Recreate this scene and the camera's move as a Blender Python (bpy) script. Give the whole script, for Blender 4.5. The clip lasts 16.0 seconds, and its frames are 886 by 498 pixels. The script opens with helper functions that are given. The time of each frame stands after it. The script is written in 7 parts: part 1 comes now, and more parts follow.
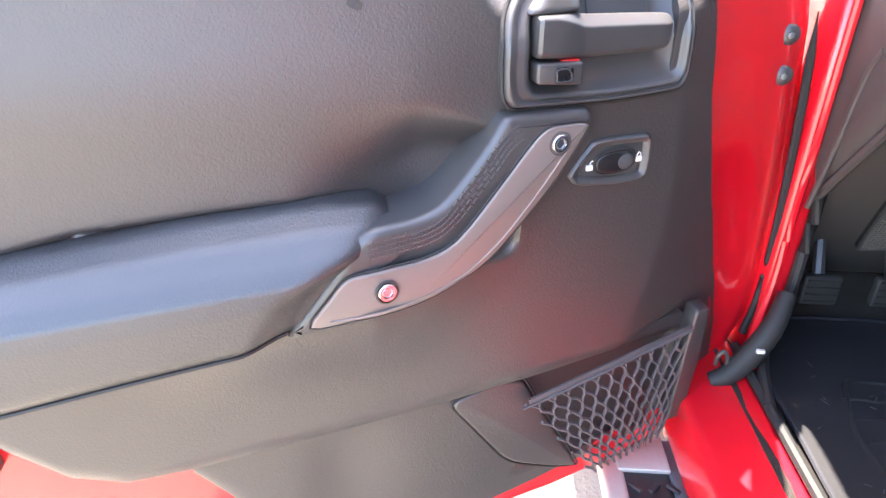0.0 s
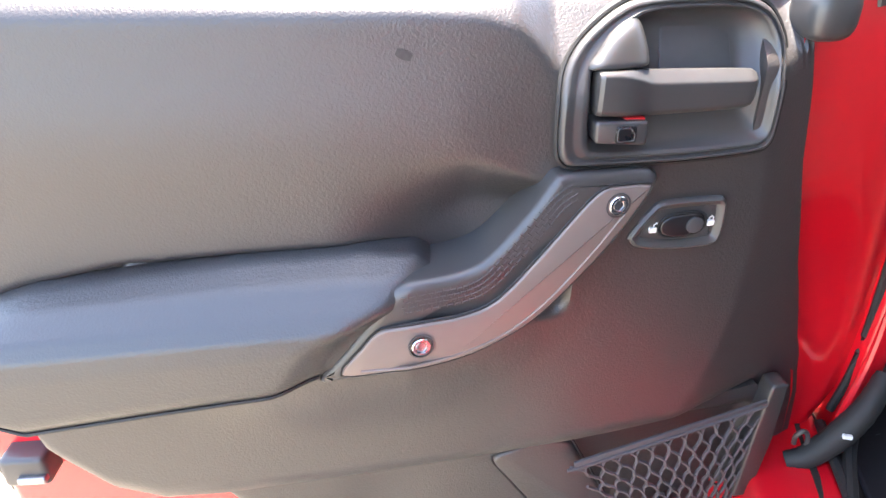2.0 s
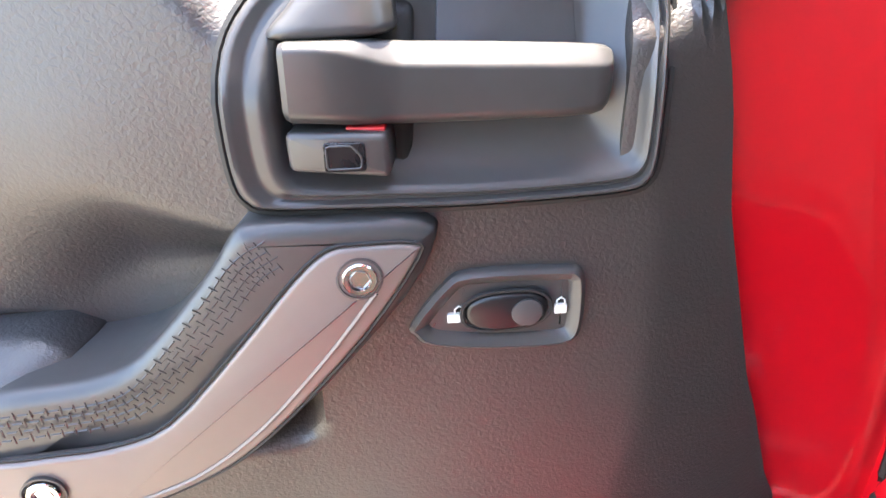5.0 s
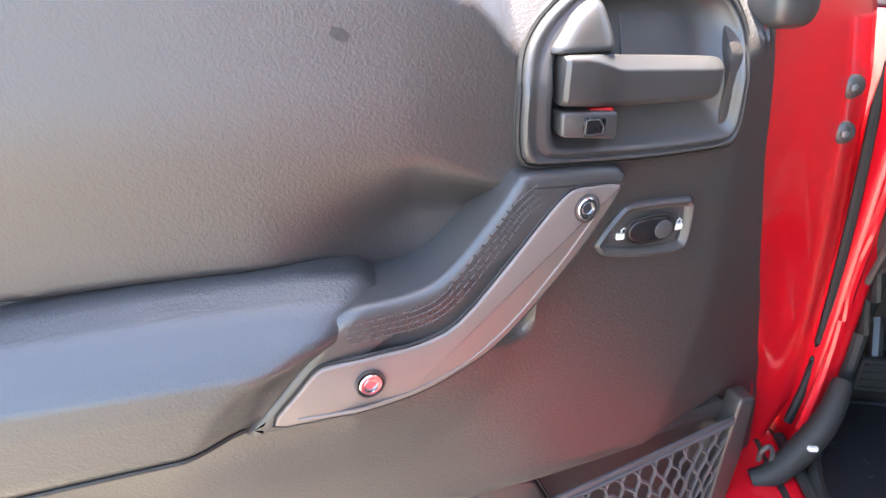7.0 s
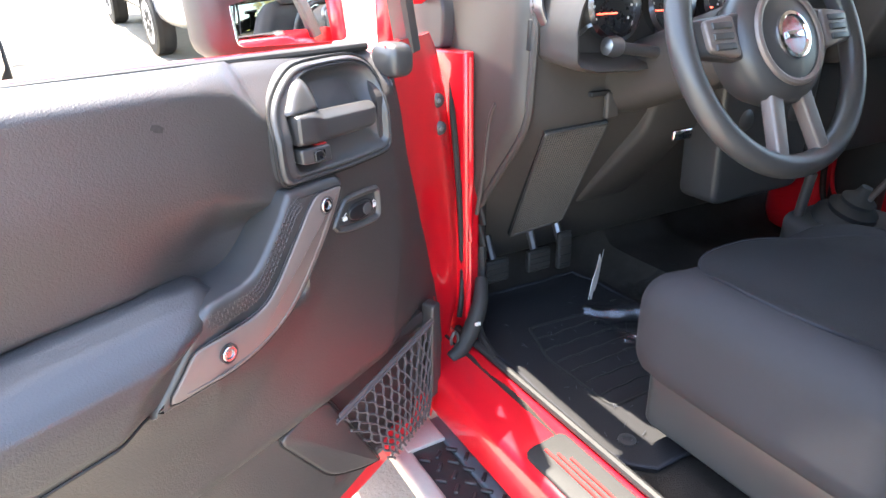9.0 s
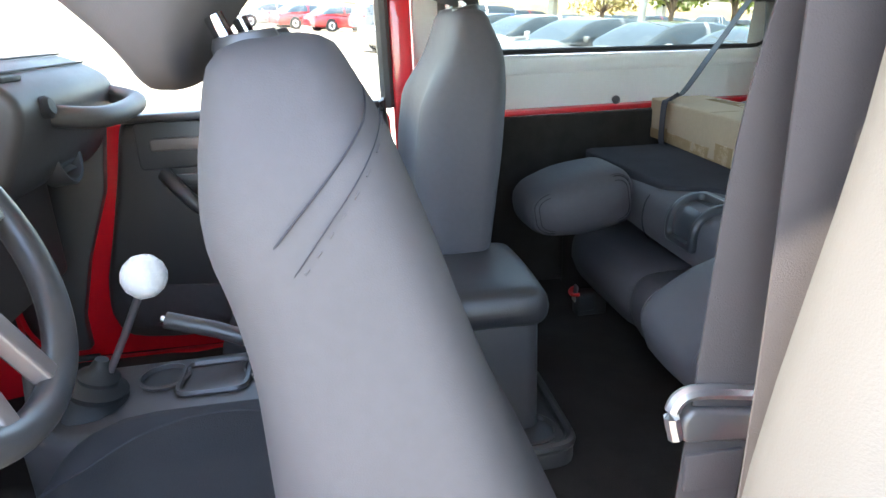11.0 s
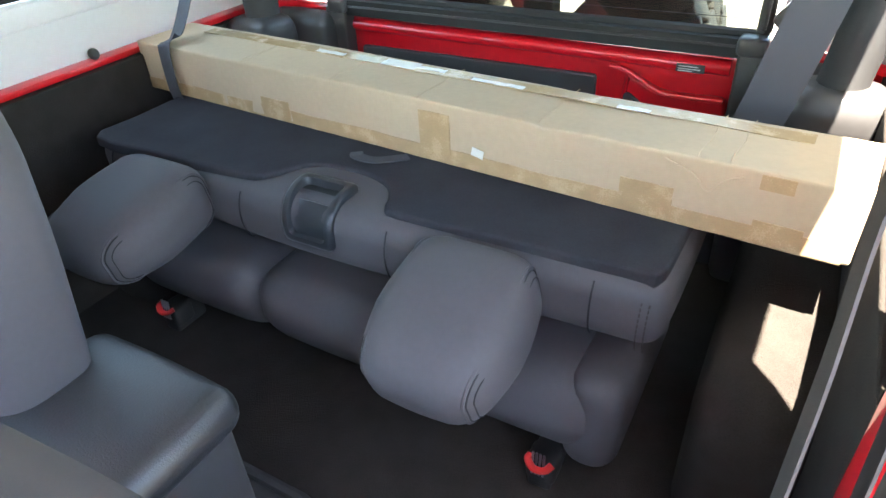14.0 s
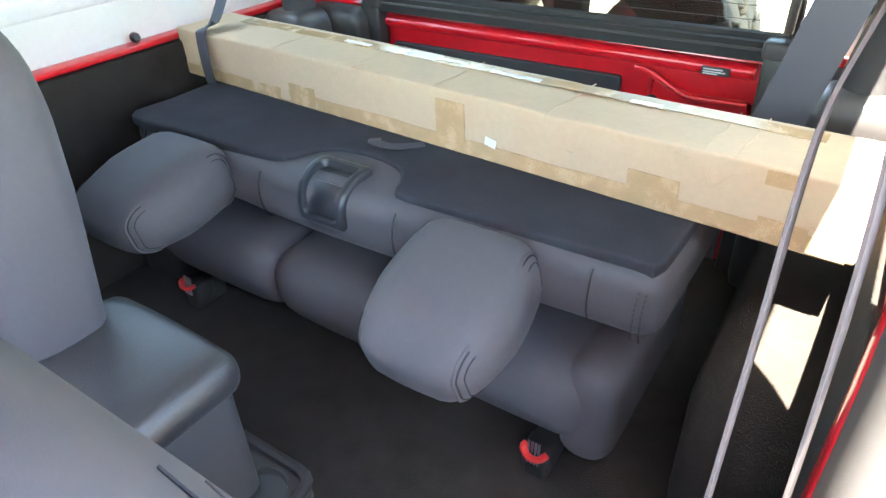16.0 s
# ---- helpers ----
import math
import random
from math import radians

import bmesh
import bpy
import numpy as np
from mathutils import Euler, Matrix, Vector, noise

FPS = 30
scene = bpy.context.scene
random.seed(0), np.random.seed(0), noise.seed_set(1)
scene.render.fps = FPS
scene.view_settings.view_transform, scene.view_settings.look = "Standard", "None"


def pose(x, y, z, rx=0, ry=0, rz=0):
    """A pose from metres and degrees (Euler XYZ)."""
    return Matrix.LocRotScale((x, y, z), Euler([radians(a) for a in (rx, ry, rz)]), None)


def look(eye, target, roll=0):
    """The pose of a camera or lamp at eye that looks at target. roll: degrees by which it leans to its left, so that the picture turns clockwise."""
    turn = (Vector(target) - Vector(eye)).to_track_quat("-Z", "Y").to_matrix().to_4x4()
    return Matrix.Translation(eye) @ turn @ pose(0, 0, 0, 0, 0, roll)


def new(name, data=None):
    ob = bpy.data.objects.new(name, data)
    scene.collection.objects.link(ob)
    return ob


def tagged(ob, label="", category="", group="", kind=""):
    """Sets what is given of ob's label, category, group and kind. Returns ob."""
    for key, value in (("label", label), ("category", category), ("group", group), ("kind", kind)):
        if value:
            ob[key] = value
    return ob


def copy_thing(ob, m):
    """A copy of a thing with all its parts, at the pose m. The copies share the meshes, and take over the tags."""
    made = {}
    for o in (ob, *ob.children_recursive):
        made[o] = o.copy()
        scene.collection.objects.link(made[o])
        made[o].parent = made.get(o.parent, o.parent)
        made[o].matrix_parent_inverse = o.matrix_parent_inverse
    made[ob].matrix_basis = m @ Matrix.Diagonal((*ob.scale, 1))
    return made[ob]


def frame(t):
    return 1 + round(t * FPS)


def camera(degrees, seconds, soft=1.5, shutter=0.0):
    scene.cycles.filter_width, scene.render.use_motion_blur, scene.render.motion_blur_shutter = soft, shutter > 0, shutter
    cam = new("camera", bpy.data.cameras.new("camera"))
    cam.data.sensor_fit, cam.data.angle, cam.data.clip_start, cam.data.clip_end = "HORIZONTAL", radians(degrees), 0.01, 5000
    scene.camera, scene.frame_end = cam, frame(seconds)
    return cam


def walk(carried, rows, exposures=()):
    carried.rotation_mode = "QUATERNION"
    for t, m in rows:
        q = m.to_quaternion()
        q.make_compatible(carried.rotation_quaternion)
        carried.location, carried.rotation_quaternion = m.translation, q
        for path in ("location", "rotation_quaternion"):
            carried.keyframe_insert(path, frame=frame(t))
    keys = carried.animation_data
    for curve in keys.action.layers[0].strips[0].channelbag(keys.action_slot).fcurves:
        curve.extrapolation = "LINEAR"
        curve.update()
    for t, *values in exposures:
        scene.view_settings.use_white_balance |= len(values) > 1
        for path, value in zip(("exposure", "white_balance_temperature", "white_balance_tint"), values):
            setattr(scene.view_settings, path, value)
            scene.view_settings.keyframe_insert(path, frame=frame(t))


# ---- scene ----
cam = camera(69.1, 16.0)
PATH = [
    (0, (-1.103, 0.1, 1.264), (-1.208, 1.861, 0.321), 0.6),
    (0.5, (-1.05, 0.085, 1.294), (-1.376, 1.832, 0.376), 0.4),
    (1, (-1.022, 0.085, 1.311), (-1.445, 1.806, 0.384), 1.0),
    (1.5, (-1.015, 0.087, 1.306), (-1.473, 1.804, 0.388), 0.8),
    (2, (-1.057, 0.154, 1.297), (-1.456, 1.877, 0.362), 0.8),
    (2.5, (-1.081, 0.25, 1.285), (-1.452, 1.989, 0.369), 0.5),
    (3, (-1.009, 0.37, 1.278), (-1.445, 2.086, 0.349), 1.6),
    (3.5, (-0.926, 0.44, 1.262), (-1.491, 2.127, 0.347), -0.2),
    (4, (-0.877, 0.464, 1.23), (-1.53, 2.141, 0.357), -1.1),
    (4.2, (-0.866, 0.469, 1.212), (-1.52, 2.156, 0.358), -0.6),
    (6.5, (-0.966, 0.384, 1.242), (-1.394, 2.1, 0.308), 1.2),
    (7, (-1.1, 0.219, 1.24), (-1.25, 2.034, 0.412), 1.8),
    (7.5, (-1.184, 0.074, 1.267), (-1.151, 1.908, 0.468), 0.7),
    (8, (-1.266, -0.113, 1.314), (-1.029, 1.718, 0.544), 0.4),
    (8.2, (-1.289, -0.166, 1.325), (-0.997, 1.653, 0.545), -0.0),
    (10.3, (-1.178, 0.157, 1.358), (0.628, 0.638, 0.646), -2.6),
    (10.5, (-1.129, 0.142, 1.374), (0.718, 0.455, 0.675), -2.6),
    (11, (-0.978, 0.172, 1.417), (0.888, -0.111, 0.756), -2.4),
    (11.5, (-0.822, 0.219, 1.486), (0.849, -0.661, 0.829), -2.5),
    (12, (-0.72, 0.223, 1.533), (0.697, -1.034, 0.893), -3.9),
    (12.5, (-0.658, 0.23, 1.571), (0.524, -1.236, 0.896), -4.4),
    (13, (-0.607, 0.222, 1.589), (0.366, -1.313, 0.753), -3.7),
    (13.5, (-0.595, 0.216, 1.6), (0.285, -1.255, 0.571), -3.6),
    (14, (-0.585, 0.21, 1.597), (0.271, -1.191, 0.455), -3.5),
    (14.5, (-0.583, 0.206, 1.595), (0.268, -1.154, 0.401), -3.9),
    (15, (-0.588, 0.21, 1.595), (0.254, -1.155, 0.4), -3.5),
    (15.5, (-0.595, 0.21, 1.592), (0.247, -1.162, 0.405), -3.6),
    (16, (-0.643, 0.216, 1.571), (0.321, -1.14, 0.461), -2.7),
]
# The car leans a little on the ground: CAR turns its axes into the world's.
CAR = Vector((-0.031, -0.078, 0.996)).rotation_difference(Vector((0, 0, 1))).to_matrix().to_4x4()
EXPOSURES = [(0, 3.85, 7000, 15), (1.0, 3.95, 7200, 14), (2.0, 3.55, 7300, 13), (4.2, 3.75, 7400, 11), (6.5, 3.8, 7300, 11), (8.2, 3.42, 7200, 11), (10.3, 3.9, 7000, 9), (11.5, 4.1, 7000, 9), (12.0, 3.9, 7200, 9), (12.5, 3.65, 7500, 9), (13.0, 3.65, 7300, 9), (13.5, 4.0, 7200, 10), (14.0, 4.85, 7100, 11), (14.5, 5.2, 7100, 11), (16, 5.25, 7100, 11)]
walk(cam, [(t, CAR @ look(eye, target, roll)) for t, eye, target, roll in PATH], EXPOSURES)

# ---- light ----
SUN = Vector((-0.112, 0.345, 1.0)).normalized()
world = bpy.data.worlds.new("sky")
scene.world = world
world.use_nodes = True
sky = world.node_tree.nodes.new("ShaderNodeTexSky")
sky.sky_type, sky.sun_disc = "NISHITA", False
sky.sun_elevation, sky.sun_rotation = math.asin(SUN.z), math.atan2(SUN.x, SUN.y)
world.node_tree.nodes["Background"].inputs["Strength"].default_value = 0.15
world.node_tree.links.new(sky.outputs[0], world.node_tree.nodes["Background"].inputs["Color"])
lamp = bpy.data.lights.new("sun", "SUN")
lamp.energy, lamp.angle, lamp.color = 3.2, radians(0.5), (1.0, 0.95, 0.88)
sun = new("sun", lamp)
sun.matrix_basis = look((0, 0, 30), Vector((0, 0, 30)) - SUN)


# ---- materials ----
def mat(name, col, rough=0.5, metal=0.0, vary=0.12, vscale=6.0, bump=0.0, bscale=300.0, kind="noise", coat=0.0, spec=0.5,
        rvary=0.08, random_tint=0.0):
    """A surface with colour and gloss that vary at two scales, and fine relief."""
    m = bpy.data.materials.new(name)
    m.use_nodes = True
    n, l = m.node_tree.nodes, m.node_tree.links
    b = n["Principled BSDF"]
    b.inputs["Metallic"].default_value = metal
    b.inputs["Specular IOR Level"].default_value = spec
    b.inputs["Coat Weight"].default_value = coat
    b.inputs["Coat Roughness"].default_value = 0.04
    co = n.new("ShaderNodeTexCoord")
    big, fine = n.new("ShaderNodeTexNoise"), n.new("ShaderNodeTexNoise")
    big.inputs["Scale"].default_value, big.inputs["Detail"].default_value = vscale, 4
    fine.inputs["Scale"].default_value, fine.inputs["Detail"].default_value = vscale * 18, 2
    l.new(co.outputs["Object"], big.inputs["Vector"])
    l.new(co.outputs["Object"], fine.inputs["Vector"])
    add = n.new("ShaderNodeMath")
    add.operation = "MULTIPLY_ADD"
    add.inputs[1].default_value, add.inputs[2].default_value = 0.35, 0.0
    l.new(fine.outputs[0], add.inputs[0])
    tot = n.new("ShaderNodeMath")
    tot.operation = "MULTIPLY_ADD"
    tot.inputs[1].default_value = 0.65
    l.new(big.outputs[0], tot.inputs[0])
    l.new(add.outputs[0], tot.inputs[2])
    val = tot.outputs[0]
    ramp = n.new("ShaderNodeMapRange")
    ramp.inputs["From Min"].default_value, ramp.inputs["From Max"].default_value = 0.3, 0.7
    ramp.inputs["To Min"].default_value, ramp.inputs["To Max"].default_value = 1 - vary, 1 + vary
    l.new(val, ramp.inputs["Value"])
    fac = ramp.outputs[0]
    if random_tint:
        info = n.new("ShaderNodeObjectInfo")
        rr = n.new("ShaderNodeMapRange")
        rr.inputs["To Min"].default_value, rr.inputs["To Max"].default_value = 1 - random_tint, 1 + random_tint
        l.new(info.outputs["Random"], rr.inputs["Value"])
        mul = n.new("ShaderNodeMath")
        mul.operation = "MULTIPLY"
        l.new(fac, mul.inputs[0])
        l.new(rr.outputs[0], mul.inputs[1])
        fac = mul.outputs[0]
    mix = n.new("ShaderNodeVectorMath")
    mix.operation = "SCALE"
    mix.inputs[0].default_value = col
    l.new(fac, mix.inputs["Scale"])
    l.new(mix.outputs[0], b.inputs["Base Color"])
    rg = n.new("ShaderNodeMapRange")
    rg.inputs["From Min"].default_value, rg.inputs["From Max"].default_value = 0.3, 0.7
    rg.inputs["To Min"].default_value, rg.inputs["To Max"].default_value = max(rough - rvary, 0.02), min(rough + rvary, 1)
    l.new(val, rg.inputs["Value"])
    l.new(rg.outputs[0], b.inputs["Roughness"])
    if bump:
        if kind == "leather":
            t = n.new("ShaderNodeTexNoise")
            t.inputs["Scale"].default_value, t.inputs["Detail"].default_value, t.inputs["Distortion"].default_value = bscale, 1.0, 0.6
            out = t.outputs[0]
        elif kind == "weave":
            t = n.new("ShaderNodeTexWave")
            t.inputs["Scale"].default_value, t.inputs["Distortion"].default_value = bscale, 0.3
            out = t.outputs["Fac"]
        else:
            t = n.new("ShaderNodeTexNoise")
            t.inputs["Scale"].default_value, t.inputs["Detail"].default_value = bscale, 3
            out = t.outputs[0]
        turn = n.new("ShaderNodeMapping")
        turn.inputs["Rotation"].default_value = (0.53, 0.31, 0.22)
        l.new(co.outputs["Object"], turn.inputs["Vector"])
        l.new(turn.outputs[0], t.inputs["Vector"])
        bp = n.new("ShaderNodeBump")
        bp.inputs["Strength"].default_value, bp.inputs["Distance"].default_value = min(bump, 1.0), 0.9 / bscale
        l.new(out, bp.inputs["Height"])
        l.new(bp.outputs[0], b.inputs["Normal"])
    return m


def glass_mat(name, tint=(1, 1, 1), gloss=0.9):
    m = bpy.data.materials.new(name)
    m.use_nodes = True
    n, l = m.node_tree.nodes, m.node_tree.links
    n.remove(n["Principled BSDF"])
    tr, gl, mx, fr, pw, ma = (n.new("ShaderNode" + k) for k in ("BsdfTransparent", "BsdfGlossy", "MixShader", "LayerWeight", "Math", "Math"))
    tr.inputs["Color"].default_value = (*tint, 1)
    gl.inputs["Roughness"].default_value = 0.01
    pw.operation, ma.operation = "POWER", "MULTIPLY_ADD"
    pw.inputs[1].default_value, ma.inputs[1].default_value, ma.inputs[2].default_value = 5.0, gloss, 0.04
    l.new(fr.outputs["Facing"], pw.inputs[0])
    l.new(pw.outputs[0], ma.inputs[0])
    l.new(ma.outputs[0], mx.inputs[0])
    l.new(tr.outputs[0], mx.inputs[1])
    l.new(gl.outputs[0], mx.inputs[2])
    l.new(mx.outputs[0], n["Material Output"].inputs["Surface"])
    return m


def glow_mat(name, col, power):
    m = bpy.data.materials.new(name)
    m.use_nodes = True
    b = m.node_tree.nodes["Principled BSDF"]
    b.inputs["Base Color"].default_value = (*col, 1)
    b.inputs["Emission Color"].default_value = (*col, 1)
    b.inputs["Emission Strength"].default_value = power
    return m


TRIM = mat("grained door vinyl", (0.042, 0.037, 0.036), 0.42, bump=0.22, bscale=380, spec=0.85, kind="leather", vary=0.06, vscale=3, rvary=0.02)
VINYL = mat("soft armrest vinyl", (0.034, 0.034, 0.036), 0.40, spec=0.85, bump=0.22, bscale=380, kind="leather", vary=0.06, vscale=3, rvary=0.02)
PLASTIC = mat("dark moulded plastic", (0.060, 0.060, 0.062), 0.42, bump=0.08, bscale=900, vary=0.1)
SMOOTH = mat("smooth black plastic", (0.052, 0.050, 0.050), 0.38, spec=0.7, vary=0.1, bump=0.03, bscale=600)
DASH = mat("dash plastic", (0.062, 0.055, 0.050), 0.48, bump=0.15, bscale=700, vary=0.12)
WEAVE = mat("woven grille", (0.13, 0.115, 0.10), 0.6, vary=0.1)
SATIN = mat("satin silver plastic", (0.20, 0.165, 0.15), 0.40, metal=0.25, vary=0.05, bump=0.02, bscale=900)
CHROME = mat("chrome", (0.75, 0.75, 0.76), 0.12, metal=1.0, vary=0.03)
STEEL = mat("dull steel", (0.32, 0.32, 0.33), 0.35, metal=0.9, vary=0.1)
RED = mat("red car paint", (0.72, 0.007, 0.018), 0.32, vary=0.05, vscale=3, coat=1.0, rvary=0.04)
REDPLASTIC = mat("red plastic", (0.55, 0.02, 0.02), 0.4)
NEOPRENE = mat("grey seat cover", (0.074, 0.069, 0.069), 0.85, bump=0.25, bscale=900, vary=0.10, vscale=5, spec=0.25)
NEODARK = mat("black seat cover", (0.030, 0.030, 0.034), 0.85, bump=0.25, bscale=900, vary=0.12, spec=0.25)
SEATFAB = mat("grey seat cloth", (0.088, 0.084, 0.090), 0.62, bump=0.3, bscale=1100, vary=0.1, spec=0.3)
SCUFF = mat("dark scuff", (0.034, 0.031, 0.031), 0.48, vary=0.3, vscale=300)
FELT = mat("black seat back felt", (0.040, 0.041, 0.048), 0.95, bump=0.5, bscale=700, vary=0.25, vscale=14, spec=0.15)
CARPET = mat("black carpet", (0.036, 0.031, 0.027), 0.95, bump=0.8, bscale=420, vary=0.3, vscale=20, spec=0.15)
MAT = mat("black floor mat", (0.014, 0.014, 0.016), 0.85, bump=0.5, bscale=500, vary=0.25, vscale=9)
WHITE = mat("white hardtop shell", (0.80, 0.80, 0.78), 0.5, bump=0.12, bscale=500, vary=0.03)
CARD = mat("brown cardboard", (0.53, 0.415, 0.285), 0.75, bump=0.1, bscale=240, vary=0.08, vscale=5, spec=0.2)
TAPE = mat("brown packing tape", (0.50, 0.355, 0.20), 0.25, vary=0.12, vscale=30)
PAPER = mat("white paper label", (0.75, 0.75, 0.72), 0.6, vary=0.04)
WEB = mat("seat belt webbing", (0.062, 0.055, 0.054), 0.85, spec=0.15, bump=0.4, bscale=900, vary=0.06)
WEBBLUE = mat("dark seat belt webbing", (0.055, 0.060, 0.075), 0.65, bump=0.4, bscale=900, vary=0.08)
PADDING = mat("sport bar cover", (0.040, 0.040, 0.041), 0.8, bump=0.4, bscale=600, vary=0.15)
PADGREY = mat("grey sport bar cover", (0.066, 0.063, 0.059), 0.85, bump=0.15, bscale=700, vary=0.08)
LATCH = mat("black latch plastic", (0.026, 0.029, 0.034), 0.34, vary=0.08, bump=0.04, bscale=700, spec=0.6)
RUBBER = mat("black rubber", (0.018, 0.018, 0.018), 0.65, vary=0.2, bump=0.1, bscale=200)
TYRE = mat("tyre rubber", (0.020, 0.020, 0.020), 0.75, vary=0.25, vscale=12, bump=0.2, bscale=150)
NETM = mat("grey elastic net cord", (0.075, 0.066, 0.070), 0.75, vary=0.15, vscale=60, bump=0.3, bscale=1500)
WHITEBALL = mat("white shift knob", (0.80, 0.80, 0.78), 0.3, vary=0.02)
GLASS = glass_mat("clear glass", (0.82, 0.84, 0.82))
SIDEGLASS = glass_mat("tinted side glass", (0.58, 0.60, 0.56))
TINT = glass_mat("tinted glass", (0.56, 0.58, 0.52))
MIRROR = mat("mirror", (0.9, 0.9, 0.9), 0.02, metal=1.0, vary=0.0, rvary=0.0)
SCREEN = glow_mat("gauge digits", (0.25, 0.75, 0.55), 0.6)
NEEDLE = glow_mat("gauge needle", (0.9, 0.08, 0.05), 0.8)
DIAL = mat("gauge face", (0.012, 0.012, 0.014), 0.3)
FILM = glass_mat("clear plastic film", (0.93, 0.94, 0.96))
ALU = mat("anodised step edge", (0.62, 0.60, 0.54), 0.45, metal=0.3, vary=0.08)
TREAD = mat("black tread plate", (0.035, 0.030, 0.032), 0.4, vary=0.2, vscale=15, bump=0.1, bscale=300)
CONCRETEISH = mat("grey step paint", (0.17, 0.19, 0.21), 0.5, vary=0.12, vscale=20, bump=0.1, bscale=300)
ASPHALT = mat("asphalt", (0.27, 0.24, 0.19), 0.9, bump=0.6, bscale=90, vary=0.18, vscale=0.6, spec=0.2)


# ---- mesh makers ----
WHERE = {}


def thing(name, label="", category="", group="", kind="", at=(0, 0, 0), m=None):
    """An Empty at a thing's base; its parts are made in the car's axes, or in those of m."""
    ob = new(name)
    ob.empty_display_size = 0.05
    w = (m if m is not None else CAR) @ Matrix.Translation(at)
    ob.matrix_basis = w
    WHERE[ob.name] = w
    return tagged(ob, label, category, group, kind)


def part(name, bm, material, parent=None, label="", m=None, smooth=40, **tags):
    """One mesh object from a bmesh that was made in the axes m (the car's, if not given)."""
    w = m if m is not None else CAR
    bmesh.ops.recalc_face_normals(bm, faces=bm.faces)
    base = WHERE[parent.name] if parent is not None else w
    bm.transform(base.inverted() @ w)
    me = bpy.data.meshes.new(name)
    bm.to_mesh(me)
    bm.free()
    for mm in material if isinstance(material, (list, tuple)) else [material]:
        me.materials.append(mm)
    if smooth:
        me.shade_smooth()
        me.set_sharp_from_angle(angle=radians(smooth))
    ob = new(name, me)
    if parent is not None:
        ob.parent = parent
        WHERE[ob.name] = base
    else:
        ob.matrix_basis = w
        WHERE[ob.name] = w
    return tagged(ob, label, **tags)


def spline(pts, n=6, closed=False):
    """A smooth line through the points."""
    P = [Vector(p) for p in pts]
    out, N = [], len(P)
    for i in range(N if closed else N - 1):
        if closed:
            a, b, c, d = (P[(i + k) % N] for k in (-1, 0, 1, 2))
        else:
            b, c = P[i], P[i + 1]
            a, d = (P[i - 1] if i else b * 2 - c), (P[i + 2] if i + 2 < N else c * 2 - b)
        for k in range(n):
            t = k / n
            out.append(0.5 * ((2 * b) + (c - a) * t + (2 * a - 5 * b + 4 * c - d) * t * t + (3 * b - a - 3 * c + d) * t ** 3))
    if not closed:
        out.append(P[-1])
    return out


def round_poly(pts, r, n=4):
    """A polygon with its corners cut round; r is one radius or one a corner."""
    out, N = [], len(pts)
    P = [Vector(p).to_2d() for p in pts]
    for i in range(N):
        a, b, c = P[i - 1], P[i], P[(i + 1) % N]
        u, v = (a - b), (c - b)
        rr = min(r[i] if isinstance(r, (list, tuple)) else r, u.length * 0.48, v.length * 0.48)
        if rr <= 1e-6:
            out.append(b)
            continue
        p, q = b + u.normalized() * rr, b + v.normalized() * rr
        for k in range(n + 1):
            t = k / n
            out.append((1 - t) ** 2 * p + 2 * t * (1 - t) * b + t * t * q)
    return out


def skin(bm, rings, closed=True, caps=True):
    vs = [[bm.verts.new(p) for p in ring] for ring in rings]
    n = len(vs[0])
    for a, b in zip(vs, vs[1:]):
        for i in range(n if closed else n - 1):
            j = (i + 1) % n
            bm.faces.new((a[i], a[j], b[j], b[i]))
    if caps and closed:
        bm.faces.new(list(reversed(vs[0])))
        bm.faces.new(vs[-1])
    return vs


def inset(poly, d):
    P = [Vector(p).to_2d() for p in poly]
    N = len(P)
    area = sum(P[i].x * P[(i + 1) % N].y - P[(i + 1) % N].x * P[i].y for i in range(N))
    s = 1 if area > 0 else -1
    out = []
    for i in range(N):
        e1, e2 = (P[i] - P[i - 1]), (P[(i + 1) % N] - P[i])
        n1, n2 = Vector((-e1.y, e1.x)) * s, Vector((-e2.y, e2.x)) * s
        n1, n2 = (n1.normalized() if n1.length > 1e-9 else n2.normalized()), (n2.normalized() if n2.length > 1e-9 else n1.normalized())
        q = n1 + n2
        q = q / max(q.length_squared, 0.5) * 2
        out.append(P[i] + q * d)
    return out


PLANES = {"xz": lambda u, v, w: (u, w, v), "yz": lambda u, v, w: (w, u, v), "xy": lambda u, v, w: (u, v, w)}


def prism(outline, lo, hi, plane="xz", bevel=0.004, steps=3, both=True, bm=None, bend=None):
    """An outline pulled from lo to hi, with rounded rims."""
    bm = bm or bmesh.new()
    f = PLANES[plane]
    s = 1 if hi > lo else -1
    rows = []
    for k in range(steps + 1):
        a = k / steps * math.pi / 2
        rows.append((bevel * (1 - math.sin(a)), lo + s * bevel * (1 - math.cos(a))))
    back = [(d, hi - (w - lo)) for d, w in reversed(rows)] if both else [(0, hi)]
    rings = []
    for d, w in rows + back:
        ring = [Vector(f(p.x, p.y, w)) for p in inset(outline, d)]
        rings.append([bend(p) for p in ring] if bend else ring)
    skin(bm, rings)
    return bm


def ticks(h, r, inner, k=3):
    side = [h - r + r * math.sin(i / k * math.pi / 2) for i in range(k + 1)] if r > 0 else [h]
    mid = [-(h - r) + 2 * (h - r) * i / inner for i in range(1, inner)]
    return sorted([-v for v in side] + mid + side)


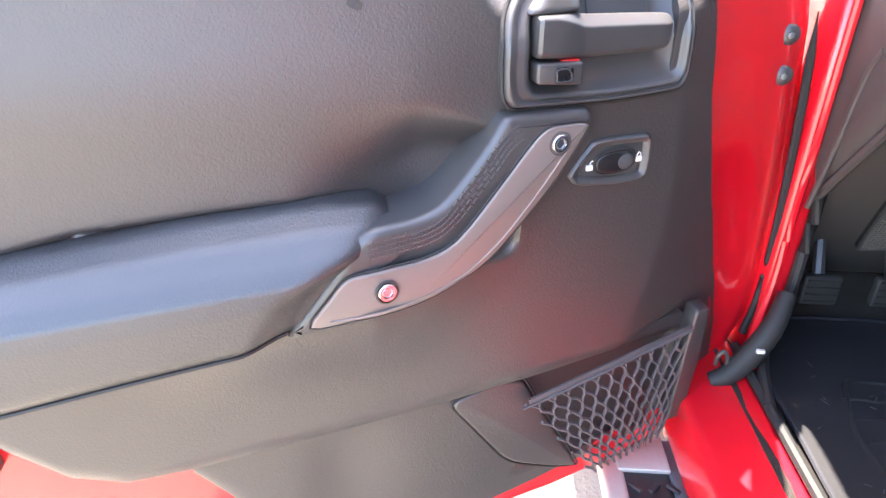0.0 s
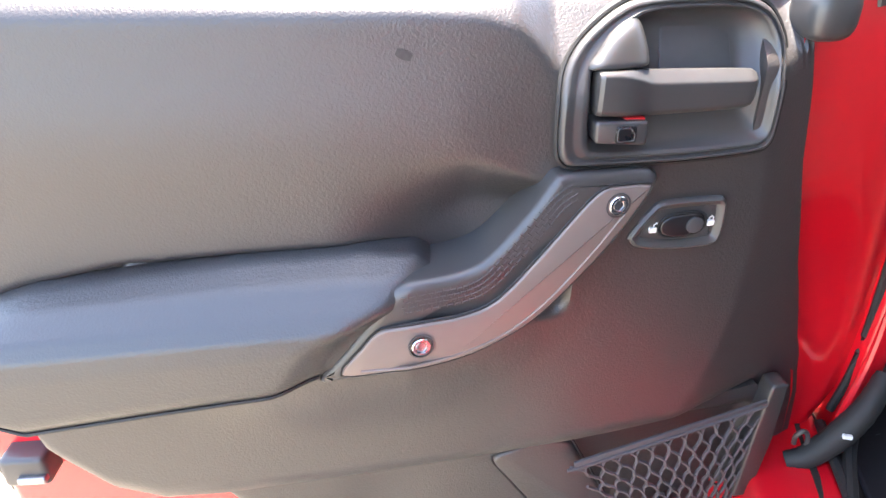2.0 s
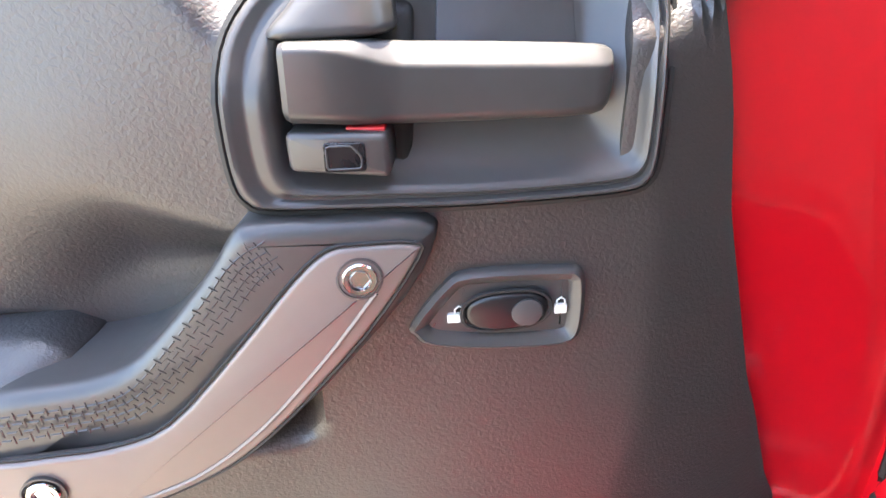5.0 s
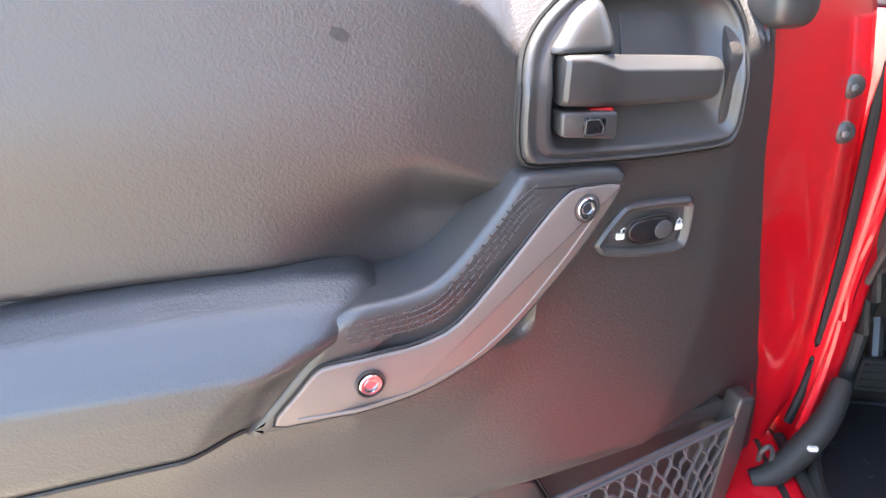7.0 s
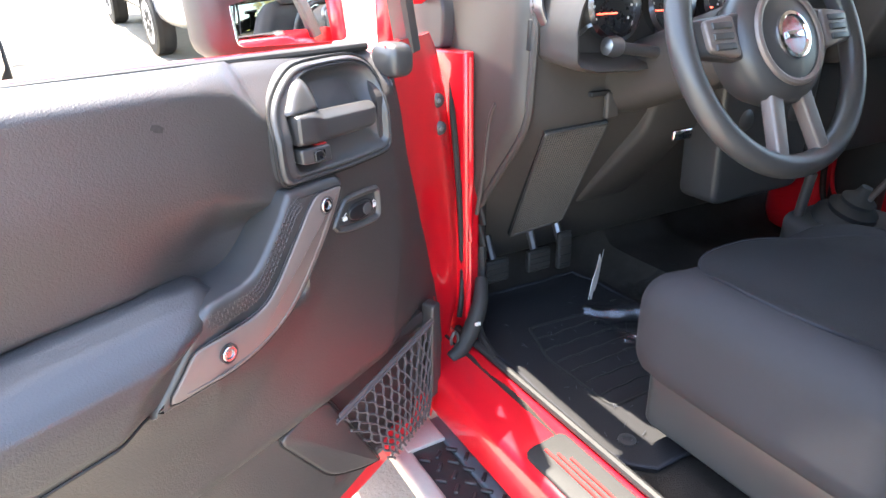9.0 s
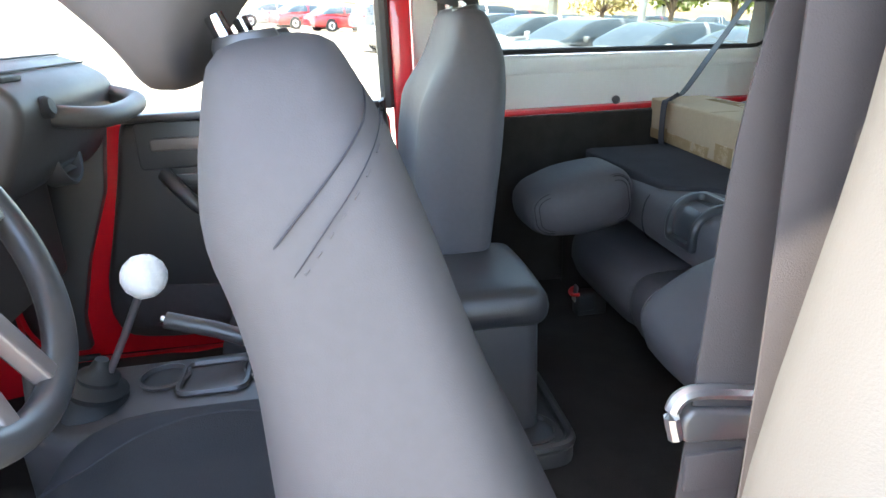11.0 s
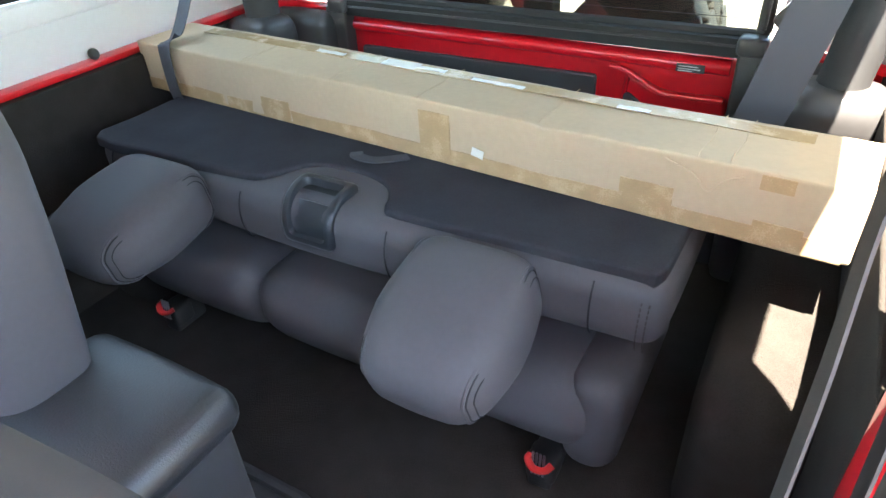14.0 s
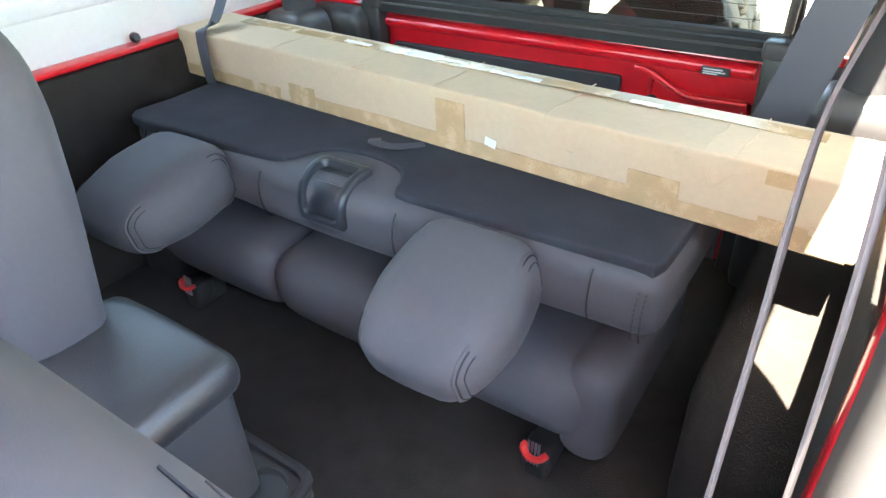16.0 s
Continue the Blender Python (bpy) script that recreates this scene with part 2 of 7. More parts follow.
def rbox(c, s, r, inner=2, f=None, bm=None, k=3, puff=0.0):
    """A box with rounded edges; puff swells its faces; f bends it, in its own axes."""
    bm = bm or bmesh.new()
    h = [v / 2 for v in s]
    r = min(r, *[v * 0.999 for v in h])
    T = [ticks(hh, r, inner, k) for hh in h]
    made = {}

    def vert(p):
        key = tuple(round(v, 6) for v in p)
        if key not in made:
            q = Vector(p)
            core = Vector([max(-(hh - r), min(hh - r, v)) for hh, v in zip(h, q)])
            d = q - core
            q = core + d.normalized() * r if d.length > 1e-9 else q
            if puff:
                w = [1 - (q[i] / h[i]) ** 2 for i in range(3)]
                q = q + Vector([(1 if q[i] > 0 else -1) * puff * max(0, w[(i + 1) % 3]) * max(0, w[(i + 2) % 3]) * abs(q[i]) / h[i] for i in range(3)])
            q = f(q) if f else q
            made[key] = bm.verts.new(q + Vector(c))
        return made[key]

    for ax in range(3):
        A, B = T[(ax + 1) % 3], T[(ax + 2) % 3]
        for side in (-h[ax], h[ax]):
            for i in range(len(A) - 1):
                for j in range(len(B) - 1):
                    quad = []
                    for a, b in ((A[i], B[j]), (A[i + 1], B[j]), (A[i + 1], B[j + 1]), (A[i], B[j + 1])):
                        p = [0, 0, 0]
                        p[ax], p[(ax + 1) % 3], p[(ax + 2) % 3] = side, a, b
                        quad.append(vert(p))
                    if len(set(quad)) == 4:
                        bm.faces.new(quad)
    return bm


def sweep(pts, profile, up=(0, 0, 1), closed=False, bm=None, scale=None):
    """A profile of (side, up) offsets pulled along a line."""
    bm = bm or bmesh.new()
    P = [Vector(p) for p in pts]
    N, rings = len(P), []
    up = Vector(up)
    for i, p in enumerate(P):
        t = (P[(i + 1) % N] - P[i - 1]) if closed else P[min(i + 1, N - 1)] - P[max(i - 1, 0)]
        t.normalize()
        side = t.cross(up)
        if side.length < 1e-4:
            side = t.cross(Vector((0.3, 1, 0.1)))
        side.normalize()
        nn = side.cross(t)
        k = scale[i] if scale else 1
        rings.append([p + side * a * k + nn * b * k for a, b in profile])
    if closed:
        rings.append(rings[0])
        vs = [[bm.verts.new(q) for q in ring] for ring in rings[:-1]]
        for i in range(N):
            a, b = vs[i], vs[(i + 1) % N]
            for j in range(len(profile)):
                q = (j + 1) % len(profile)
                bm.faces.new((a[j], a[q], b[q], b[j]))
    else:
        skin(bm, rings)
    return bm


def ring(r, n=10, ry=None, power=1.0):
    out = []
    for i in range(n):
        a = 2 * math.pi * i / n
        c, s = math.cos(a), math.sin(a)
        out.append((r * math.copysign(abs(c) ** power, c), (ry or r) * math.copysign(abs(s) ** power, s)))
    return out


def tube(pts, r, n=10, up=(0, 0, 1), closed=False, bm=None, scale=None):
    return sweep(pts, ring(r, n), up, closed, bm, scale)


def strap(pts, width, thick=0.0016, up=(1, 0, 0), bm=None):
    """A flat band; its broad side faces up."""
    w, t = width / 2, thick / 2
    rows = 12      # a rib along each row of the weave
    side = [(w * (2 * k / rows - 1), t * (1.0 + 0.35 * (k % 2))) for k in range(rows + 1)]
    return sweep(pts, [(x, -y) for x, y in side] + side[::-1], up, bm=bm)


def lathe(profile, c=(0, 0, 0), axis=(0, 0, 1), n=24, bm=None, closed=False):
    """(radius, height) pairs turned round an axis."""
    bm = bm or bmesh.new()
    q = Vector((0, 0, 1)).rotation_difference(Vector(axis))
    rings = []
    for r, h in profile:
        rings.append([Vector(c) + q @ Vector((max(r, 1e-4) * math.cos(2 * math.pi * i / n), max(r, 1e-4) * math.sin(2 * math.pi * i / n), h)) for i in range(n)])
    if closed:
        rings.append(rings[0])
    skin(bm, rings, caps=not closed)
    if closed:
        bmesh.ops.remove_doubles(bm, verts=bm.verts, dist=1e-6)
    return bm


def slab(nu, nv, fn, depth, bm=None):
    """A sheet fn(u, v), u and v from 0 to 1, with a back that lies depth (a vector) behind it."""
    bm = bm or bmesh.new()
    d = Vector(depth)
    A = [[bm.verts.new(fn(i / nu, j / nv)) for j in range(nv + 1)] for i in range(nu + 1)]
    B = [[bm.verts.new(v.co + d) for v in row] for row in A]
    for i in range(nu):
        for j in range(nv):
            bm.faces.new((A[i][j], A[i + 1][j], A[i + 1][j + 1], A[i][j + 1]))
            bm.faces.new((B[i][j], B[i][j + 1], B[i + 1][j + 1], B[i + 1][j]))
    for i in range(nu):
        bm.faces.new((A[i][0], B[i][0], B[i + 1][0], A[i + 1][0]))
        bm.faces.new((A[i][nv], A[i + 1][nv], B[i + 1][nv], B[i][nv]))
    for j in range(nv):
        bm.faces.new((A[0][j], A[0][j + 1], B[0][j + 1], B[0][j]))
        bm.faces.new((A[nu][j], B[nu][j], B[nu][j + 1], A[nu][j + 1]))
    return bm


def box(lo, hi, r=0.0, **k):
    c = [(a + b) / 2 for a, b in zip(lo, hi)]
    return rbox(c, [abs(b - a) for a, b in zip(lo, hi)], r or 0.002, **k)


def smooth01(x):
    x = max(0.0, min(1.0, x))
    return x * x * (3 - 2 * x)


def table(xs, ys, x):
    return float(np.interp(x, xs, ys))


def rot_about(c, rx=0, ry=0, rz=0):
    return Matrix.Translation(c) @ pose(0, 0, 0, rx, ry, rz)


def place(ob, axes, m):
    """Turns and moves a part that was made at the origin of the given axes to m in them."""
    base = WHERE[ob.name]
    ob.matrix_basis = base.inverted() @ axes @ m @ axes.inverted() @ base
    return ob


# ---- ground and car body ----
GROUND = -0.02


def ground_sheet():
    bm = bmesh.new()
    n, R = 40, 900.0
    xs = [math.copysign(abs(k / n) ** 2.2, k) * R for k in range(-n, n + 1)]
    V = [[bm.verts.new((x, y, GROUND)) for y in xs] for x in xs]
    for i in range(2 * n):
        for j in range(2 * n):
            bm.faces.new((V[i][j], V[i + 1][j], V[i + 1][j + 1], V[i][j + 1]))
    return bm


I4 = Matrix.Identity(4)
part("ground", ground_sheet(), ASPHALT, label="pale worn asphalt of a parking lot", m=I4, kind="structure")

SILL, FLOOR, RAIL = 0.615, 0.70, 1.188


def floor_profile(x, y):
    z = FLOOR if y < 0.12 else FLOOR - 0.135 * smooth01((y - 0.12) / 0.1) + 0.045 * smooth01((abs(x) - 0.625) / 0.04)
    z += 0.07 * smooth01((0.17 - abs(x - 0.02)) / 0.05) * smooth01((y - 0.2) / 0.1)   # tunnel
    z += 0.25 * smooth01((y - 1.12) / 0.2) ** 1.2                                       # toe board
    return z + 0.003 * noise.noise((x * 9, y * 9, 0))


part("floor", slab(44, 70, lambda u, v: (-0.70 + 1.40 * u, -1.14 + 2.5 * v, floor_profile(-0.70 + 1.40 * u, -1.14 + 2.5 * v)), (0, 0, -0.04)),
     CARPET, label="black carpeted car floor", kind="structure")


def side_wall(s, name):
    """The rear side of the tub: carpeted inside, red rail on top, red skin outside."""
    y1 = -0.03 if s > 0 else -0.24
    wall = part(name, prism(round_poly([(-1.16, 0.55), (y1, 0.55), (y1, 1.173), (-1.16, 1.173)], 0.006), s * 0.725, s * 0.70, "yz", 0.004),
                CARPET, label="black carpeted inner side of the car tub", kind="structure")
    part("outer_skin", prism(round_poly([(-1.18, 0.52), (y1, 0.52), (y1, 1.17), (-1.18, 1.17)], 0.03), s * 0.79, s * 0.73, "yz", 0.012), RED, wall, "red painted outer side")
    rail = sweep([(s * 0.735, y, RAIL - 0.006) for y in np.linspace(-1.14, y1, 24)], ring(0.026, 12, 0.009, 0.6))
    part("rail", rail, RED, wall, "glossy red painted body rail")
    # small dark clips where the hardtop is bolted on
    for y in (-0.60, -0.64, -0.68):
        part("clip", rbox((s * 0.716, y, RAIL - 0.009), (0.010, 0.016, 0.008), 0.002), SMOOTH, wall)
    part("trim_button", lathe([(0.0, 0.010), (0.008, 0.009), (0.012, 0.003), (0.012, 0)], (s * 0.722, -0.582, RAIL + 0.013), (-s, 0, 0.4), 14), SMOOTH, wall, "black hardtop fastener")
    # wheel house
    def wh(q):
        q.z -= 0.06 * max(0, abs(q.y) / 0.36) ** 3
        return q
    part("wheel_house", rbox((s * 0.64, -0.78, 0.80), (0.17, 0.72, 0.40), 0.06, inner=5, f=wh), CARPET, wall, "black carpeted wheel house")
    return wall


side_wall(1, "wall_right")
side_wall(-1, "wall_left")


def hardtop():
    """White hardtop: sides with long windows, roof, rear corners."""
    top = thing("hardtop", "white removable car hardtop with long side windows", "car roof", at=(0, -0.55, RAIL))
    for s in (1, -1):
        y1 = -0.03 if s > 0 else -0.24

        def lean(p, s=s):
            return Vector((p.x - s * 0.16 * max(0, p.z - 1.33), p.y, p.z))
        def shell(poly, r=0.01, name="side_panel"):
            return part(name, prism(round_poly(poly, r), s * 0.765, s * 0.738, "yz", 0.005, bend=lean), WHITE, top)
        shell([(-1.12, 1.178), (y1, 1.178), (y1, 1.335), (-1.12, 1.312)])
        shell([(-1.12, 1.66), (y1, 1.66), (y1, 1.78), (-1.12, 1.78)])
        shell([(y1 - 0.09, 1.3), (y1, 1.3), (y1, 1.7), (y1 - 0.09, 1.7)])
        # ledge along the lower band
        part("ledge", sweep([(s * 0.733, y, 1.300) for y in np.linspace(-1.0, y1 - 0.01, 10)], ring(0.010, 8, 0.020)), WHITE, top)
        # rear corner, curved from the side to the back
        def corner(u, v, s=s):
            z = 1.186 + 0.60 * v
            a = u * math.pi / 2
            fx, fy = 0.745 - 0.16 * max(0, z - 1.33), -1.00
            if u < 0.25:
                x, y = fx, fy + 0.05 * (0.25 - u) / 0.25 - 0.02
            else:
                b = (u - 0.25) / 0.75 * math.pi / 2
                x, y = fx - 0.24 * (1 - math.cos(b)) * 0.95, fy - 0.02 - 0.13 * math.sin(b)
            return (s * x, y, z)
        part("rear_corner", slab(18, 10, corner, (s * 0.03, -0.03, 0)), WHITE, top)
        # gasket and glass of the long side window
        def win(z):
            return s * (0.748 - 0.16 * max(0, z - 1.33))
        loop = round_poly([(-1.035, 1.324), (y1 - 0.07, 1.342), (y1 - 0.07, 1.665), (-1.02, 1.665)], 0.05, 6)
        part("window_gasket", tube([(win(p.y), p.x, p.y) for p in loop], 0.0075, 8, up=(1, 0, 0), closed=True), RUBBER, top, "black rubber window seal")
        g = part("window_pane", prism(loop, s * 0.752, s * 0.748, "yz", 0.0005, 1, bend=lambda p, s=s: Vector((p.x - s * 0.16 * max(0, p.z - 1.33), p.y, p.z))), SIDEGLASS, top, "lightly tinted side window pane")
        g.visible_shadow = False
    part("roof", slab(14, 10, lambda u, v: (-0.712 + 1.447 * u, -1.16 + 1.16 * v, 1.755 + 0.03 * math.sin(math.pi * u)), (0, 0, 0.03)), WHITE, top)
    part("rear_header", prism(round_poly([(-0.70, 1.64), (0.70, 1.64), (0.70, 1.78), (-0.70, 1.78)], 0.02), -1.12, -1.15, "xz", 0.006), WHITE, top)
    # out-of-view lip; its outward step near the front is added to shade the footwell
    part("roof_lip", sweep([(x, y, 1.752) for x, y in ((-0.712, -1.15), (-0.712, 0.0), (-0.712, 0.52), (-0.735, 0.60), (-0.775, 0.68), (-0.775, 0.86))], ring(0.012, 8)), WHITE, top)
    return top


hardtop()
# left edge takes the same added shading step
part("ceiling", slab(14, 10, lambda u, v: ((-0.712 - 0.06 * smooth01((v - 0.54) / 0.14)) * (1 - u) + 0.735 * u, 0.0 + 0.84 * v, 1.755 + 0.03 * math.sin(math.pi * u)), (0, 0, 0.03)), WHITE,
     label="white front roof panels of the hardtop", kind="structure")


def rear_glass():
    g = thing("rear_window", "clear rear window with thin heater wires", "window", at=(0, -1.13, 1.21))
    loop = round_poly([(-0.497, 1.206), (0.497, 1.206), (0.480, 1.63), (-0.480, 1.63)], 0.018, 5)
    part("window_frame", sweep([(p.x, -1.135, p.y) for p in loop], ring(0.011, 8), up=(0, 1, 0), closed=True), RUBBER, g, "black rubber window frame")
    pane = part("pane", prism(loop, -1.137, -1.141, "xz", 0.0005, 1), TINT, g)
    pane.visible_shadow = False
    bm = bmesh.new()
    for k in range(15):
        z = 1.235 + k * 0.026
        bm = tube([(-0.46, -1.135, z), (0.46, -1.135, z)], 0.0006, 4, bm=bm)
    part("heater_wires", bm, SMOOTH, g, "thin dark heater wires", kind="stuff")
    for s in (1, -1):
        part("gas_strut", tube([(s * 0.490, -1.105, 1.225), (s * 0.492, -1.10, 1.45), (s * 0.494, -1.09, 1.66)], 0.0085, 8), SMOOTH, g, "black gas strut")
        part("strut_mount", rbox((s * 0.505, -1.09, 1.50), (0.03, 0.03, 0.07), 0.008), SMOOTH, g, "black strut mount")
        # bracket with an eye
        part("glass_catch", prism(round_poly([(s * 0.52, 1.235), (s * 0.545, 1.268), (s * 0.60, 1.262), (s * 0.612, 1.285), (s * 0.60, 1.305), (s * 0.56, 1.29), (s * 0.53, 1.285), (s * 0.505, 1.25)], 0.008), -1.075, -1.10, "xz", 0.004), SMOOTH, g, "black plastic glass catch")
        part("catch_eye", lathe([(0, 0.004), (0.006, 0.003), (0.006, 0)], (s * 0.598, -1.072, 1.284), (0, 1, 0), 12), STEEL, g)
    return g


rear_glass()


def tailgate():
    t = thing("tailgate", "glossy red tailgate with a black inner panel", "car door", at=(0, -1.14, 0.70))
    part("gate_panel", prism(round_poly([(-0.475, 0.62), (0.475, 0.62), (0.475, 1.168), (-0.475, 1.168)], 0.03), -1.135, -1.19, "xz", 0.012), RED, t, "red painted gate")
    # black sheet added over the lower part of the red gate
    part("lower_panel", prism(round_poly([(-0.45, 0.64), (0.45, 0.64), (0.45, 0.985), (-0.45, 0.985)], 0.02), -1.128, -1.138, "xz", 0.004), SMOOTH, t, "black sheet over the lower gate")
    # raised roll along the top, and the stepped latch hump
    part("top_roll", sweep([(-0.45, -1.132, 1.140), (-0.24, -1.132, 1.142), (0.0, -1.132, 1.143), (0.45, -1.132, 1.143)], ring(0.016, 12, 0.020), up=(0, 1, 0)), RED, t)
    part("latch_hump", prism(round_poly([(-0.24, 1.02), (-0.25, 1.118), (-0.31, 1.085), (-0.345, 1.078), (-0.455, 1.082), (-0.458, 1.02)], 0.018, 5), -1.112, -1.14, "xz", 0.012, 4), RED, t)
    part("hump_edge", sweep(spline([(-0.215, -1.118, 1.120), (-0.25, -1.114, 1.117), (-0.31, -1.110, 1.086), (-0.345, -1.108, 1.078), (-0.45, -1.108, 1.080)], 5), ring(0.006, 8), up=(0, 1, 0)), RED, t)
    part("inner_panel", prism(round_poly([(0.435, 0.80), (0.435, 1.092), (-0.185, 1.094), (-0.185, 0.80)], 0.01), -1.122, -1.135, "xz", 0.005), PLASTIC, t, "black textured inner panel")
    part("pocket_lip", sweep(spline([(-0.06, -1.112, 1.045), (-0.17, -1.110, 1.046), (-0.20, -1.110, 1.035), (-0.205, -1.110, 0.99)], 5), ring(0.010, 8), up=(0, 1, 0)), SMOOTH, t)
    part("vent_triangle", prism(round_poly([(-0.258, 1.0), (-0.250, 1.066), (-0.262, 1.072), (-0.30, 1.045), (-0.318, 1.0)], 0.008), -1.106, -1.116, "xz", 0.003), SMOOTH, t, "black triangular plug")
    lab = part("data_label", prism(round_poly([(-0.35, 1.128), (-0.35, 1.145), (-0.405, 1.145), (-0.405, 1.128)], 0.001), -1.1115, -1.117, "xz", 0.0005, 1), SMOOTH, t, "small dark data label with light print")
    for z, w in ((1.140, 0.040), (1.135, 0.045), (1.131, 0.030)):
        part("print_line", box((-0.352 - w, -1.1112, z - 0.0012), (-0.354, -1.1106, z + 0.0012), 0.0003), PAPER, lab)
    # black capping that the glass closes on
    part("capping", sweep([(-0.50, -1.135, 1.186), (0.50, -1.135, 1.186)], [(-0.028, -0.018), (0.020, -0.018), (0.026, -0.006), (0.026, 0.008), (0.012, 0.018), (-0.028, 0.018)]), RUBBER, t, "black rubber capping")
    part("capping_groove", sweep([(-0.49, -1.107, 1.190), (0.49, -1.107, 1.190)], ring(0.003, 6)), SMOOTH, t)
    for s in (1, -1):
        part("corner_cap", rbox((s * 0.482, -1.118, 1.193), (0.055, 0.055, 0.036), 0.010), SMOOTH, t, "black plastic corner cap")
        part("corner_post", rbox((s * 0.490, -1.122, 0.94), (0.060, 0.05, 0.50), 0.008), SMOOTH, t)
    return t


tailgate()
for s, nm in ((1, "rear_jamb_right"), (-1, "rear_jamb_left")):
    j = part(nm, box((s * 0.474, -1.17, 0.60), (s * 0.76, -1.12, 1.175), 0.01), RED, label="red painted rear corner of the tub", kind="structure")
    part("lamp_cover", rbox((s * 0.590, -1.085, 0.93), (0.19, 0.08, 0.49), 0.03, puff=0.006), SMOOTH, j, "black tail lamp cover")
    part("corner_rail", sweep([(s * 0.50, -1.125, 1.180), (s * 0.62, -1.115, 1.182), (s * 0.74, -1.06, 1.184)], ring(0.010, 8)), RED, j)


def sport_bar():
    bar = thing("sport_bar", "padded black roll bar hoops under the roof", "roll bar", at=(0, -0.6, FLOOR))
    for s in (1, -1):
        pts = spline([(s * 0.632, -0.995, 1.14), (s * 0.645, -1.005, 1.25), (s * 0.660, -1.012, 1.40), (s * 0.655, -0.990, 1.52), (s * 0.645, -0.92, 1.62), (s * 0.635, -0.75, 1.675), (s * 0.63, -0.45, 1.69), (s * 0.63, -0.12, 1.69)], 6)
        part("rear_leg", sweep(pts, ring(0.046, 14, 0.040), up=(s, 0.05, 0.1)), PADDING, bar, "black padded rear hoop leg")
        part("leg_zip", tube([p + Vector((-s * 0.010, 0.040, 0.0)) for p in pts[2:20]], 0.0035, 6), SMOOTH, bar)
        part("leg_boot", rbox((s * 0.640, -0.985, 1.135), (0.155, 0.13, 0.10), 0.035, inner=3, f=lambda q: Vector((q.x * (1 - 1.6 * max(0, q.z)), q.y * (1 - 1.2 * max(0, q.z)), q.z))), SMOOTH, bar, "dark grey plastic boot")
    part("front_leg", sweep(spline([(-0.728, -0.076, 0.66), (-0.730, -0.084, 1.1), (-0.732, -0.130, 1.4), (-0.697, -0.148, 1.60), (-0.60, -0.150, 1.69), (-0.3, -0.145, 1.70), (0.3, -0.145, 1.70), (0.60, -0.145, 1.69), (0.675, -0.145, 1.60), (0.70, -0.145, 1.4), (0.705, -0.145, 0.66)], 6), ring(0.050, 14, 0.050, 0.7), up=(0, 1, 0)), PADGREY, bar, "grey padded main hoop")
    part("speaker_bar", rbox((0, -0.33, 1.655), (1.16, 0.12, 0.06), 0.02), SMOOTH, bar, "black overhead speaker bar")
    for s in (1, -1):
        pod = part("speaker_pod", rbox((s * 0.485, -0.42, 1.604 if s < 0 else 1.68), (0.17, 0.34, 0.10), 0.03, puff=0.008), SMOOTH, bar, "black speaker pod")
        part("pod_edge", tube([(s * 0.40, -0.40, 1.566 if s < 0 else 1.64), (s * 0.56, -0.40, 1.566 if s < 0 else 1.64)], 0.003, 6), STEEL, pod)
    return bar


sport_bar()


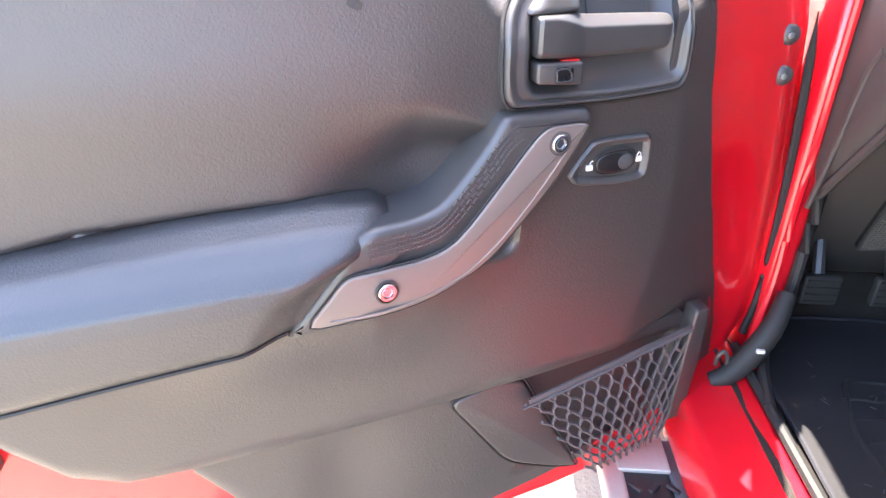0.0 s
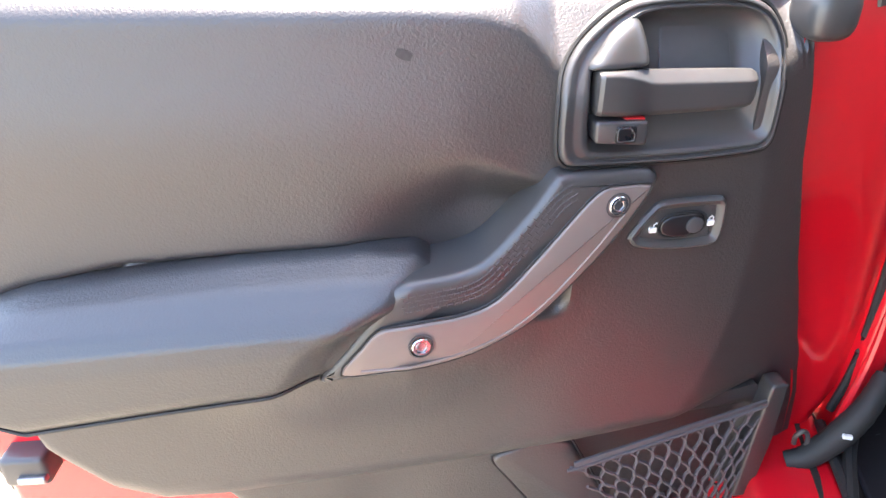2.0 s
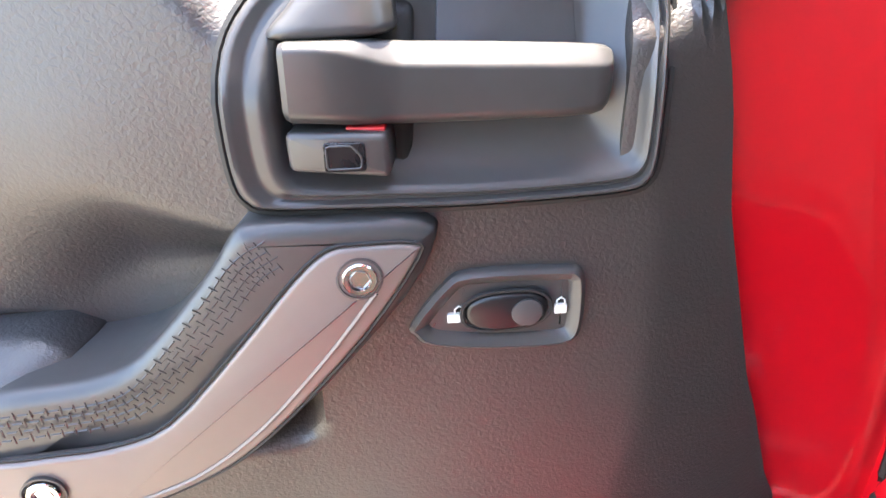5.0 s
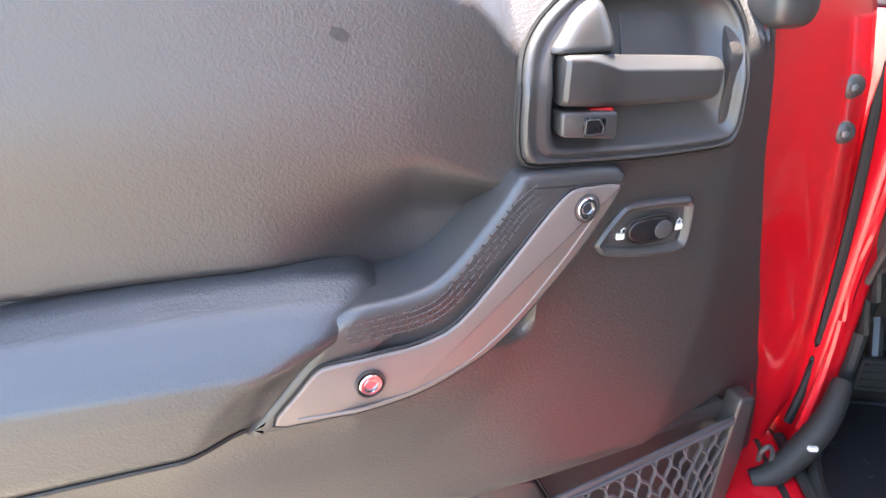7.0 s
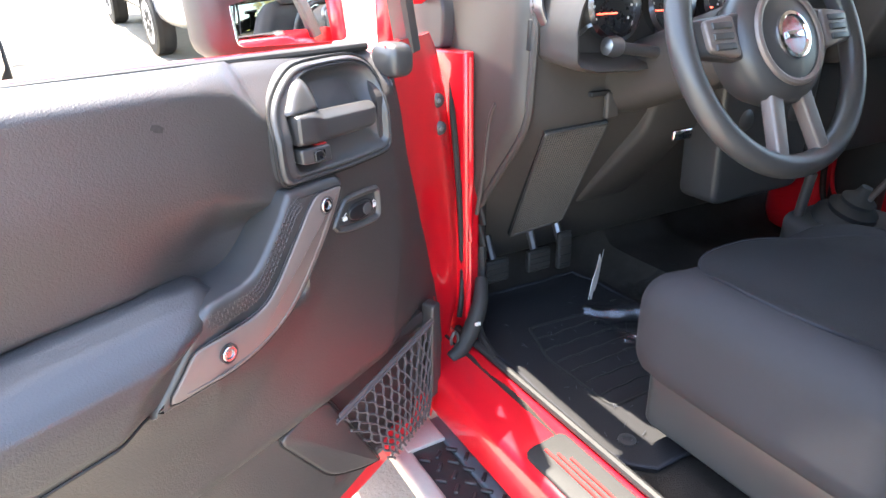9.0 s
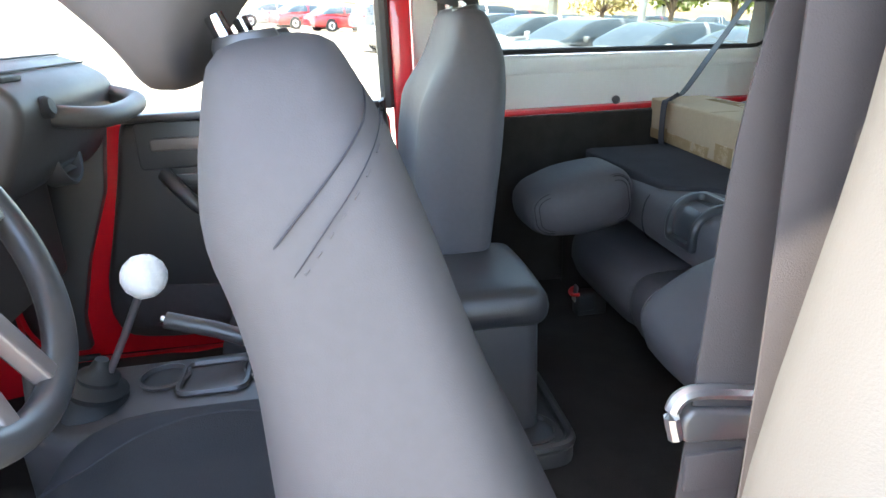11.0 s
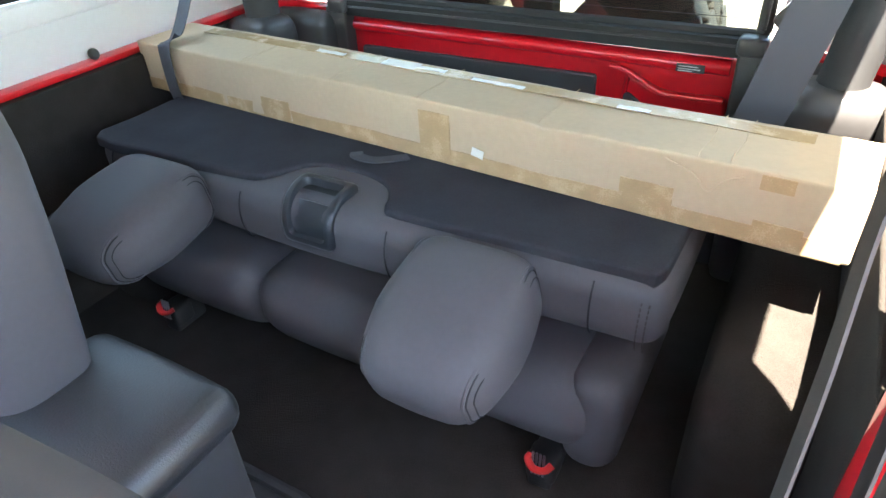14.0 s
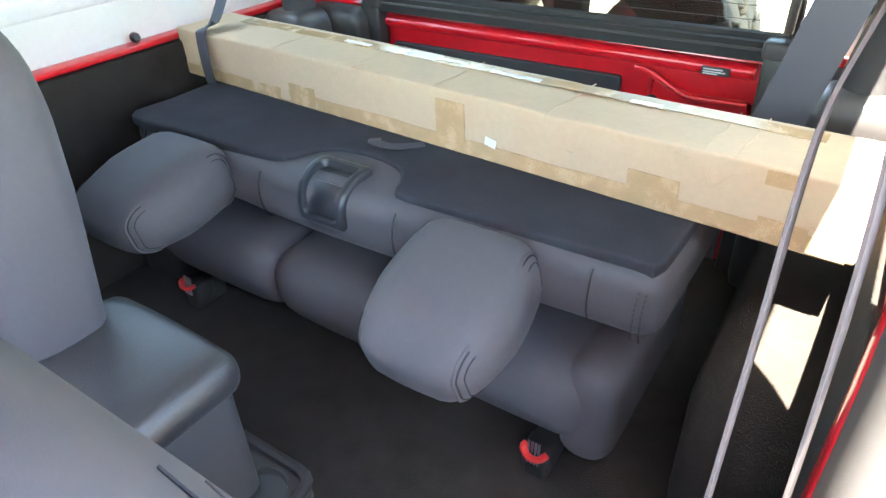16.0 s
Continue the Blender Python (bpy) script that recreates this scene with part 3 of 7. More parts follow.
# ---- doorway, sill and step ----
def doorway():
    for s, nm in ((-1, "sill_left"), (1, "sill_right")):
        sill = part(nm, prism(round_poly([(s * 0.665, 0.50), (s * 0.665, SILL), (s * 0.778, SILL - 0.02), (s * 0.785, 0.50)], 0.015, 4), -0.02, 1.06, "xz", 0.004), RED, label="red painted door sill", kind="structure")
        if s < 0:
            plate = part("scuff_plate", prism(round_poly([(-0.765, 0.12), (-0.685, 0.12), (-0.685, 0.62), (-0.765, 0.62)], 0.018), SILL - 0.018, SILL - 0.002, "xy", 0.003, bend=lambda p: Vector((p.x, p.y, p.z - 0.148 * (-0.665 - p.x) + 0.006))), RUBBER, sill, "black scuff plate with red lines")
            for k in range(3):
                x = -0.735 + 0.010 * k
                ob = part("scuff_line", sweep([(x, 0.16, 0), (x, 0.60 - 0.02 * k, 0)], [(-0.002, 0.0), (0.002, 0.0), (0.002, 0.002), (-0.002, 0.002)], bm=None), REDPLASTIC, plate, "red stripe")
                ob.matrix_basis = Matrix.Translation((0, 0, SILL - 0.148 * (-0.665 - x) + 0.0045))
            part("inner_seal", tube([(-0.668, y, SILL + 0.006) for y in np.linspace(0.0, 1.0, 12)], 0.008, 8), RUBBER, sill, "black rubber door seal")
        # hinge pillar and B-pillar
        pil = part("pillar_front_left" if s < 0 else "pillar_front_right", prism(spline([(s * 0.598, 1.03), (s * 0.612, 1.006), (s * 0.640, 1.000), (s * 0.652, 1.02), (s * 0.665, 1.06), (s * 0.675, 1.16), (s * 0.62, 1.18), (s * 0.59, 1.10)], 4, closed=True), 0.55, 1.20, "xy", 0.004), RED, label="red painted front door pillar", kind="structure")
        part("pillar_seal", tube(spline([(s * 0.602, 1.010, 1.20), (s * 0.602, 1.004, 0.95), (s * 0.606, 1.000, 0.72), (s * 0.64, 0.96, 0.64), (s * 0.668, 0.85, 0.622)], 5), 0.009, 8), RUBBER, pil, "black rubber door seal")
        part("pillar_ridge", tube(spline([(s * 0.632, 0.999, 1.19), (s * 0.634, 0.998, 0.95), (s * 0.638, 0.996, 0.75), (s * 0.66, 0.97, 0.66)], 5), 0.006, 8), RED, pil)
        part("screen_bracket", prism(round_poly([(1.08, 1.20), (1.20, 1.20), (1.22, 1.36), (1.12, 1.40), (1.07, 1.27)], 0.015), s * 0.650, s * 0.590, "yz", 0.006), PLASTIC, pil, "dark windscreen bracket")
        part("bracket_bolt", lathe([(0, 0.010), (0.007, 0.009), (0.011, 0.004), (0.012, 0)], (s * 0.607, 1.13, 1.225), (-s * 0.2, -1, 0), 14), STEEL, pil, "steel bolt")
        py = 0.0 if s > 0 else -0.215
        part("b_pillar_left" if s < 0 else "b_pillar_right", prism(round_poly([(s * 0.692, py - 0.025), (s * 0.735, py - 0.025), (s * 0.735, py + 0.030), (s * 0.692, py + 0.030)], 0.010), 0.60, 1.76, "xy", 0.004), RED, label="red painted rear door post", kind="structure")
        # front points set outward, out of view, to keep sun off the footwell
        part("header_left" if s < 0 else "header_right", sweep([(s * 0.700, 0.0, 1.74), (s * 0.700, 0.40, 1.738), (s * 0.732, 0.66, 1.73), (s * 0.735, 0.78, 1.715), (s * 0.722, 0.87, 1.63), (s * 0.665, 1.16, 1.30)], ring(0.030, 10)), RED, label="red painted door frame and windscreen post", kind="structure")
    return None


doorway()


def running_board():
    b = thing("running_board", "black tread plate side step with pale metal edge", "side step", at=(-0.83, 0.45, 0.43))
    part("board", prism(round_poly([(-0.86, 0.42), (-0.775, 0.42), (-0.775, 0.45), (-0.86, 0.45)], 0.012), -0.2, 0.95, "xz", 0.004), TREAD, b)
    part("inner_strip", prism(round_poly([(-0.776, 0.415), (-0.70, 0.415), (-0.70, 0.452), (-0.776, 0.452)], 0.008), -0.2, 0.95, "xz", 0.004), CONCRETEISH, b, "grey painted inner strip")
    part("edge_strip", prism(round_poly([(-0.885, 0.415), (-0.850, 0.415), (-0.850, 0.457), (-0.885, 0.453)], 0.010), -0.2, 0.95, "xz", 0.004), ALU, b, "pale metal edge")
    part("end_plate", prism(round_poly([(-0.860, 0.450), (-0.775, 0.450), (-0.775, 0.459), (-0.860, 0.459)], 0.002), 0.872, 0.948, "xz", 0.002), ALU, b, "bright metal end plate")
    me = None
    k = 0
    for i in range(32):
        for j in range(3):
            y, x = -0.15 + i * 0.033, -0.838 + j * 0.03 + 0.015 * (i % 2)
            if y > 0.86:
                continue
            ang = 45 if (i + j) % 2 else -45
            if me is None:
                src = part("tread_stud", rbox((0, 0, 0.003), (0.024, 0.009, 0.006), 0.003, inner=1, k=2), TREAD, b, "raised tread stud", m=CAR @ Matrix.Translation((-0.83, 0.45, 0.43)))
                me = src.data
                src.matrix_basis = pose(x + 0.83, y - 0.45, 0.02, 0, 0, ang)
            else:
                ob = new("tread_stud", me)
                ob.parent = b
                ob.matrix_basis = pose(x + 0.83, y - 0.45, 0.02, 0, 0, ang)
    return b


running_board()


def front_wing(s, name):
    """The wheel arch and wing in front of the door, unseen; added for shade and red reflection."""
    w = part(name, rbox((s * 0.78, 1.72, 0.86), (0.34, 1.05, 0.30), 0.06, inner=4, puff=0.01), RED, label="plain red front wing, out of view", kind="structure")
    tyre = part("front_tyre", lathe([(0.20, -0.12), (0.36, -0.13), (0.40, -0.09), (0.405, 0.0), (0.40, 0.09), (0.36, 0.13), (0.20, 0.12)], (s * 0.80, 1.75, 0.40), (s, 0, 0), 40), TYRE, w, "black front tyre")
    part("front_rim", lathe([(0.205, 0.09), (0.19, 0.11), (0.06, 0.07), (0, 0.08)], (s * 0.80, 1.75, 0.40), (s, 0, 0), 28), STEEL, tyre, "steel rim")


front_wing(-1, "wing_left")
front_wing(1, "wing_right")
# unseen flares and tyres, added as a dark reflection for the door trim
for s, nm in ((-1, "rear_flare_left"), (1, "rear_flare_right")):
    fl = part(nm, sweep(spline([(s * 0.84, -0.20, 0.52), (s * 0.84, -0.30, 0.82), (s * 0.84, -0.48, 0.90), (s * 0.84, -0.92, 0.90), (s * 0.84, -1.10, 0.82), (s * 0.84, -1.17, 0.56)], 5), ring(0.085, 12, 0.022, 0.7), up=(0, -0.3, 1)), PLASTIC, label="black rear wheel arch, out of view", kind="structure")
    ty = part("rear_tyre", lathe([(0.20, -0.12), (0.36, -0.13), (0.40, -0.09), (0.405, 0.0), (0.40, 0.09), (0.36, 0.13), (0.20, 0.12)], (s * 0.80, -0.70, 0.40), (s, 0, 0), 40), TYRE, fl, "black rear tyre")
    part("rear_rim", lathe([(0.205, 0.09), (0.19, 0.11), (0.06, 0.07), (0, 0.08)], (s * 0.80, -0.70, 0.40), (s, 0, 0), 28), STEEL, ty, "steel rim")
# unseen bumper, added to darken that reflection further
part("rear_bumper", rbox((0, -1.29, 0.56), (1.56, 0.16, 0.17), 0.04, inner=3), PLASTIC, label="black rear bumper, out of view", kind="structure")
# plain bonnet, added with the wings for the same shade and red reflection
part("bonnet", rbox((0, 1.82, 0.93), (1.22, 1.05, 0.42), 0.08, inner=4, puff=0.02), RED, label="red painted car bonnet", kind="structure")


# ---- the open driver's door, made in its own axes: x along it to the hinge, y into it ----
DOOR = CAR @ Matrix.Translation((-1.2751, 0.6728, -0.0168)) @ pose(0, 0, 0, 0, 0, 18.12)


def relief(x):
    """How far the trim lies back, along the door."""
    return 0.165 * (math.sqrt((x - 0.23) ** 2 + 0.004) + (x - 0.23)) / 2


def bent(p):
    return Vector((p.x, p.y + relief(p.x), p.z))


def driver_door():
    d = thing("car_door", "open red car door with grained black trim panel", "car door", at=(0.64, 0.14, 0.45), m=DOOR)

    def P(name, bm, material, parent=d, label="", **k):
        return part(name, bm, material, parent, label, m=DOOR, **k)

    left = ([-0.394, -0.390, -0.376, -0.368, -0.347, -0.288, -0.233, -0.16, 0.0, 0.22, 0.40, 0.526, 0.545, 0.575, 0.61, 0.637],
            [1.04, 1.00, 0.93, 0.85, 0.765, 0.704, 0.682, 0.684, 0.703, 0.731, 0.742, 0.755, 0.72, 0.66, 0.60, 0.555])
    high = ([-0.394, -0.375, -0.345, -0.325, 0.40, 0.440, 0.455, 0.471, 0.486, 0.511, 0.530, 0.545, 0.578, 0.597, 0.625, 0.637],
            [1.12, 1.18, 1.238, 1.258, 1.256, 1.252, 1.205, 1.155, 1.078, 0.9985, 0.938, 0.905, 0.82, 0.785, 0.70, 0.62])

    lit = ([-0.39, 0.062, 0.123, 0.160, 0.180, 0.194, 0.43, 0.46], [1.237, 1.240, 1.2375, 1.229, 1.212, 1.194, 1.190, 1.215])
    low_edge = ([-0.03, 0.05, 0.10, 0.131, 0.161, 0.186, 0.234, 0.286, 0.303], [0.893, 0.900, 0.905, 0.912, 0.925, 0.941, 0.986, 1.047, 1.083])
    fold = ([-0.374, -0.350, -0.307, -0.213, -0.098, 0.007, 0.038, 0.054, 0.079], [0.954, 0.967, 0.9825, 1.003, 1.011, 1.0165, 1.017, 1.012, 0.994])

    def depth(x, z):
        y = relief(x)
        e = z - table(lit[0], lit[1], x) + 0.004      # the top leans back into the sun
        y += 0.95 * (math.sqrt(e * e + 0.00002) + e) / 2
        if z > 1.236:
            t = min(1, (z - 1.236) / 0.024)
            y += 0.020 * (1 - math.sqrt(max(0, 1 - t * t)))
        e = min(x - 0.212, 0.408 - x, z - 1.113, 1.236 - z, 0.7 * (x - 0.212 + 1.236 - z - 0.055))      # opening behind the handle surround
        if e > 0:
            y += 0.055 * smooth01(e / 0.012)
        if x < -0.33:
            y += 0.022 * ((-0.33 - x) / 0.064) ** 2
        lo = table(left[0], left[1], x)
        if z < lo + 0.03:
            y += 0.010 * ((lo + 0.03 - z) / 0.03) ** 2
        # hollow behind the grab handle, with a firm upper edge that fades away from the handle
        e = (1.118 - z) - 0.42 * max(0, x - 0.118)
        y += 0.034 * smooth01(e / (0.035 + 0.5 * max(0, 0.19 - x))) * smooth01((x + 0.02) / 0.15) * smooth01((0.23 - x) / 0.02) * smooth01((z - 0.93) / 0.03)
        # fold where the padded trim meets the armrest
        if -0.355 < x < 0.085:
            y += 0.010 * math.exp(-((z - table(fold[0], fold[1], x)) / 0.0045) ** 2)
        # the trim swells to meet the lower edge of the grab handle
        under = table(low_edge[0], low_edge[1], x) - z
        y -= max(0, relief(x) + 0.036 - 0.20 * max(0, x - 0.06)) * smooth01((x + 0.22) / 0.2) * smooth01((0.33 - x) / 0.06) * (math.exp(-(under / 0.075) ** 2) if under > 0 else smooth01(1 + under / 0.03))
        y -= 0.006 * math.exp(-((z - 1.13) / 0.06) ** 2) * smooth01((0.2 - x) / 0.1)
        xc = table([0.75, 0.80, 0.84, 0.918, 1.013, 1.084, 1.15], [0.40, 0.415, 0.426, 0.441, 0.4394, 0.4335, 0.430], z)
        e = x - xc
        y += 0.26 * (math.sqrt(e * e + 0.00003) + e) / 2
        return y


    def main(u, v):
        x = -0.394 + 1.031 * u
        lo, hi = table(left[0], left[1], x), table(high[0], high[1], x)
        w = 1 - (1 - v) ** 1.0
        z = lo + (hi - lo) * w
        return (x, depth(x, z), z)

    trim = P("trim_panel", slab(170, 150, main, (0, 0.025, 0)), TRIM, label="grained black door trim panel")
    P("smudge", slab(8, 8, lambda u, v: (lambda a, r: (0.060 + r * math.cos(a), depth(0.060 + r * math.cos(a), 1.204 + r * math.sin(a)) - 0.0005, 1.204 + r * math.sin(a)))(2 * math.pi * u, v * 0.0062 * (1 + 0.35 * math.sin(2.3 + 6.283 * 2 * u))), (0, 0.0004, 0)), SCUFF, trim, "small dark scuff")

    # lower map pocket panel, set back behind the upper one
    low = ([-0.17, -0.126, -0.05, 0.126, 0.35, 0.488, 0.53, 0.556], [0.66, 0.60, 0.475, 0.470, 0.512, 0.530, 0.56, 0.62])

    def lower(u, v):
        x = -0.165 + 0.715 * u
        lo, hi = table(low[0], low[1], x), table(left[0], left[1], x) + 0.006
        z = lo + (hi - lo) * v
        y = relief(x) + 0.026 + 0.010 * ((1 - v) ** 3) + 0.012 * math.exp(-((x - 0.02) / 0.05) ** 2) * v * (1 - v) * 3
        if 0.262 < x < 0.535 and 0.535 < z < 0.735:
            e = min(x - 0.262, 0.535 - x, z - 0.535, 0.735 - z)
            y += 0.018 * smooth01(e / 0.02)
        return (x, y, z)

    P("map_pocket", slab(80, 30, lower, (0, 0.02, 0)), TRIM, label="black lower map pocket panel")
    P("pocket_flap", prism(round_poly([(0.158, 0.706), (0.225, 0.728), (0.262, 0.722), (0.372, 0.520), (0.330, 0.535), (0.250, 0.575)], [0.02, 0.012, 0.01, 0.01, 0.015, 0.03]), 0.019, 0.045, "xz", 0.005, 3, bend=bent), TRIM, label="black pocket end flap")
    P("flap_gap", tube([bent(Vector((p.x, 0.0235, p.y))) for p in round_poly([(0.156, 0.708), (0.225, 0.731), (0.264, 0.725), (0.376, 0.518), (0.330, 0.532), (0.248, 0.572)], [0.02, 0.012, 0.01, 0.01, 0.015, 0.03])], 0.0016, 5, up=(0, 1, 0), closed=True), RUBBER)
    # black tube paints the shadow line under the overhanging upper panel
    P("panel_gap", tube([Vector((x, relief(x) + 0.018, table(left[0], left[1], x) - 0.001)) for x in np.linspace(-0.20, 0.25, 40)], 0.0026, 5, up=(0, 1, 0)), RUBBER)
    # net with its band and side post
    net = P("storage_net", prism([(0.268, 0.686), (0.530, 0.738), (0.531, 0.752), (0.266, 0.701)], 0.001, 0.006, "xz", 0.002, 2, bend=bent), NETM, label="grey elastic storage net")
    bm = bmesh.new()
    A, B, C, D = Vector((0.262, 0.692)), Vector((0.530, 0.746)), Vector((0.520, 0.540)), Vector((0.392, 0.512))

    def q(u, v):
        p = (A * (1 - u) + B * u) * (1 - v) + (D * (1 - u) + C * u) * v
        y = relief(p.x) + 0.004 + 0.012 * math.sin(math.pi * u) * math.sin(math.pi * v) * -1.0
        return Vector((p.x, y, p.y))

    nu, nv = 11, 9
    for j in range(nv):
        for i in range(nu):
            o = 0.5 * (j % 2)
            u0, u1 = (i + o) / (nu + 0.5), (i + 0.5 + o) / (nu + 0.5)
            v0, v1, v2 = j / nv, (j + 0.62) / nv, (j + 1) / nv
            jit = lambda: 0.006 * random.uniform(-1, 1)
            mid = q(min(1, u1 + jit()), v1)
            # hexagon sides: down, and to the two neighbours
            for a in (q(min(1, u0 + jit()), v0 + 0.30 / nv * (0 if j else 0)), q(min(1, u0 + 1.0 / (nu + 0.5)), v0)):
                tube([a, (a + mid) / 2 + Vector((jit() * 0.3, 0.001, jit() * 0.3)), mid], 0.0024, 5, up=(0, 1, 0), bm=bm)
            tube([mid, q(min(1, u1), v2)], 0.0026, 5, up=(0, 1, 0), bm=bm)
    P("cord", bm, NETM, net, "grey knotted cords", kind="stuff")
    P("net_band", tube([bent(Vector((x, 0.001, 0.690 + (x - 0.262) * 0.2))) for x in np.linspace(0.258, 0.530, 16)], 0.0025, 8), NETM, net, "grey elastic band")
    P("net_edge", prism(round_poly([(0.519, 0.575), (0.548, 0.575), (0.557, 0.68), (0.555, 0.775), (0.530, 0.775), (0.524, 0.70)], 0.006), 0.0, 0.03, "xz", 0.004, 3, bend=bent), TRIM, d, "black edge that holds the net")
    P("pocket_hole", prism(round_poly([(0.400, 0.515), (0.440, 0.522), (0.455, 0.555), (0.420, 0.552), (0.395, 0.535)], 0.008), 0.030, 0.036, "xz", 0.001, 1, bend=bent), RED, d, "red door skin behind the net")

    # armrest
    def rest(u, v):
        """u along it, v round it from the back over the top to the underside."""
        ztop = table([0, 0.15, 0.55, 0.80, 0.90, 0.96, 1], [0.966, 0.990, 1.013, 1.021, 1.018, 1.005, 0.985], u)
        zlip = table([0, 0.3, 0.9, 1], [0.955, 0.962, 0.980, 0.968], u)
        zbot = table([0, 0.05, 0.12, 1], [0.886, 0.868, 0.859, 0.897], u)
        out = -0.074 * (1 - 0.35 * smooth01((u - 0.85) / 0.15)) * smooth01(0.35 + u / 0.07)
        prof = [(0.012, ztop + 0.002), (-0.012, ztop), (out * 0.55, ztop - (ztop - zlip) * 0.35), (out * 0.88, zlip + 0.004), (out * 1.0, zlip - 0.010),
                (out * 1.03, zlip - 0.030), (out * 1.02, (zlip + zbot) / 2), (out * 1.0, zbot + 0.016), (out * 0.90, zbot + 0.004), (out * 0.6, zbot - 0.001), (0.012, zbot - 0.004)]
        i = min(int(v * 10), 9)
        t = v * 10 - i
        t2 = t
        y, z = (prof[i][0] * (1 - t2) + prof[i + 1][0] * t2, prof[i][1] * (1 - t2) + prof[i + 1][1] * t2)
        xr = -0.036 + (z - 0.886) * 0.74 + 0.052 * smooth01((z - 0.945) / 0.05)
        xl = -0.366 + 0.02 * smooth01((0.90 - z) / 0.03)
        return (xl + (xr - xl) * u, y, z)

    arm = P("armrest", slab(40, 40, rest, (0, 0.02, 0)), VINYL, label="padded black armrest", smooth=60)

    # two dark tubes paint the shadow line along the armrest's lower edge
    P("armrest_gap", tube([(x, -0.002, table([-0.366, -0.35, -0.32, -0.03], [0.886, 0.864, 0.854, 0.890], x)) for x in np.linspace(-0.362, -0.032, 24)], 0.0032, 6), RUBBER, arm)
    P("armrest_welt", tube([Vector(rest(u, 0.80)) + Vector((0, -0.0005, -0.0015)) for u in np.linspace(0.03, 0.985, 40)], 0.0022, 6), RUBBER, arm, "dark line for the shadow gap under the padding")
    # grab handle
    hand = spline([(-0.031, 0.895), (0.0, 0.938), (0.021, 0.966), (0.041, 0.994), (0.058, 1.005), (0.08, 1.007), (0.105, 1.009), (0.129, 1.017), (0.152, 1.038), (0.181, 1.073), (0.195, 1.094), (0.206, 1.0995),
                   (0.242, 1.0995), (0.285, 1.098), (0.299, 1.093), (0.303, 1.083), (0.286, 1.047), (0.234, 0.986), (0.186, 0.941), (0.161, 0.925), (0.131, 0.912), (0.10, 0.9055), (0.05, 0.901), (0.0, 0.896)], 3, closed=True)

    def hbend(p):
        return Vector((p.x, p.y + 0.20 * max(0, p.x - 0.06), p.z))

    grab = P("grab_handle", prism(hand, -0.052, 0.045, "xz", 0.011, 6, both=False, bend=hbend), SMOOTH, label="black moulded grab handle")
    plate = spline([(-0.007, 0.907), (0.014, 0.938), (0.029, 0.956), (0.045, 0.9605), (0.077, 0.9625), (0.114, 0.9645), (0.148, 0.9775), (0.19, 1.0225), (0.226, 1.0655), (0.2455, 1.0825), (0.265, 1.0845),
                    (0.290, 1.0835), (0.2925, 1.075), (0.261, 1.027), (0.215, 0.975), (0.184, 0.947), (0.16, 0.933), (0.125, 0.919), (0.09, 0.9125), (0.04, 0.9095)], 3, closed=True)
    gp = P("handle_plate", prism(plate, -0.0555, -0.045, "xz", 0.003, 3, bend=hbend), SATIN, grab, "satin silver handle plate")
    P("plate_gap", tube([hbend(Vector((p.x, -0.0525, p.y))) for p in inset(plate, -0.0012)], 0.0012, 5, up=(0, 1, 0), closed=True), RUBBER, grab)
    rim = [(0.012, 0.912), (0.06, 0.9145), (0.10, 0.919), (0.135, 0.928), (0.165, 0.942), (0.20, 0.970), (0.24, 1.0155), (0.270, 1.056)]
    P("plate_ridge", tube([hbend(Vector((x, -0.0552, z))) for x, z in spline(rim, 4)], 0.0016, 6), SATIN, gp)
    for x, z in ((0.0712, 0.9375), (0.2617, 1.066)):
        y = -0.0555 + 0.20 * max(0, x - 0.06)
        tilt = (0.0 if x < 0.06 else 0.196, -0.98, 0)
        sc = P("screw", lathe([(0.0098, -0.004), (0.0098, 0.0012), (0.0090, 0.0022), (0.0066, 0.0022), (0.0062, 0.0004), (0, 0.0004)], (x, y, z), tilt, 24), CHROME, grab, "bright hex socket screw", smooth=30)
        P("socket", lathe([(0.0064, 0.0), (0.0064, 0.0010), (0.0056, 0.0014), (0.0050, -0.0010), (0, -0.0016)], (x, y, z), tilt, 6), STEEL, sc, smooth=0)
        P("screw_cup", lathe([(0.0128, -0.002), (0.0130, 0.0008), (0.0118, 0.0010), (0.0104, -0.003)], (x, y, z), tilt, 24, closed=True), SMOOTH, sc)
    # pressed basket weave on the upper side of the grip
    upper = spline([(0.050, 0.992), (0.085, 0.994), (0.112, 0.996), (0.132, 1.004), (0.155, 1.028), (0.180, 1.058), (0.197, 1.079), (0.214, 1.090)], 8)
    bm = bmesh.new()
    for k in range(1, len(upper) - 1, 1):
        t = (upper[k + 1] - upper[k - 1]).normalized()
        side = Vector((t.y, -t.x))
        for j in range(4):
            c = upper[k] + side * (0.0055 * j - 0.001)
            half = (t if (k + j) % 2 else side) * 0.0026
            a, b = c - half, c + half
            tube([hbend(Vector((v.x, -0.0519, v.y))) for v in (a, (a + b) / 2, b)], 0.00055, 4, up=(0, 1, 0), bm=bm)
    P("grip_texture", bm, SMOOTH, grab, "raised basket weave grip", kind="stuff")

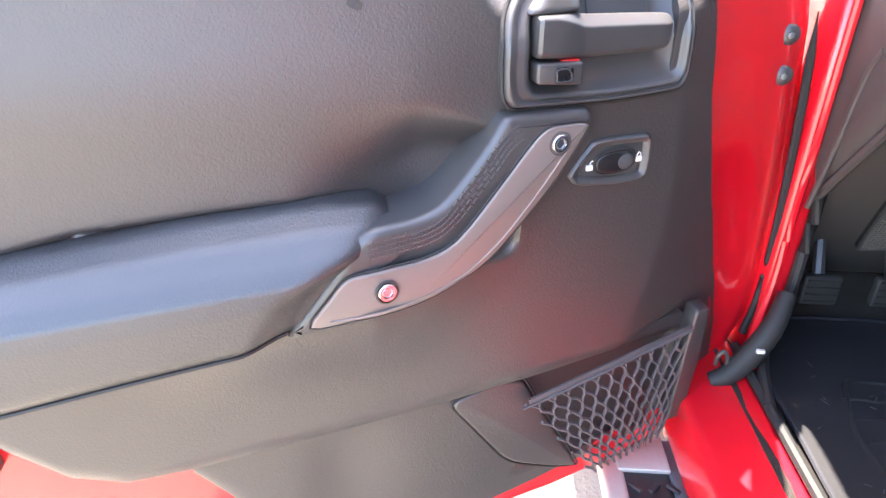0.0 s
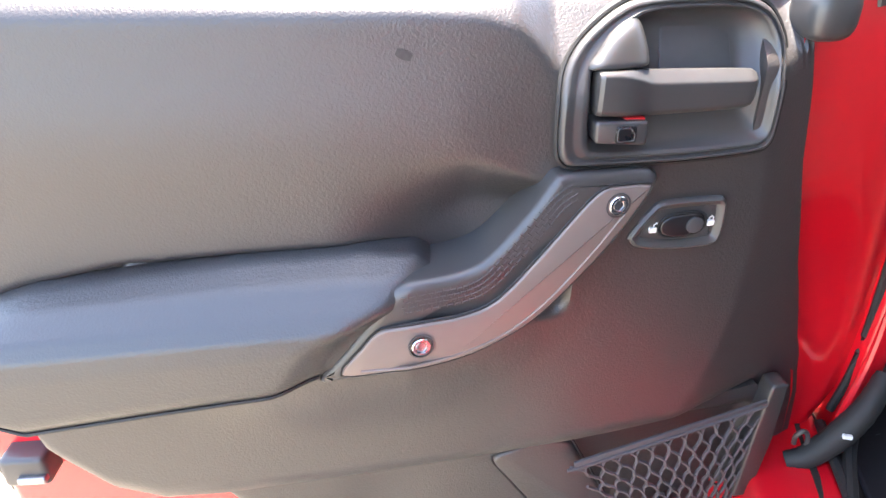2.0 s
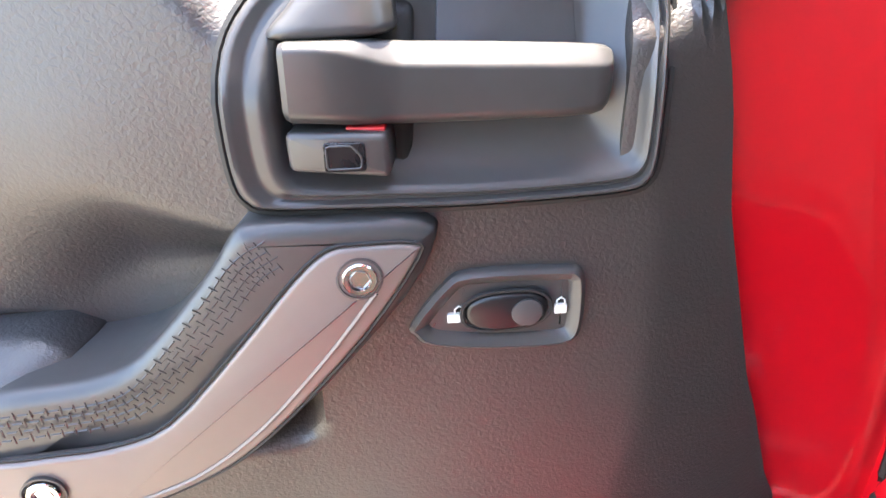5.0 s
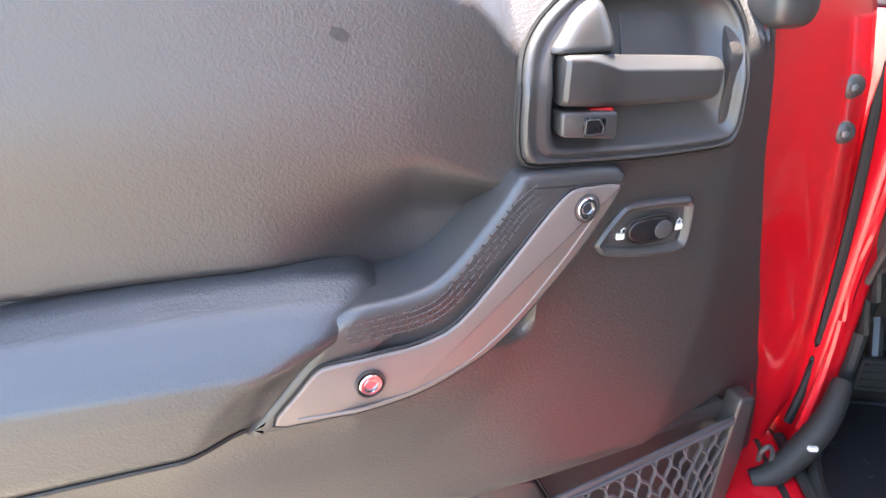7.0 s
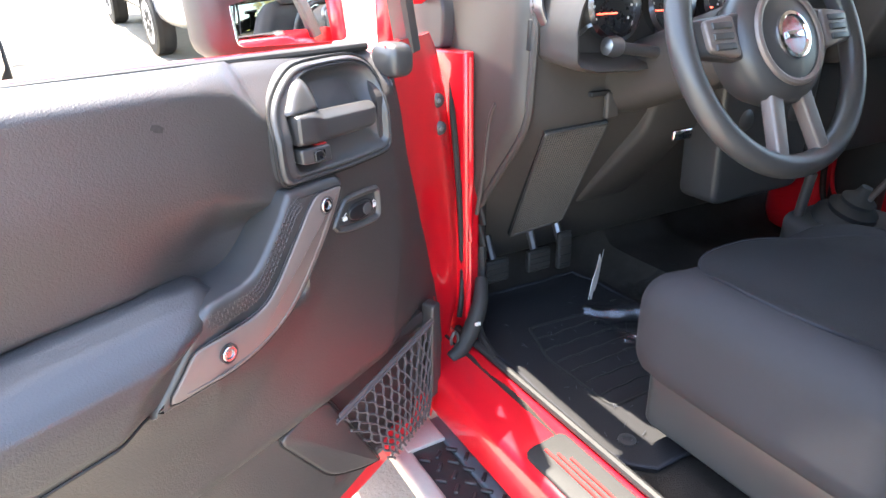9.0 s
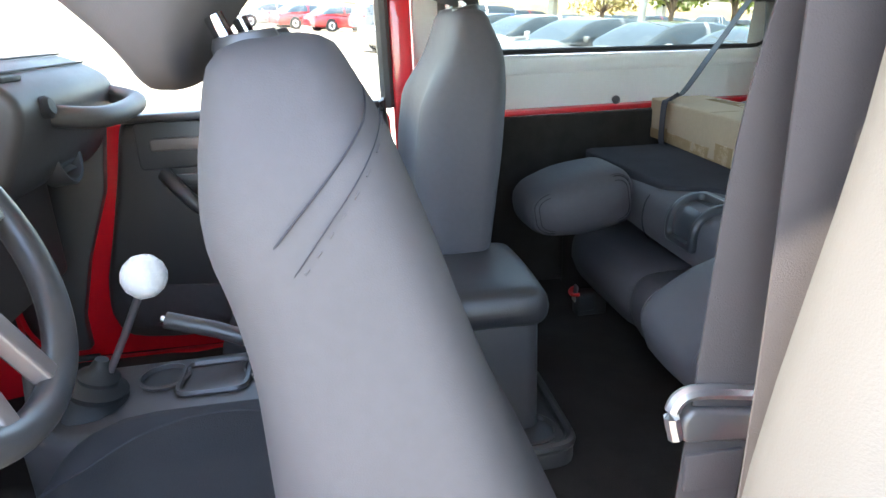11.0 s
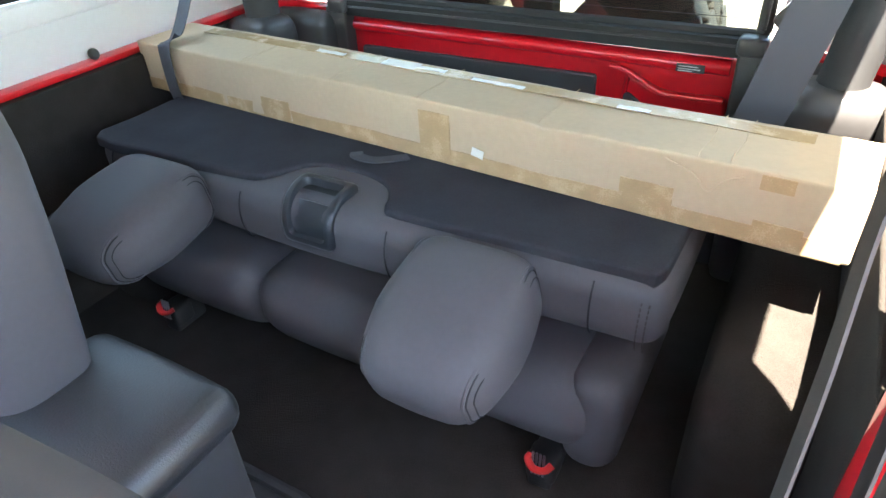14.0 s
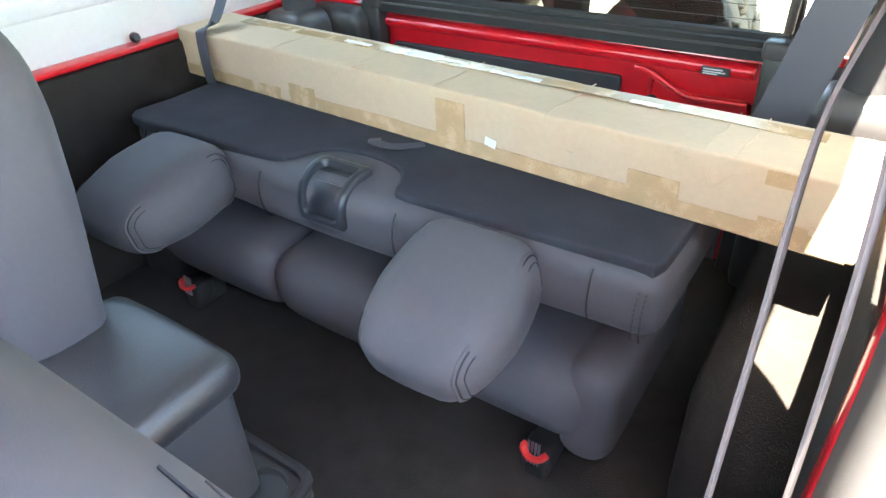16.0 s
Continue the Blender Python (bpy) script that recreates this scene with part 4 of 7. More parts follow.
    # handle bezel with its well
    bz = spline([(0.197, 1.150), (0.199, 1.1206), (0.2043, 1.109), (0.2156, 1.1042), (0.263, 1.102), (0.316, 1.1003), (0.366, 1.101), (0.410, 1.1031), (0.4235, 1.1082), (0.4275, 1.1228), (0.4265, 1.166), (0.4275, 1.1994),
                 (0.4225, 1.218), (0.4107, 1.2347), (0.389, 1.2445), (0.3605, 1.2475), (0.310, 1.2473), (0.276, 1.2452), (0.2547, 1.2395), (0.2302, 1.2248), (0.2098, 1.206), (0.199, 1.184)], 3, closed=True)

    def zb(p):
        return Vector((p.x, p.y + 0.19 * (p.x - 0.2) - 0.016 + 0.45 * max(0, p.z - 1.165), p.z))

    # rim, broad frame on the latch side, then a bowl with a long ramp below and a sloping end wall
    bm = bmesh.new()
    rings = []
    for a, b, c, e, w in ((-0.0015, -0.0015, -0.0015, -0.0015, 0.055), (0, 0, 0, 0, 0.004), (0.0015, 0.0012, 0.0014, 0.0014, 0.0), (0.004, 0.003, 0.003, 0.003, -0.0022), (0.007, 0.0042, 0.0045, 0.0045, -0.0018),
                          (0.011, 0.0052, 0.006, 0.0058, 0.0016), (0.014, 0.006, 0.0075, 0.0068, 0.0016), (0.019, 0.0075, 0.0095, 0.008, -0.0014), (0.024, 0.009, 0.0115, 0.0095, -0.0006), (0.0265, 0.011, 0.0135, 0.011, 0.003),
                          (0.0280, 0.016, 0.017, 0.013, 0.009), (0.0285, 0.026, 0.024, 0.017, 0.0155), (0.029, 0.036, 0.034, 0.022, 0.0215), (0.0295, 0.042, 0.043, 0.027, 0.0245), (0.031, 0.046, 0.050, 0.031, 0.0255)):
        loop = []
        for q in bz:
            u, v = (q.x - 0.197) / 0.2305, (q.y - 1.1005) / 0.147
            loop.append(zb(Vector((0.197 + a + u * (0.2305 - a - b), w, 1.1005 + c + v * (0.147 - c - e)))))
        rings.append(loop)
    skin(bm, rings)
    bez = P("handle_bezel", bm, SMOOTH, label="black inside handle surround", smooth=50)
    P("bezel_gap", tube([zb(Vector((p.x, 0.006, p.y))) for p in inset(bz, -0.002)], 0.0022, 5, up=(0, 1, 0), closed=True), RUBBER, bez)
    loop = spline([(0.2195, 1.1905), (0.228, 1.2035), (0.2405, 1.2185), (0.2535, 1.228), (0.2645, 1.232), (0.2725, 1.229), (0.2775, 1.219), (0.282, 1.2005), (0.279, 1.1915), (0.250, 1.1890)], 4, closed=True)
    bm = bmesh.new()
    rings = []
    for a in (-0.9, 0.0, 0.25, 0.5, 0.75, 1.0, 1.2, 1.4, 1.53):
        k = math.cos(max(a, 0)) ** 0.42
        y = 0.040 if a < 0 else 0.010 - 0.022 * math.sin(a)
        rings.append([zb(Vector((0.253 + (p.x - 0.253) * k, y, 1.199 + (p.y - 1.199) * k))) for p in loop])
    skin(bm, rings)
    P("dome", bm, SMOOTH, bez, "rounded handle cover", smooth=60)
    P("block", prism(round_poly([(0.222, 1.112), (0.290, 1.112), (0.290, 1.205), (0.222, 1.205)], 0.008), 0.014, 0.045, "xz", 0.006, bend=zb), RUBBER, bez)
    def section(x, f, zt, zl, fz, fy):
        """The lever's section: a flat front, a facet along the top and a small one below."""
        return [Vector((x, q.x + 0.19 * (x - 0.2) - 0.020, q.y)) for q in round_poly([(f, zl + 0.005), (f + 0.005, zl), (f + 0.018, zl), (f + 0.018, zt), (f + fy, zt), (f, zt - fz)], 0.0022, 3)]

    bm = bmesh.new()
    skin(bm, [section(*k) for k in ((0.2285, 0.004, 1.1870, 1.1550, 0.003, 0.003), (0.2295, -0.001, 1.1895, 1.1525, 0.003, 0.004), (0.233, -0.004, 1.1905, 1.1515, 0.003, 0.004), (0.248, -0.0055, 1.1905, 1.1510, 0.003, 0.005),
                                     (0.258, -0.005, 1.1905, 1.1500, 0.0045, 0.006), (0.270, -0.002, 1.1900, 1.1488, 0.0075, 0.009), (0.280, 0.001, 1.1885, 1.1480, 0.0095, 0.012), (0.288, 0.002, 1.1878, 1.1477, 0.0100, 0.013),
                                     (0.33, 0.002, 1.1865, 1.1475, 0.0100, 0.013), (0.37, 0.0025, 1.1848, 1.1476, 0.0096, 0.013), (0.386, 0.003, 1.1838, 1.1482, 0.0090, 0.012), (0.392, 0.0045, 1.1828, 1.1495, 0.0080, 0.010),
                                     (0.3955, 0.0075, 1.1808, 1.1525, 0.006, 0.007), (0.3968, 0.011, 1.178, 1.156, 0.004, 0.004))])
    P("lever", bm, SMOOTH, bez, "black door release lever", smooth=28)
    btn = P("lock_button", prism(round_poly([(0.230, 1.128), (0.229, 1.148), (0.280, 1.147), (0.281, 1.124)], 0.004), -0.012, 0.02, "xz", 0.0032, 4, bend=lambda p: zb(Vector((p.x, p.y + 5.0 * min(0, p.x - 0.262) ** 2, p.z)))), SMOOTH, bez, "black door lock slider")
    P("lock_mark", box((0.258, -0.001, 1.1462), (0.278, 0.010, 1.1486), 0.0008), REDPLASTIC, btn, "red lock mark")
    btn.children[0].matrix_basis = Matrix.Translation(Vector((0, -0.006, 0)))
    P("icon_recess", prism(round_poly([(0.2485, 1.1285), (0.2485, 1.1435), (0.2685, 1.1430), (0.2690, 1.1280)], 0.002), -0.0122, -0.010, "xz", 0.0004, 1, bend=zb), DIAL, btn)
    P("button_icon", tube([zb(Vector((x, -0.0125, z))) for x, z in round_poly([(0.250, 1.130), (0.250, 1.142), (0.262, 1.142), (0.267, 1.136), (0.267, 1.130)], 0.002)], 0.0006, 4, up=(0, 1, 0), closed=True), PLASTIC, btn)
    P("recess_pad", prism(round_poly([(0.3015, 1.170), (0.3015, 1.2215), (0.376, 1.2215), (0.381, 1.170)], 0.007), 0.0250, 0.046, "xz", 0.0015, bend=zb), PLASTIC, bez, "flat black recess pad")

    # lock switch
    sw = spline([(0.287, 1.022), (0.2895, 1.0143), (0.299, 1.0065), (0.335, 1.001), (0.371, 1.0), (0.388, 1.0028), (0.3935, 1.015), (0.393, 1.044), (0.389, 1.0530), (0.378, 1.0562), (0.323, 1.0565), (0.307, 1.0490)], 3, closed=True)

    def sb(p):
        return Vector((p.x, p.y + relief(p.x) - 0.004, p.z))

    bm = bmesh.new()
    skin(bm, [[sb(Vector((p.x, w, p.y))) for p in inset(sw, dd)] for dd, w in ((-0.001, 0.008), (0, 0.0), (0.003, -0.003), (0.007, -0.001), (0.010, 0.003), (0.014, 0.003))])
    switch = P("lock_switch", bm, SMOOTH, label="black lock switch with white symbols")
    el = [(0.3450 + 0.0255 * c - 0.0125 * s_ * 0.05, 1.0285 + 0.0255 * c * 0.05 + 0.0125 * s_) for c, s_ in ring(1, 28, 1, 0.8)]
    P("rocker", prism(el, -0.004, 0.006, "xz", 0.003, 3, bend=lambda p: sb(Vector((p.x, p.y + 30 * (p.x - 0.3465) ** 2 * 0.15, p.z)))), DIAL, switch, "glossy rocker")
    P("rocker_frame", tube([sb(Vector((x, -0.0002, z))) for x, z in [(0.345 + (x - 0.345) * 1.07, 1.0285 + (z - 1.0285) * 1.10) for x, z in el]], 0.0014, 6, up=(0, 1, 0), closed=True), RUBBER, switch)
    P("rocker_pad", prism([(0.3578 + 0.0098 * c, 1.0285 + 0.0094 * s_) for c, s_ in ring(1, 18)], -0.0052, 0, "xz", 0.001, 2, bend=sb), PLASTIC, switch, "ribbed round pad")
    for x, z, open_ in ((0.3130, 1.0265, True), (0.3790, 1.0285, False)):
        P("lock_symbol", prism(round_poly([(x - 0.004, z - 0.005), (x + 0.004, z - 0.005), (x + 0.004, z + 0.001), (x - 0.004, z + 0.001)], 0.001), 0.0, 0.004, "xz", 0.0003, 1, bend=sb), PAPER, switch, "white padlock symbol")
        o = 0.003 if open_ else 0
        P("shackle", tube([sb(Vector((x + o + a, 0.0015, z + b))) for a, b in ((-0.0025, 0.001), (-0.0025, 0.004), (0, 0.006), (0.0025, 0.004), (0.0025, 0.001 if not open_ else 0.003))], 0.0006, 5, up=(0, 1, 0)), PAPER, switch)
    # red shell
    shell = round_poly([(-0.44, 0.56), (-0.36, 0.44), (-0.20, 0.392), (0.10, 0.388), (0.36, 0.442), (0.52, 0.480), (0.545, 0.62), (0.53, 0.80), (0.47, 1.03), (0.44, 1.24), (-0.35, 1.24), (-0.42, 1.09), (-0.455, 0.80)], [0.06, 0.08, 0.05, 0.05, 0.04, 0.05, 0.03, 0.05, 0.1, 0.03, 0.03, 0.05, 0.06], 5)
    P("door_shell", prism(shell, 0.074, 0.15, "xz", 0.012, 4, bend=lambda p: Vector((p.x + (p.y - 0.04) * (0.9 if p.x > 0.3 else -0.3 if p.x < -0.3 else 0), p.y + relief(p.x) * 0.6, p.z))), RED, label="glossy red door shell")
    outer = [(p.x * 1.08 + 0.0, p.y) for p in inset(shell, -0.012)]
    P("outer_skin", prism(outer, 0.15, 0.175, "xz", 0.008, 3), RED, label="red outer door skin")
    P("edge_seal", tube([Vector((x, 0.125, z)) for x, z in spline([(-0.395, 1.24), (-0.455, 1.05), (-0.492, 0.80), (-0.478, 0.60), (-0.40, 0.45)], 6)], 0.012, 8), RUBBER, label="grey black rubber edge seal")
    lb = P("latch", rbox((-0.408, 0.066, 0.700), (0.055, 0.05, 0.045), 0.008), SMOOTH, d, "black door latch")
    P("latch_jaw", rbox((-0.398, 0.040, 0.693), (0.034, 0.012, 0.010), 0.003), STEEL, lb)

    # hinge face: red metal from the trim edge back to the hinge line
    fz = [0.48, 0.555, 0.62, 0.70, 0.80, 0.92, 1.03, 1.15, 1.225, 1.27]
    fx0 = [0.575, 0.622, 0.636, 0.625, 0.590, 0.538, 0.501, 0.473, 0.452, 0.452]
    fx1 = [0.590, 0.640, 0.675, 0.705, 0.712, 0.705, 0.692, 0.676, 0.655, 0.630]

    def hinge(u, v):
        z = 0.48 + 0.775 * v
        a, b = table(fz, fx0, z) - 0.012, table(fz, fx1, z)
        ya = relief(a) + 0.26 * max(0, a - 0.44) + 0.010
        return (a + (b - a) * u, ya + (0.145 - ya) * u + 0.004 * math.sin(6 * u), z)

    P("hinge_face", slab(14, 48, hinge, (0.01, 0.02, 0)), RED, label="red painted hinge face")
    for z, x in ((1.139, 0.628), (1.087, 0.633)):
        bo = P("hinge_bolt", lathe([(0.0, 0.006), (0.006, 0.0058), (0.011, 0.004), (0.0135, 0.0)], (x, 0.118, z), (-0.42, -0.9, 0), 18), SMOOTH, label="black domed hinge bolt")
        P("bolt_tip", lathe([(0.0, 0.0085), (0.0042, 0.008), (0.005, 0.005)], (x, 0.118, z), (-0.42, -0.9, 0), 6), STEEL, bo)
    seal = spline([(0.672, 0.128, 1.165), (0.680, 0.128, 1.10), (0.689, 0.128, 1.02), (0.700, 0.128, 0.88), (0.704, 0.128, 0.74), (0.690, 0.126, 0.66)], 5)
    P("hinge_seal", tube(seal, 0.0062, 8, scale=[0.15 + 0.85 * smooth01(k / 5) for k in range(len(seal))]), RUBBER, label="black door seal")
    P("top_cap", rbox((0.462, 0.055, 1.232), (0.05, 0.06, 0.052), 0.018), SMOOTH, label="black corner cap")
    # window frame and mirror
    P("window_post_rear", sweep([(-0.352, 0.085, 1.235), (-0.366, 0.075, 1.45), (-0.34, 0.055, 1.70)], ring(0.022, 10, 0.030, 0.6), up=(0, 1, 0)), SMOOTH, label="black window post")
    P("window_post_front", sweep([(0.555, 0.115, 1.235), (0.51, 0.10, 1.40), (0.40, 0.07, 1.70)], ring(0.016, 10, 0.022, 0.6), up=(0, 1, 0)), SMOOTH, label="black window post")
    P("window_header", sweep([(-0.34, 0.055, 1.70), (0.40, 0.07, 1.70)], ring(0.018, 10)), SMOOTH, label="black window header")
    P("belt_seal", tube([(-0.33, 0.066, 1.252), (0.05, 0.066, 1.254), (0.44, 0.090, 1.252)], 0.006, 8), RUBBER)
    P("a_post", rbox((0.590, 0.19, 1.30), (0.05, 0.04, 0.22), 0.012), RED, label="red mirror base")
    mir = P("mirror_housing", rbox((0.430, 0.335, 1.325), (0.27, 0.08, 0.19), 0.03, puff=0.01), SMOOTH, label="black side mirror housing")
    P("mirror_glass", prism(round_poly([(0.335, 1.248), (0.545, 1.244), (0.55, 1.40), (0.335, 1.40)], 0.015), 0.2925, 0.30, "xz", 0.001, 2, bend=lambda p: Vector((p.x, p.y - 0.010 - 0.10 * (p.x - 0.44) + 0.16 * (p.z - 1.325), p.z))), MIRROR, mir, "side mirror glass")
    return d


driver_door()


def check_strap():
    s = thing("door_check_strap", "black sleeved check strap between door and pillar", "strap", at=(-0.70, 0.97, 0.62))
    part("sleeve", tube(spline([(-0.728, 0.926, 0.604), (-0.702, 0.926, 0.618), (-0.672, 0.932, 0.656), (-0.645, 0.945, 0.700), (-0.622, 0.975, 0.740)], 6), 0.018, 12, scale=[0.7 + 0.3 * math.sin(math.pi * k / 24) + 0.04 * (k % 2) for k in range(25)]), RUBBER, s, "crinkled black sleeve")
    part("hook", tube(spline([(-0.722, 0.932, 0.632), (-0.724, 0.928, 0.650), (-0.716, 0.928, 0.660), (-0.708, 0.930, 0.648), (-0.706, 0.930, 0.622)], 5), 0.0035, 8), SMOOTH, s, "black wire hook")
    part("tag", rbox((-0.668, 0.916, 0.672), (0.012, 0.006, 0.006), 0.001), PAPER, s, "white scuff tag")
    return s


check_strap()


# ---- seats ----
def loft_seat(name, label, x0, rows, material, headrest, cushion, base):
    """A front seat. rows: height, front edge, rear edge, half width."""
    s = thing(name, label, "car seat", "front seats", at=(x0, cushion[1], FLOOR - 0.06))
    zs = [r[0] for r in rows]
    bm = bmesh.new()
    rings = []
    fine = np.linspace(zs[0], zs[-1], 40)
    sm = lambda k, z: float(np.interp(z, zs, [r[k] for r in rows]))
    for z in fine:
        f, r, w = (np.mean([sm(k, z + dz) for dz in (-0.02, 0, 0.02)]) for k in (1, 2, 3))
        c, h = (f + r) / 2, (f - r) / 2
        loop = []
        for a, b in ring(1, 44, 1, 0.55):
            # bolsters stand forward of the middle
            fwd = 0.028 * smooth01((abs(a) - 0.35) / 0.4) * (1 if b > 0 else 0) * smooth01((1.36 - z) / 0.1)
            loop.append(Vector((x0 + a * w, c + b * (h - 0.02) + fwd * b, z)))
        rings.append(loop)
    top = rings[-1]
    cen = sum((p for p in top), Vector()) / len(top)
    for k, up in ((0.86, 0.010), (0.6, 0.017), (0.25, 0.020)):
        rings.append([cen + (p - cen) * k + Vector((0, 0, up)) for p in top])
    skin(bm, rings)
    back = part("backrest", bm, material, s, "fabric covered backrest", smooth=70)
    # stitched seams on both flanks
    for sd in (-1,) if x0 < 0 else ():
        for off in (0.0, 0.015, 0.019):
            pts = []
            for t in np.linspace(0, 1, 36):
                z = zs[-1] - 0.022 - off * (1 + 0.6 * t) - t * 0.115
                f, r, w = sm(1, z), sm(2, z), sm(3, z)
                y = r + 0.018 + (f - r - 0.04) * (0.02 + 1.0 * t)
                h = (f - r) / 2 - 0.02
                b = max(-0.98, min(0.98, (y - (f + r) / 2) / h))
                a = (1 - abs(b) ** (2 / 0.55)) ** (0.55 / 2)
                pts.append((x0 + sd * (a * w + 0.0004), y, z))
            if off < 0.016:
                part("seam", tube(pts, 0.0009 if off == 0 else 0.0005, 5, up=(1, 0, 0)), NEODARK, back)
            else:
                for k in range(0, 34, 3):
                    part("stitch", tube(pts[k:k + 2], 0.0006, 5, up=(1, 0, 0)), NEOPRENE, back)
    # headrest on two chrome posts
    hx, hy, hz, hs = headrest

    def head(q):
        if hs[1] < 0.15:
            return Vector((q.x * (1 - 0.5 * max(0, -q.z - 0.02)), q.y + 0.42 * q.z, q.z))
        k = smooth01((0.03 - q.z) / 0.14)      # keel along the underside
        return Vector((q.x * (1 - 0.12 * k), q.y * (1 - 0.80 * k) - 0.010 * k, q.z))
    hr = part("headrest", rbox((x0, hy, hz), hs, 0.055, inner=4, k=4, puff=0.012, f=head), NEOPRENE, s, "padded headrest", smooth=70)
    for sd in (1, -1):
        px = x0 + sd * 0.075
        part("headrest_post", tube([(px, hx, rows[-1][0] - 0.02), (px, hx + (hy - hx) * 0.3, hz - hs[2] * 0.3)], 0.0075, 12), CHROME, hr, "chrome post")
        part("post_collar", lathe([(0.026, -0.004), (0.027, 0.006), (0.024, 0.013), (0.012, 0.014), (0.009, 0.012)], (px, hx, rows[-1][0] + 0.008), (0, 0.15, 1), 20), SMOOTH, s, "black post collar")
    cx, cy, cz, cs = cushion

    def cf(q):
        side = smooth01((abs(q.x) - 0.11) / 0.09)
        q.z += (0.032 * side * (1 if q.z > 0 else 0)) * smooth01((0.24 - q.y) / 0.15) - 0.10 * max(0, q.y - 0.12) ** 1.5 * (1 if q.z > 0 else 0)
        q.x *= 1 - 0.18 * smooth01((q.y - 0.14) / 0.12)
        return q

    cu = part("cushion", rbox((x0, cy, cz), cs, 0.05, inner=8, k=4, f=cf, puff=0.006), NEODARK, s, "black fabric covered seat cushion", smooth=70)
    def panel(u, v):
        a, r = 2 * math.pi * u, v
        ex = abs(math.cos(a)) ** 0.75 * (1 if math.cos(a) > 0 else -1) * 0.185 * r
        ey = 0.035 + abs(math.sin(a)) ** 0.75 * (1 if math.sin(a) > 0 else -1) * 0.185 * r
        ex *= 1 + 0.25 * (0.035 - ey) / 0.185 * (1 if ey > 0.035 else 0.4)
        z = cz + cs[2] / 2 + 0.032 * smooth01((abs(ex) - 0.11) / 0.09) * smooth01((0.24 - ey) / 0.15) - 0.10 * max(0, ey - 0.12) ** 1.5
        return (x0 + ex, cy + ey, z + 0.011 - 0.008 * r ** 6)
    pn = part("centre_panel", slab(56, 16, panel, (0, 0, -0.008)), MAT, cu, "black centre panel", smooth=60)
    part("panel_seam", tube([Vector(panel(k / 48, 1.0)) - Vector((0, 0, 0.001)) for k in range(48)], 0.0028, 6, closed=True), NEODARK, pn, "stitched edge")
    part("seat_base", prism(round_poly([(x0 - 0.20, cy - 0.2), (x0 + 0.20, cy - 0.2), (x0 + 0.20, cy + 0.19), (x0 - 0.20, cy + 0.19)], 0.03), FLOOR - 0.07, cz - cs[2] / 2 + 0.02, "xy", 0.01), SMOOTH, s, "black seat base")
    for sd in (1, -1):
        part("seat_rail", box((x0 + sd * 0.17 - 0.018, cy - 0.25, FLOOR - 0.08), (x0 + sd * 0.17 + 0.018, cy + 0.18, FLOOR - 0.05), 0.006), SMOOTH, s, "dark steel seat rail")
    return s


loft_seat("driver_seat", "grey fabric driver's seat with stitched flanks", -0.365,
          [(0.84, 0.20, -0.075, 0.255), (0.92, 0.235, -0.048, 0.266), (1.03, 0.251, 0.004, 0.264), (1.18, 0.252, 0.058, 0.250), (1.25, 0.264, 0.080, 0.240), (1.31, 0.287, 0.102, 0.233), (1.36, 0.296, 0.120, 0.214), (1.395, 0.282, 0.148, 0.170)],
          NEOPRENE, (0.236, 0.312, 1.497, (0.28, 0.215, 0.225)), (0, 0.375, 0.815, (0.49, 0.44, 0.16)), 0)
loft_seat("passenger_seat", "grey fabric passenger seat set further back", 0.378,
          [(0.80, 0.05, -0.10, 0.222), (0.99, 0.045, -0.128, 0.234), (1.18, 0.040, -0.156, 0.234), (1.30, 0.02, -0.168, 0.224), (1.37, -0.01, -0.166, 0.200), (1.425, -0.03, -0.140, 0.150)],
          SEATFAB, (-0.085, -0.043, 1.560, (0.27, 0.12, 0.20)), (0, 0.21, 0.79, (0.47, 0.46, 0.16)), 0)


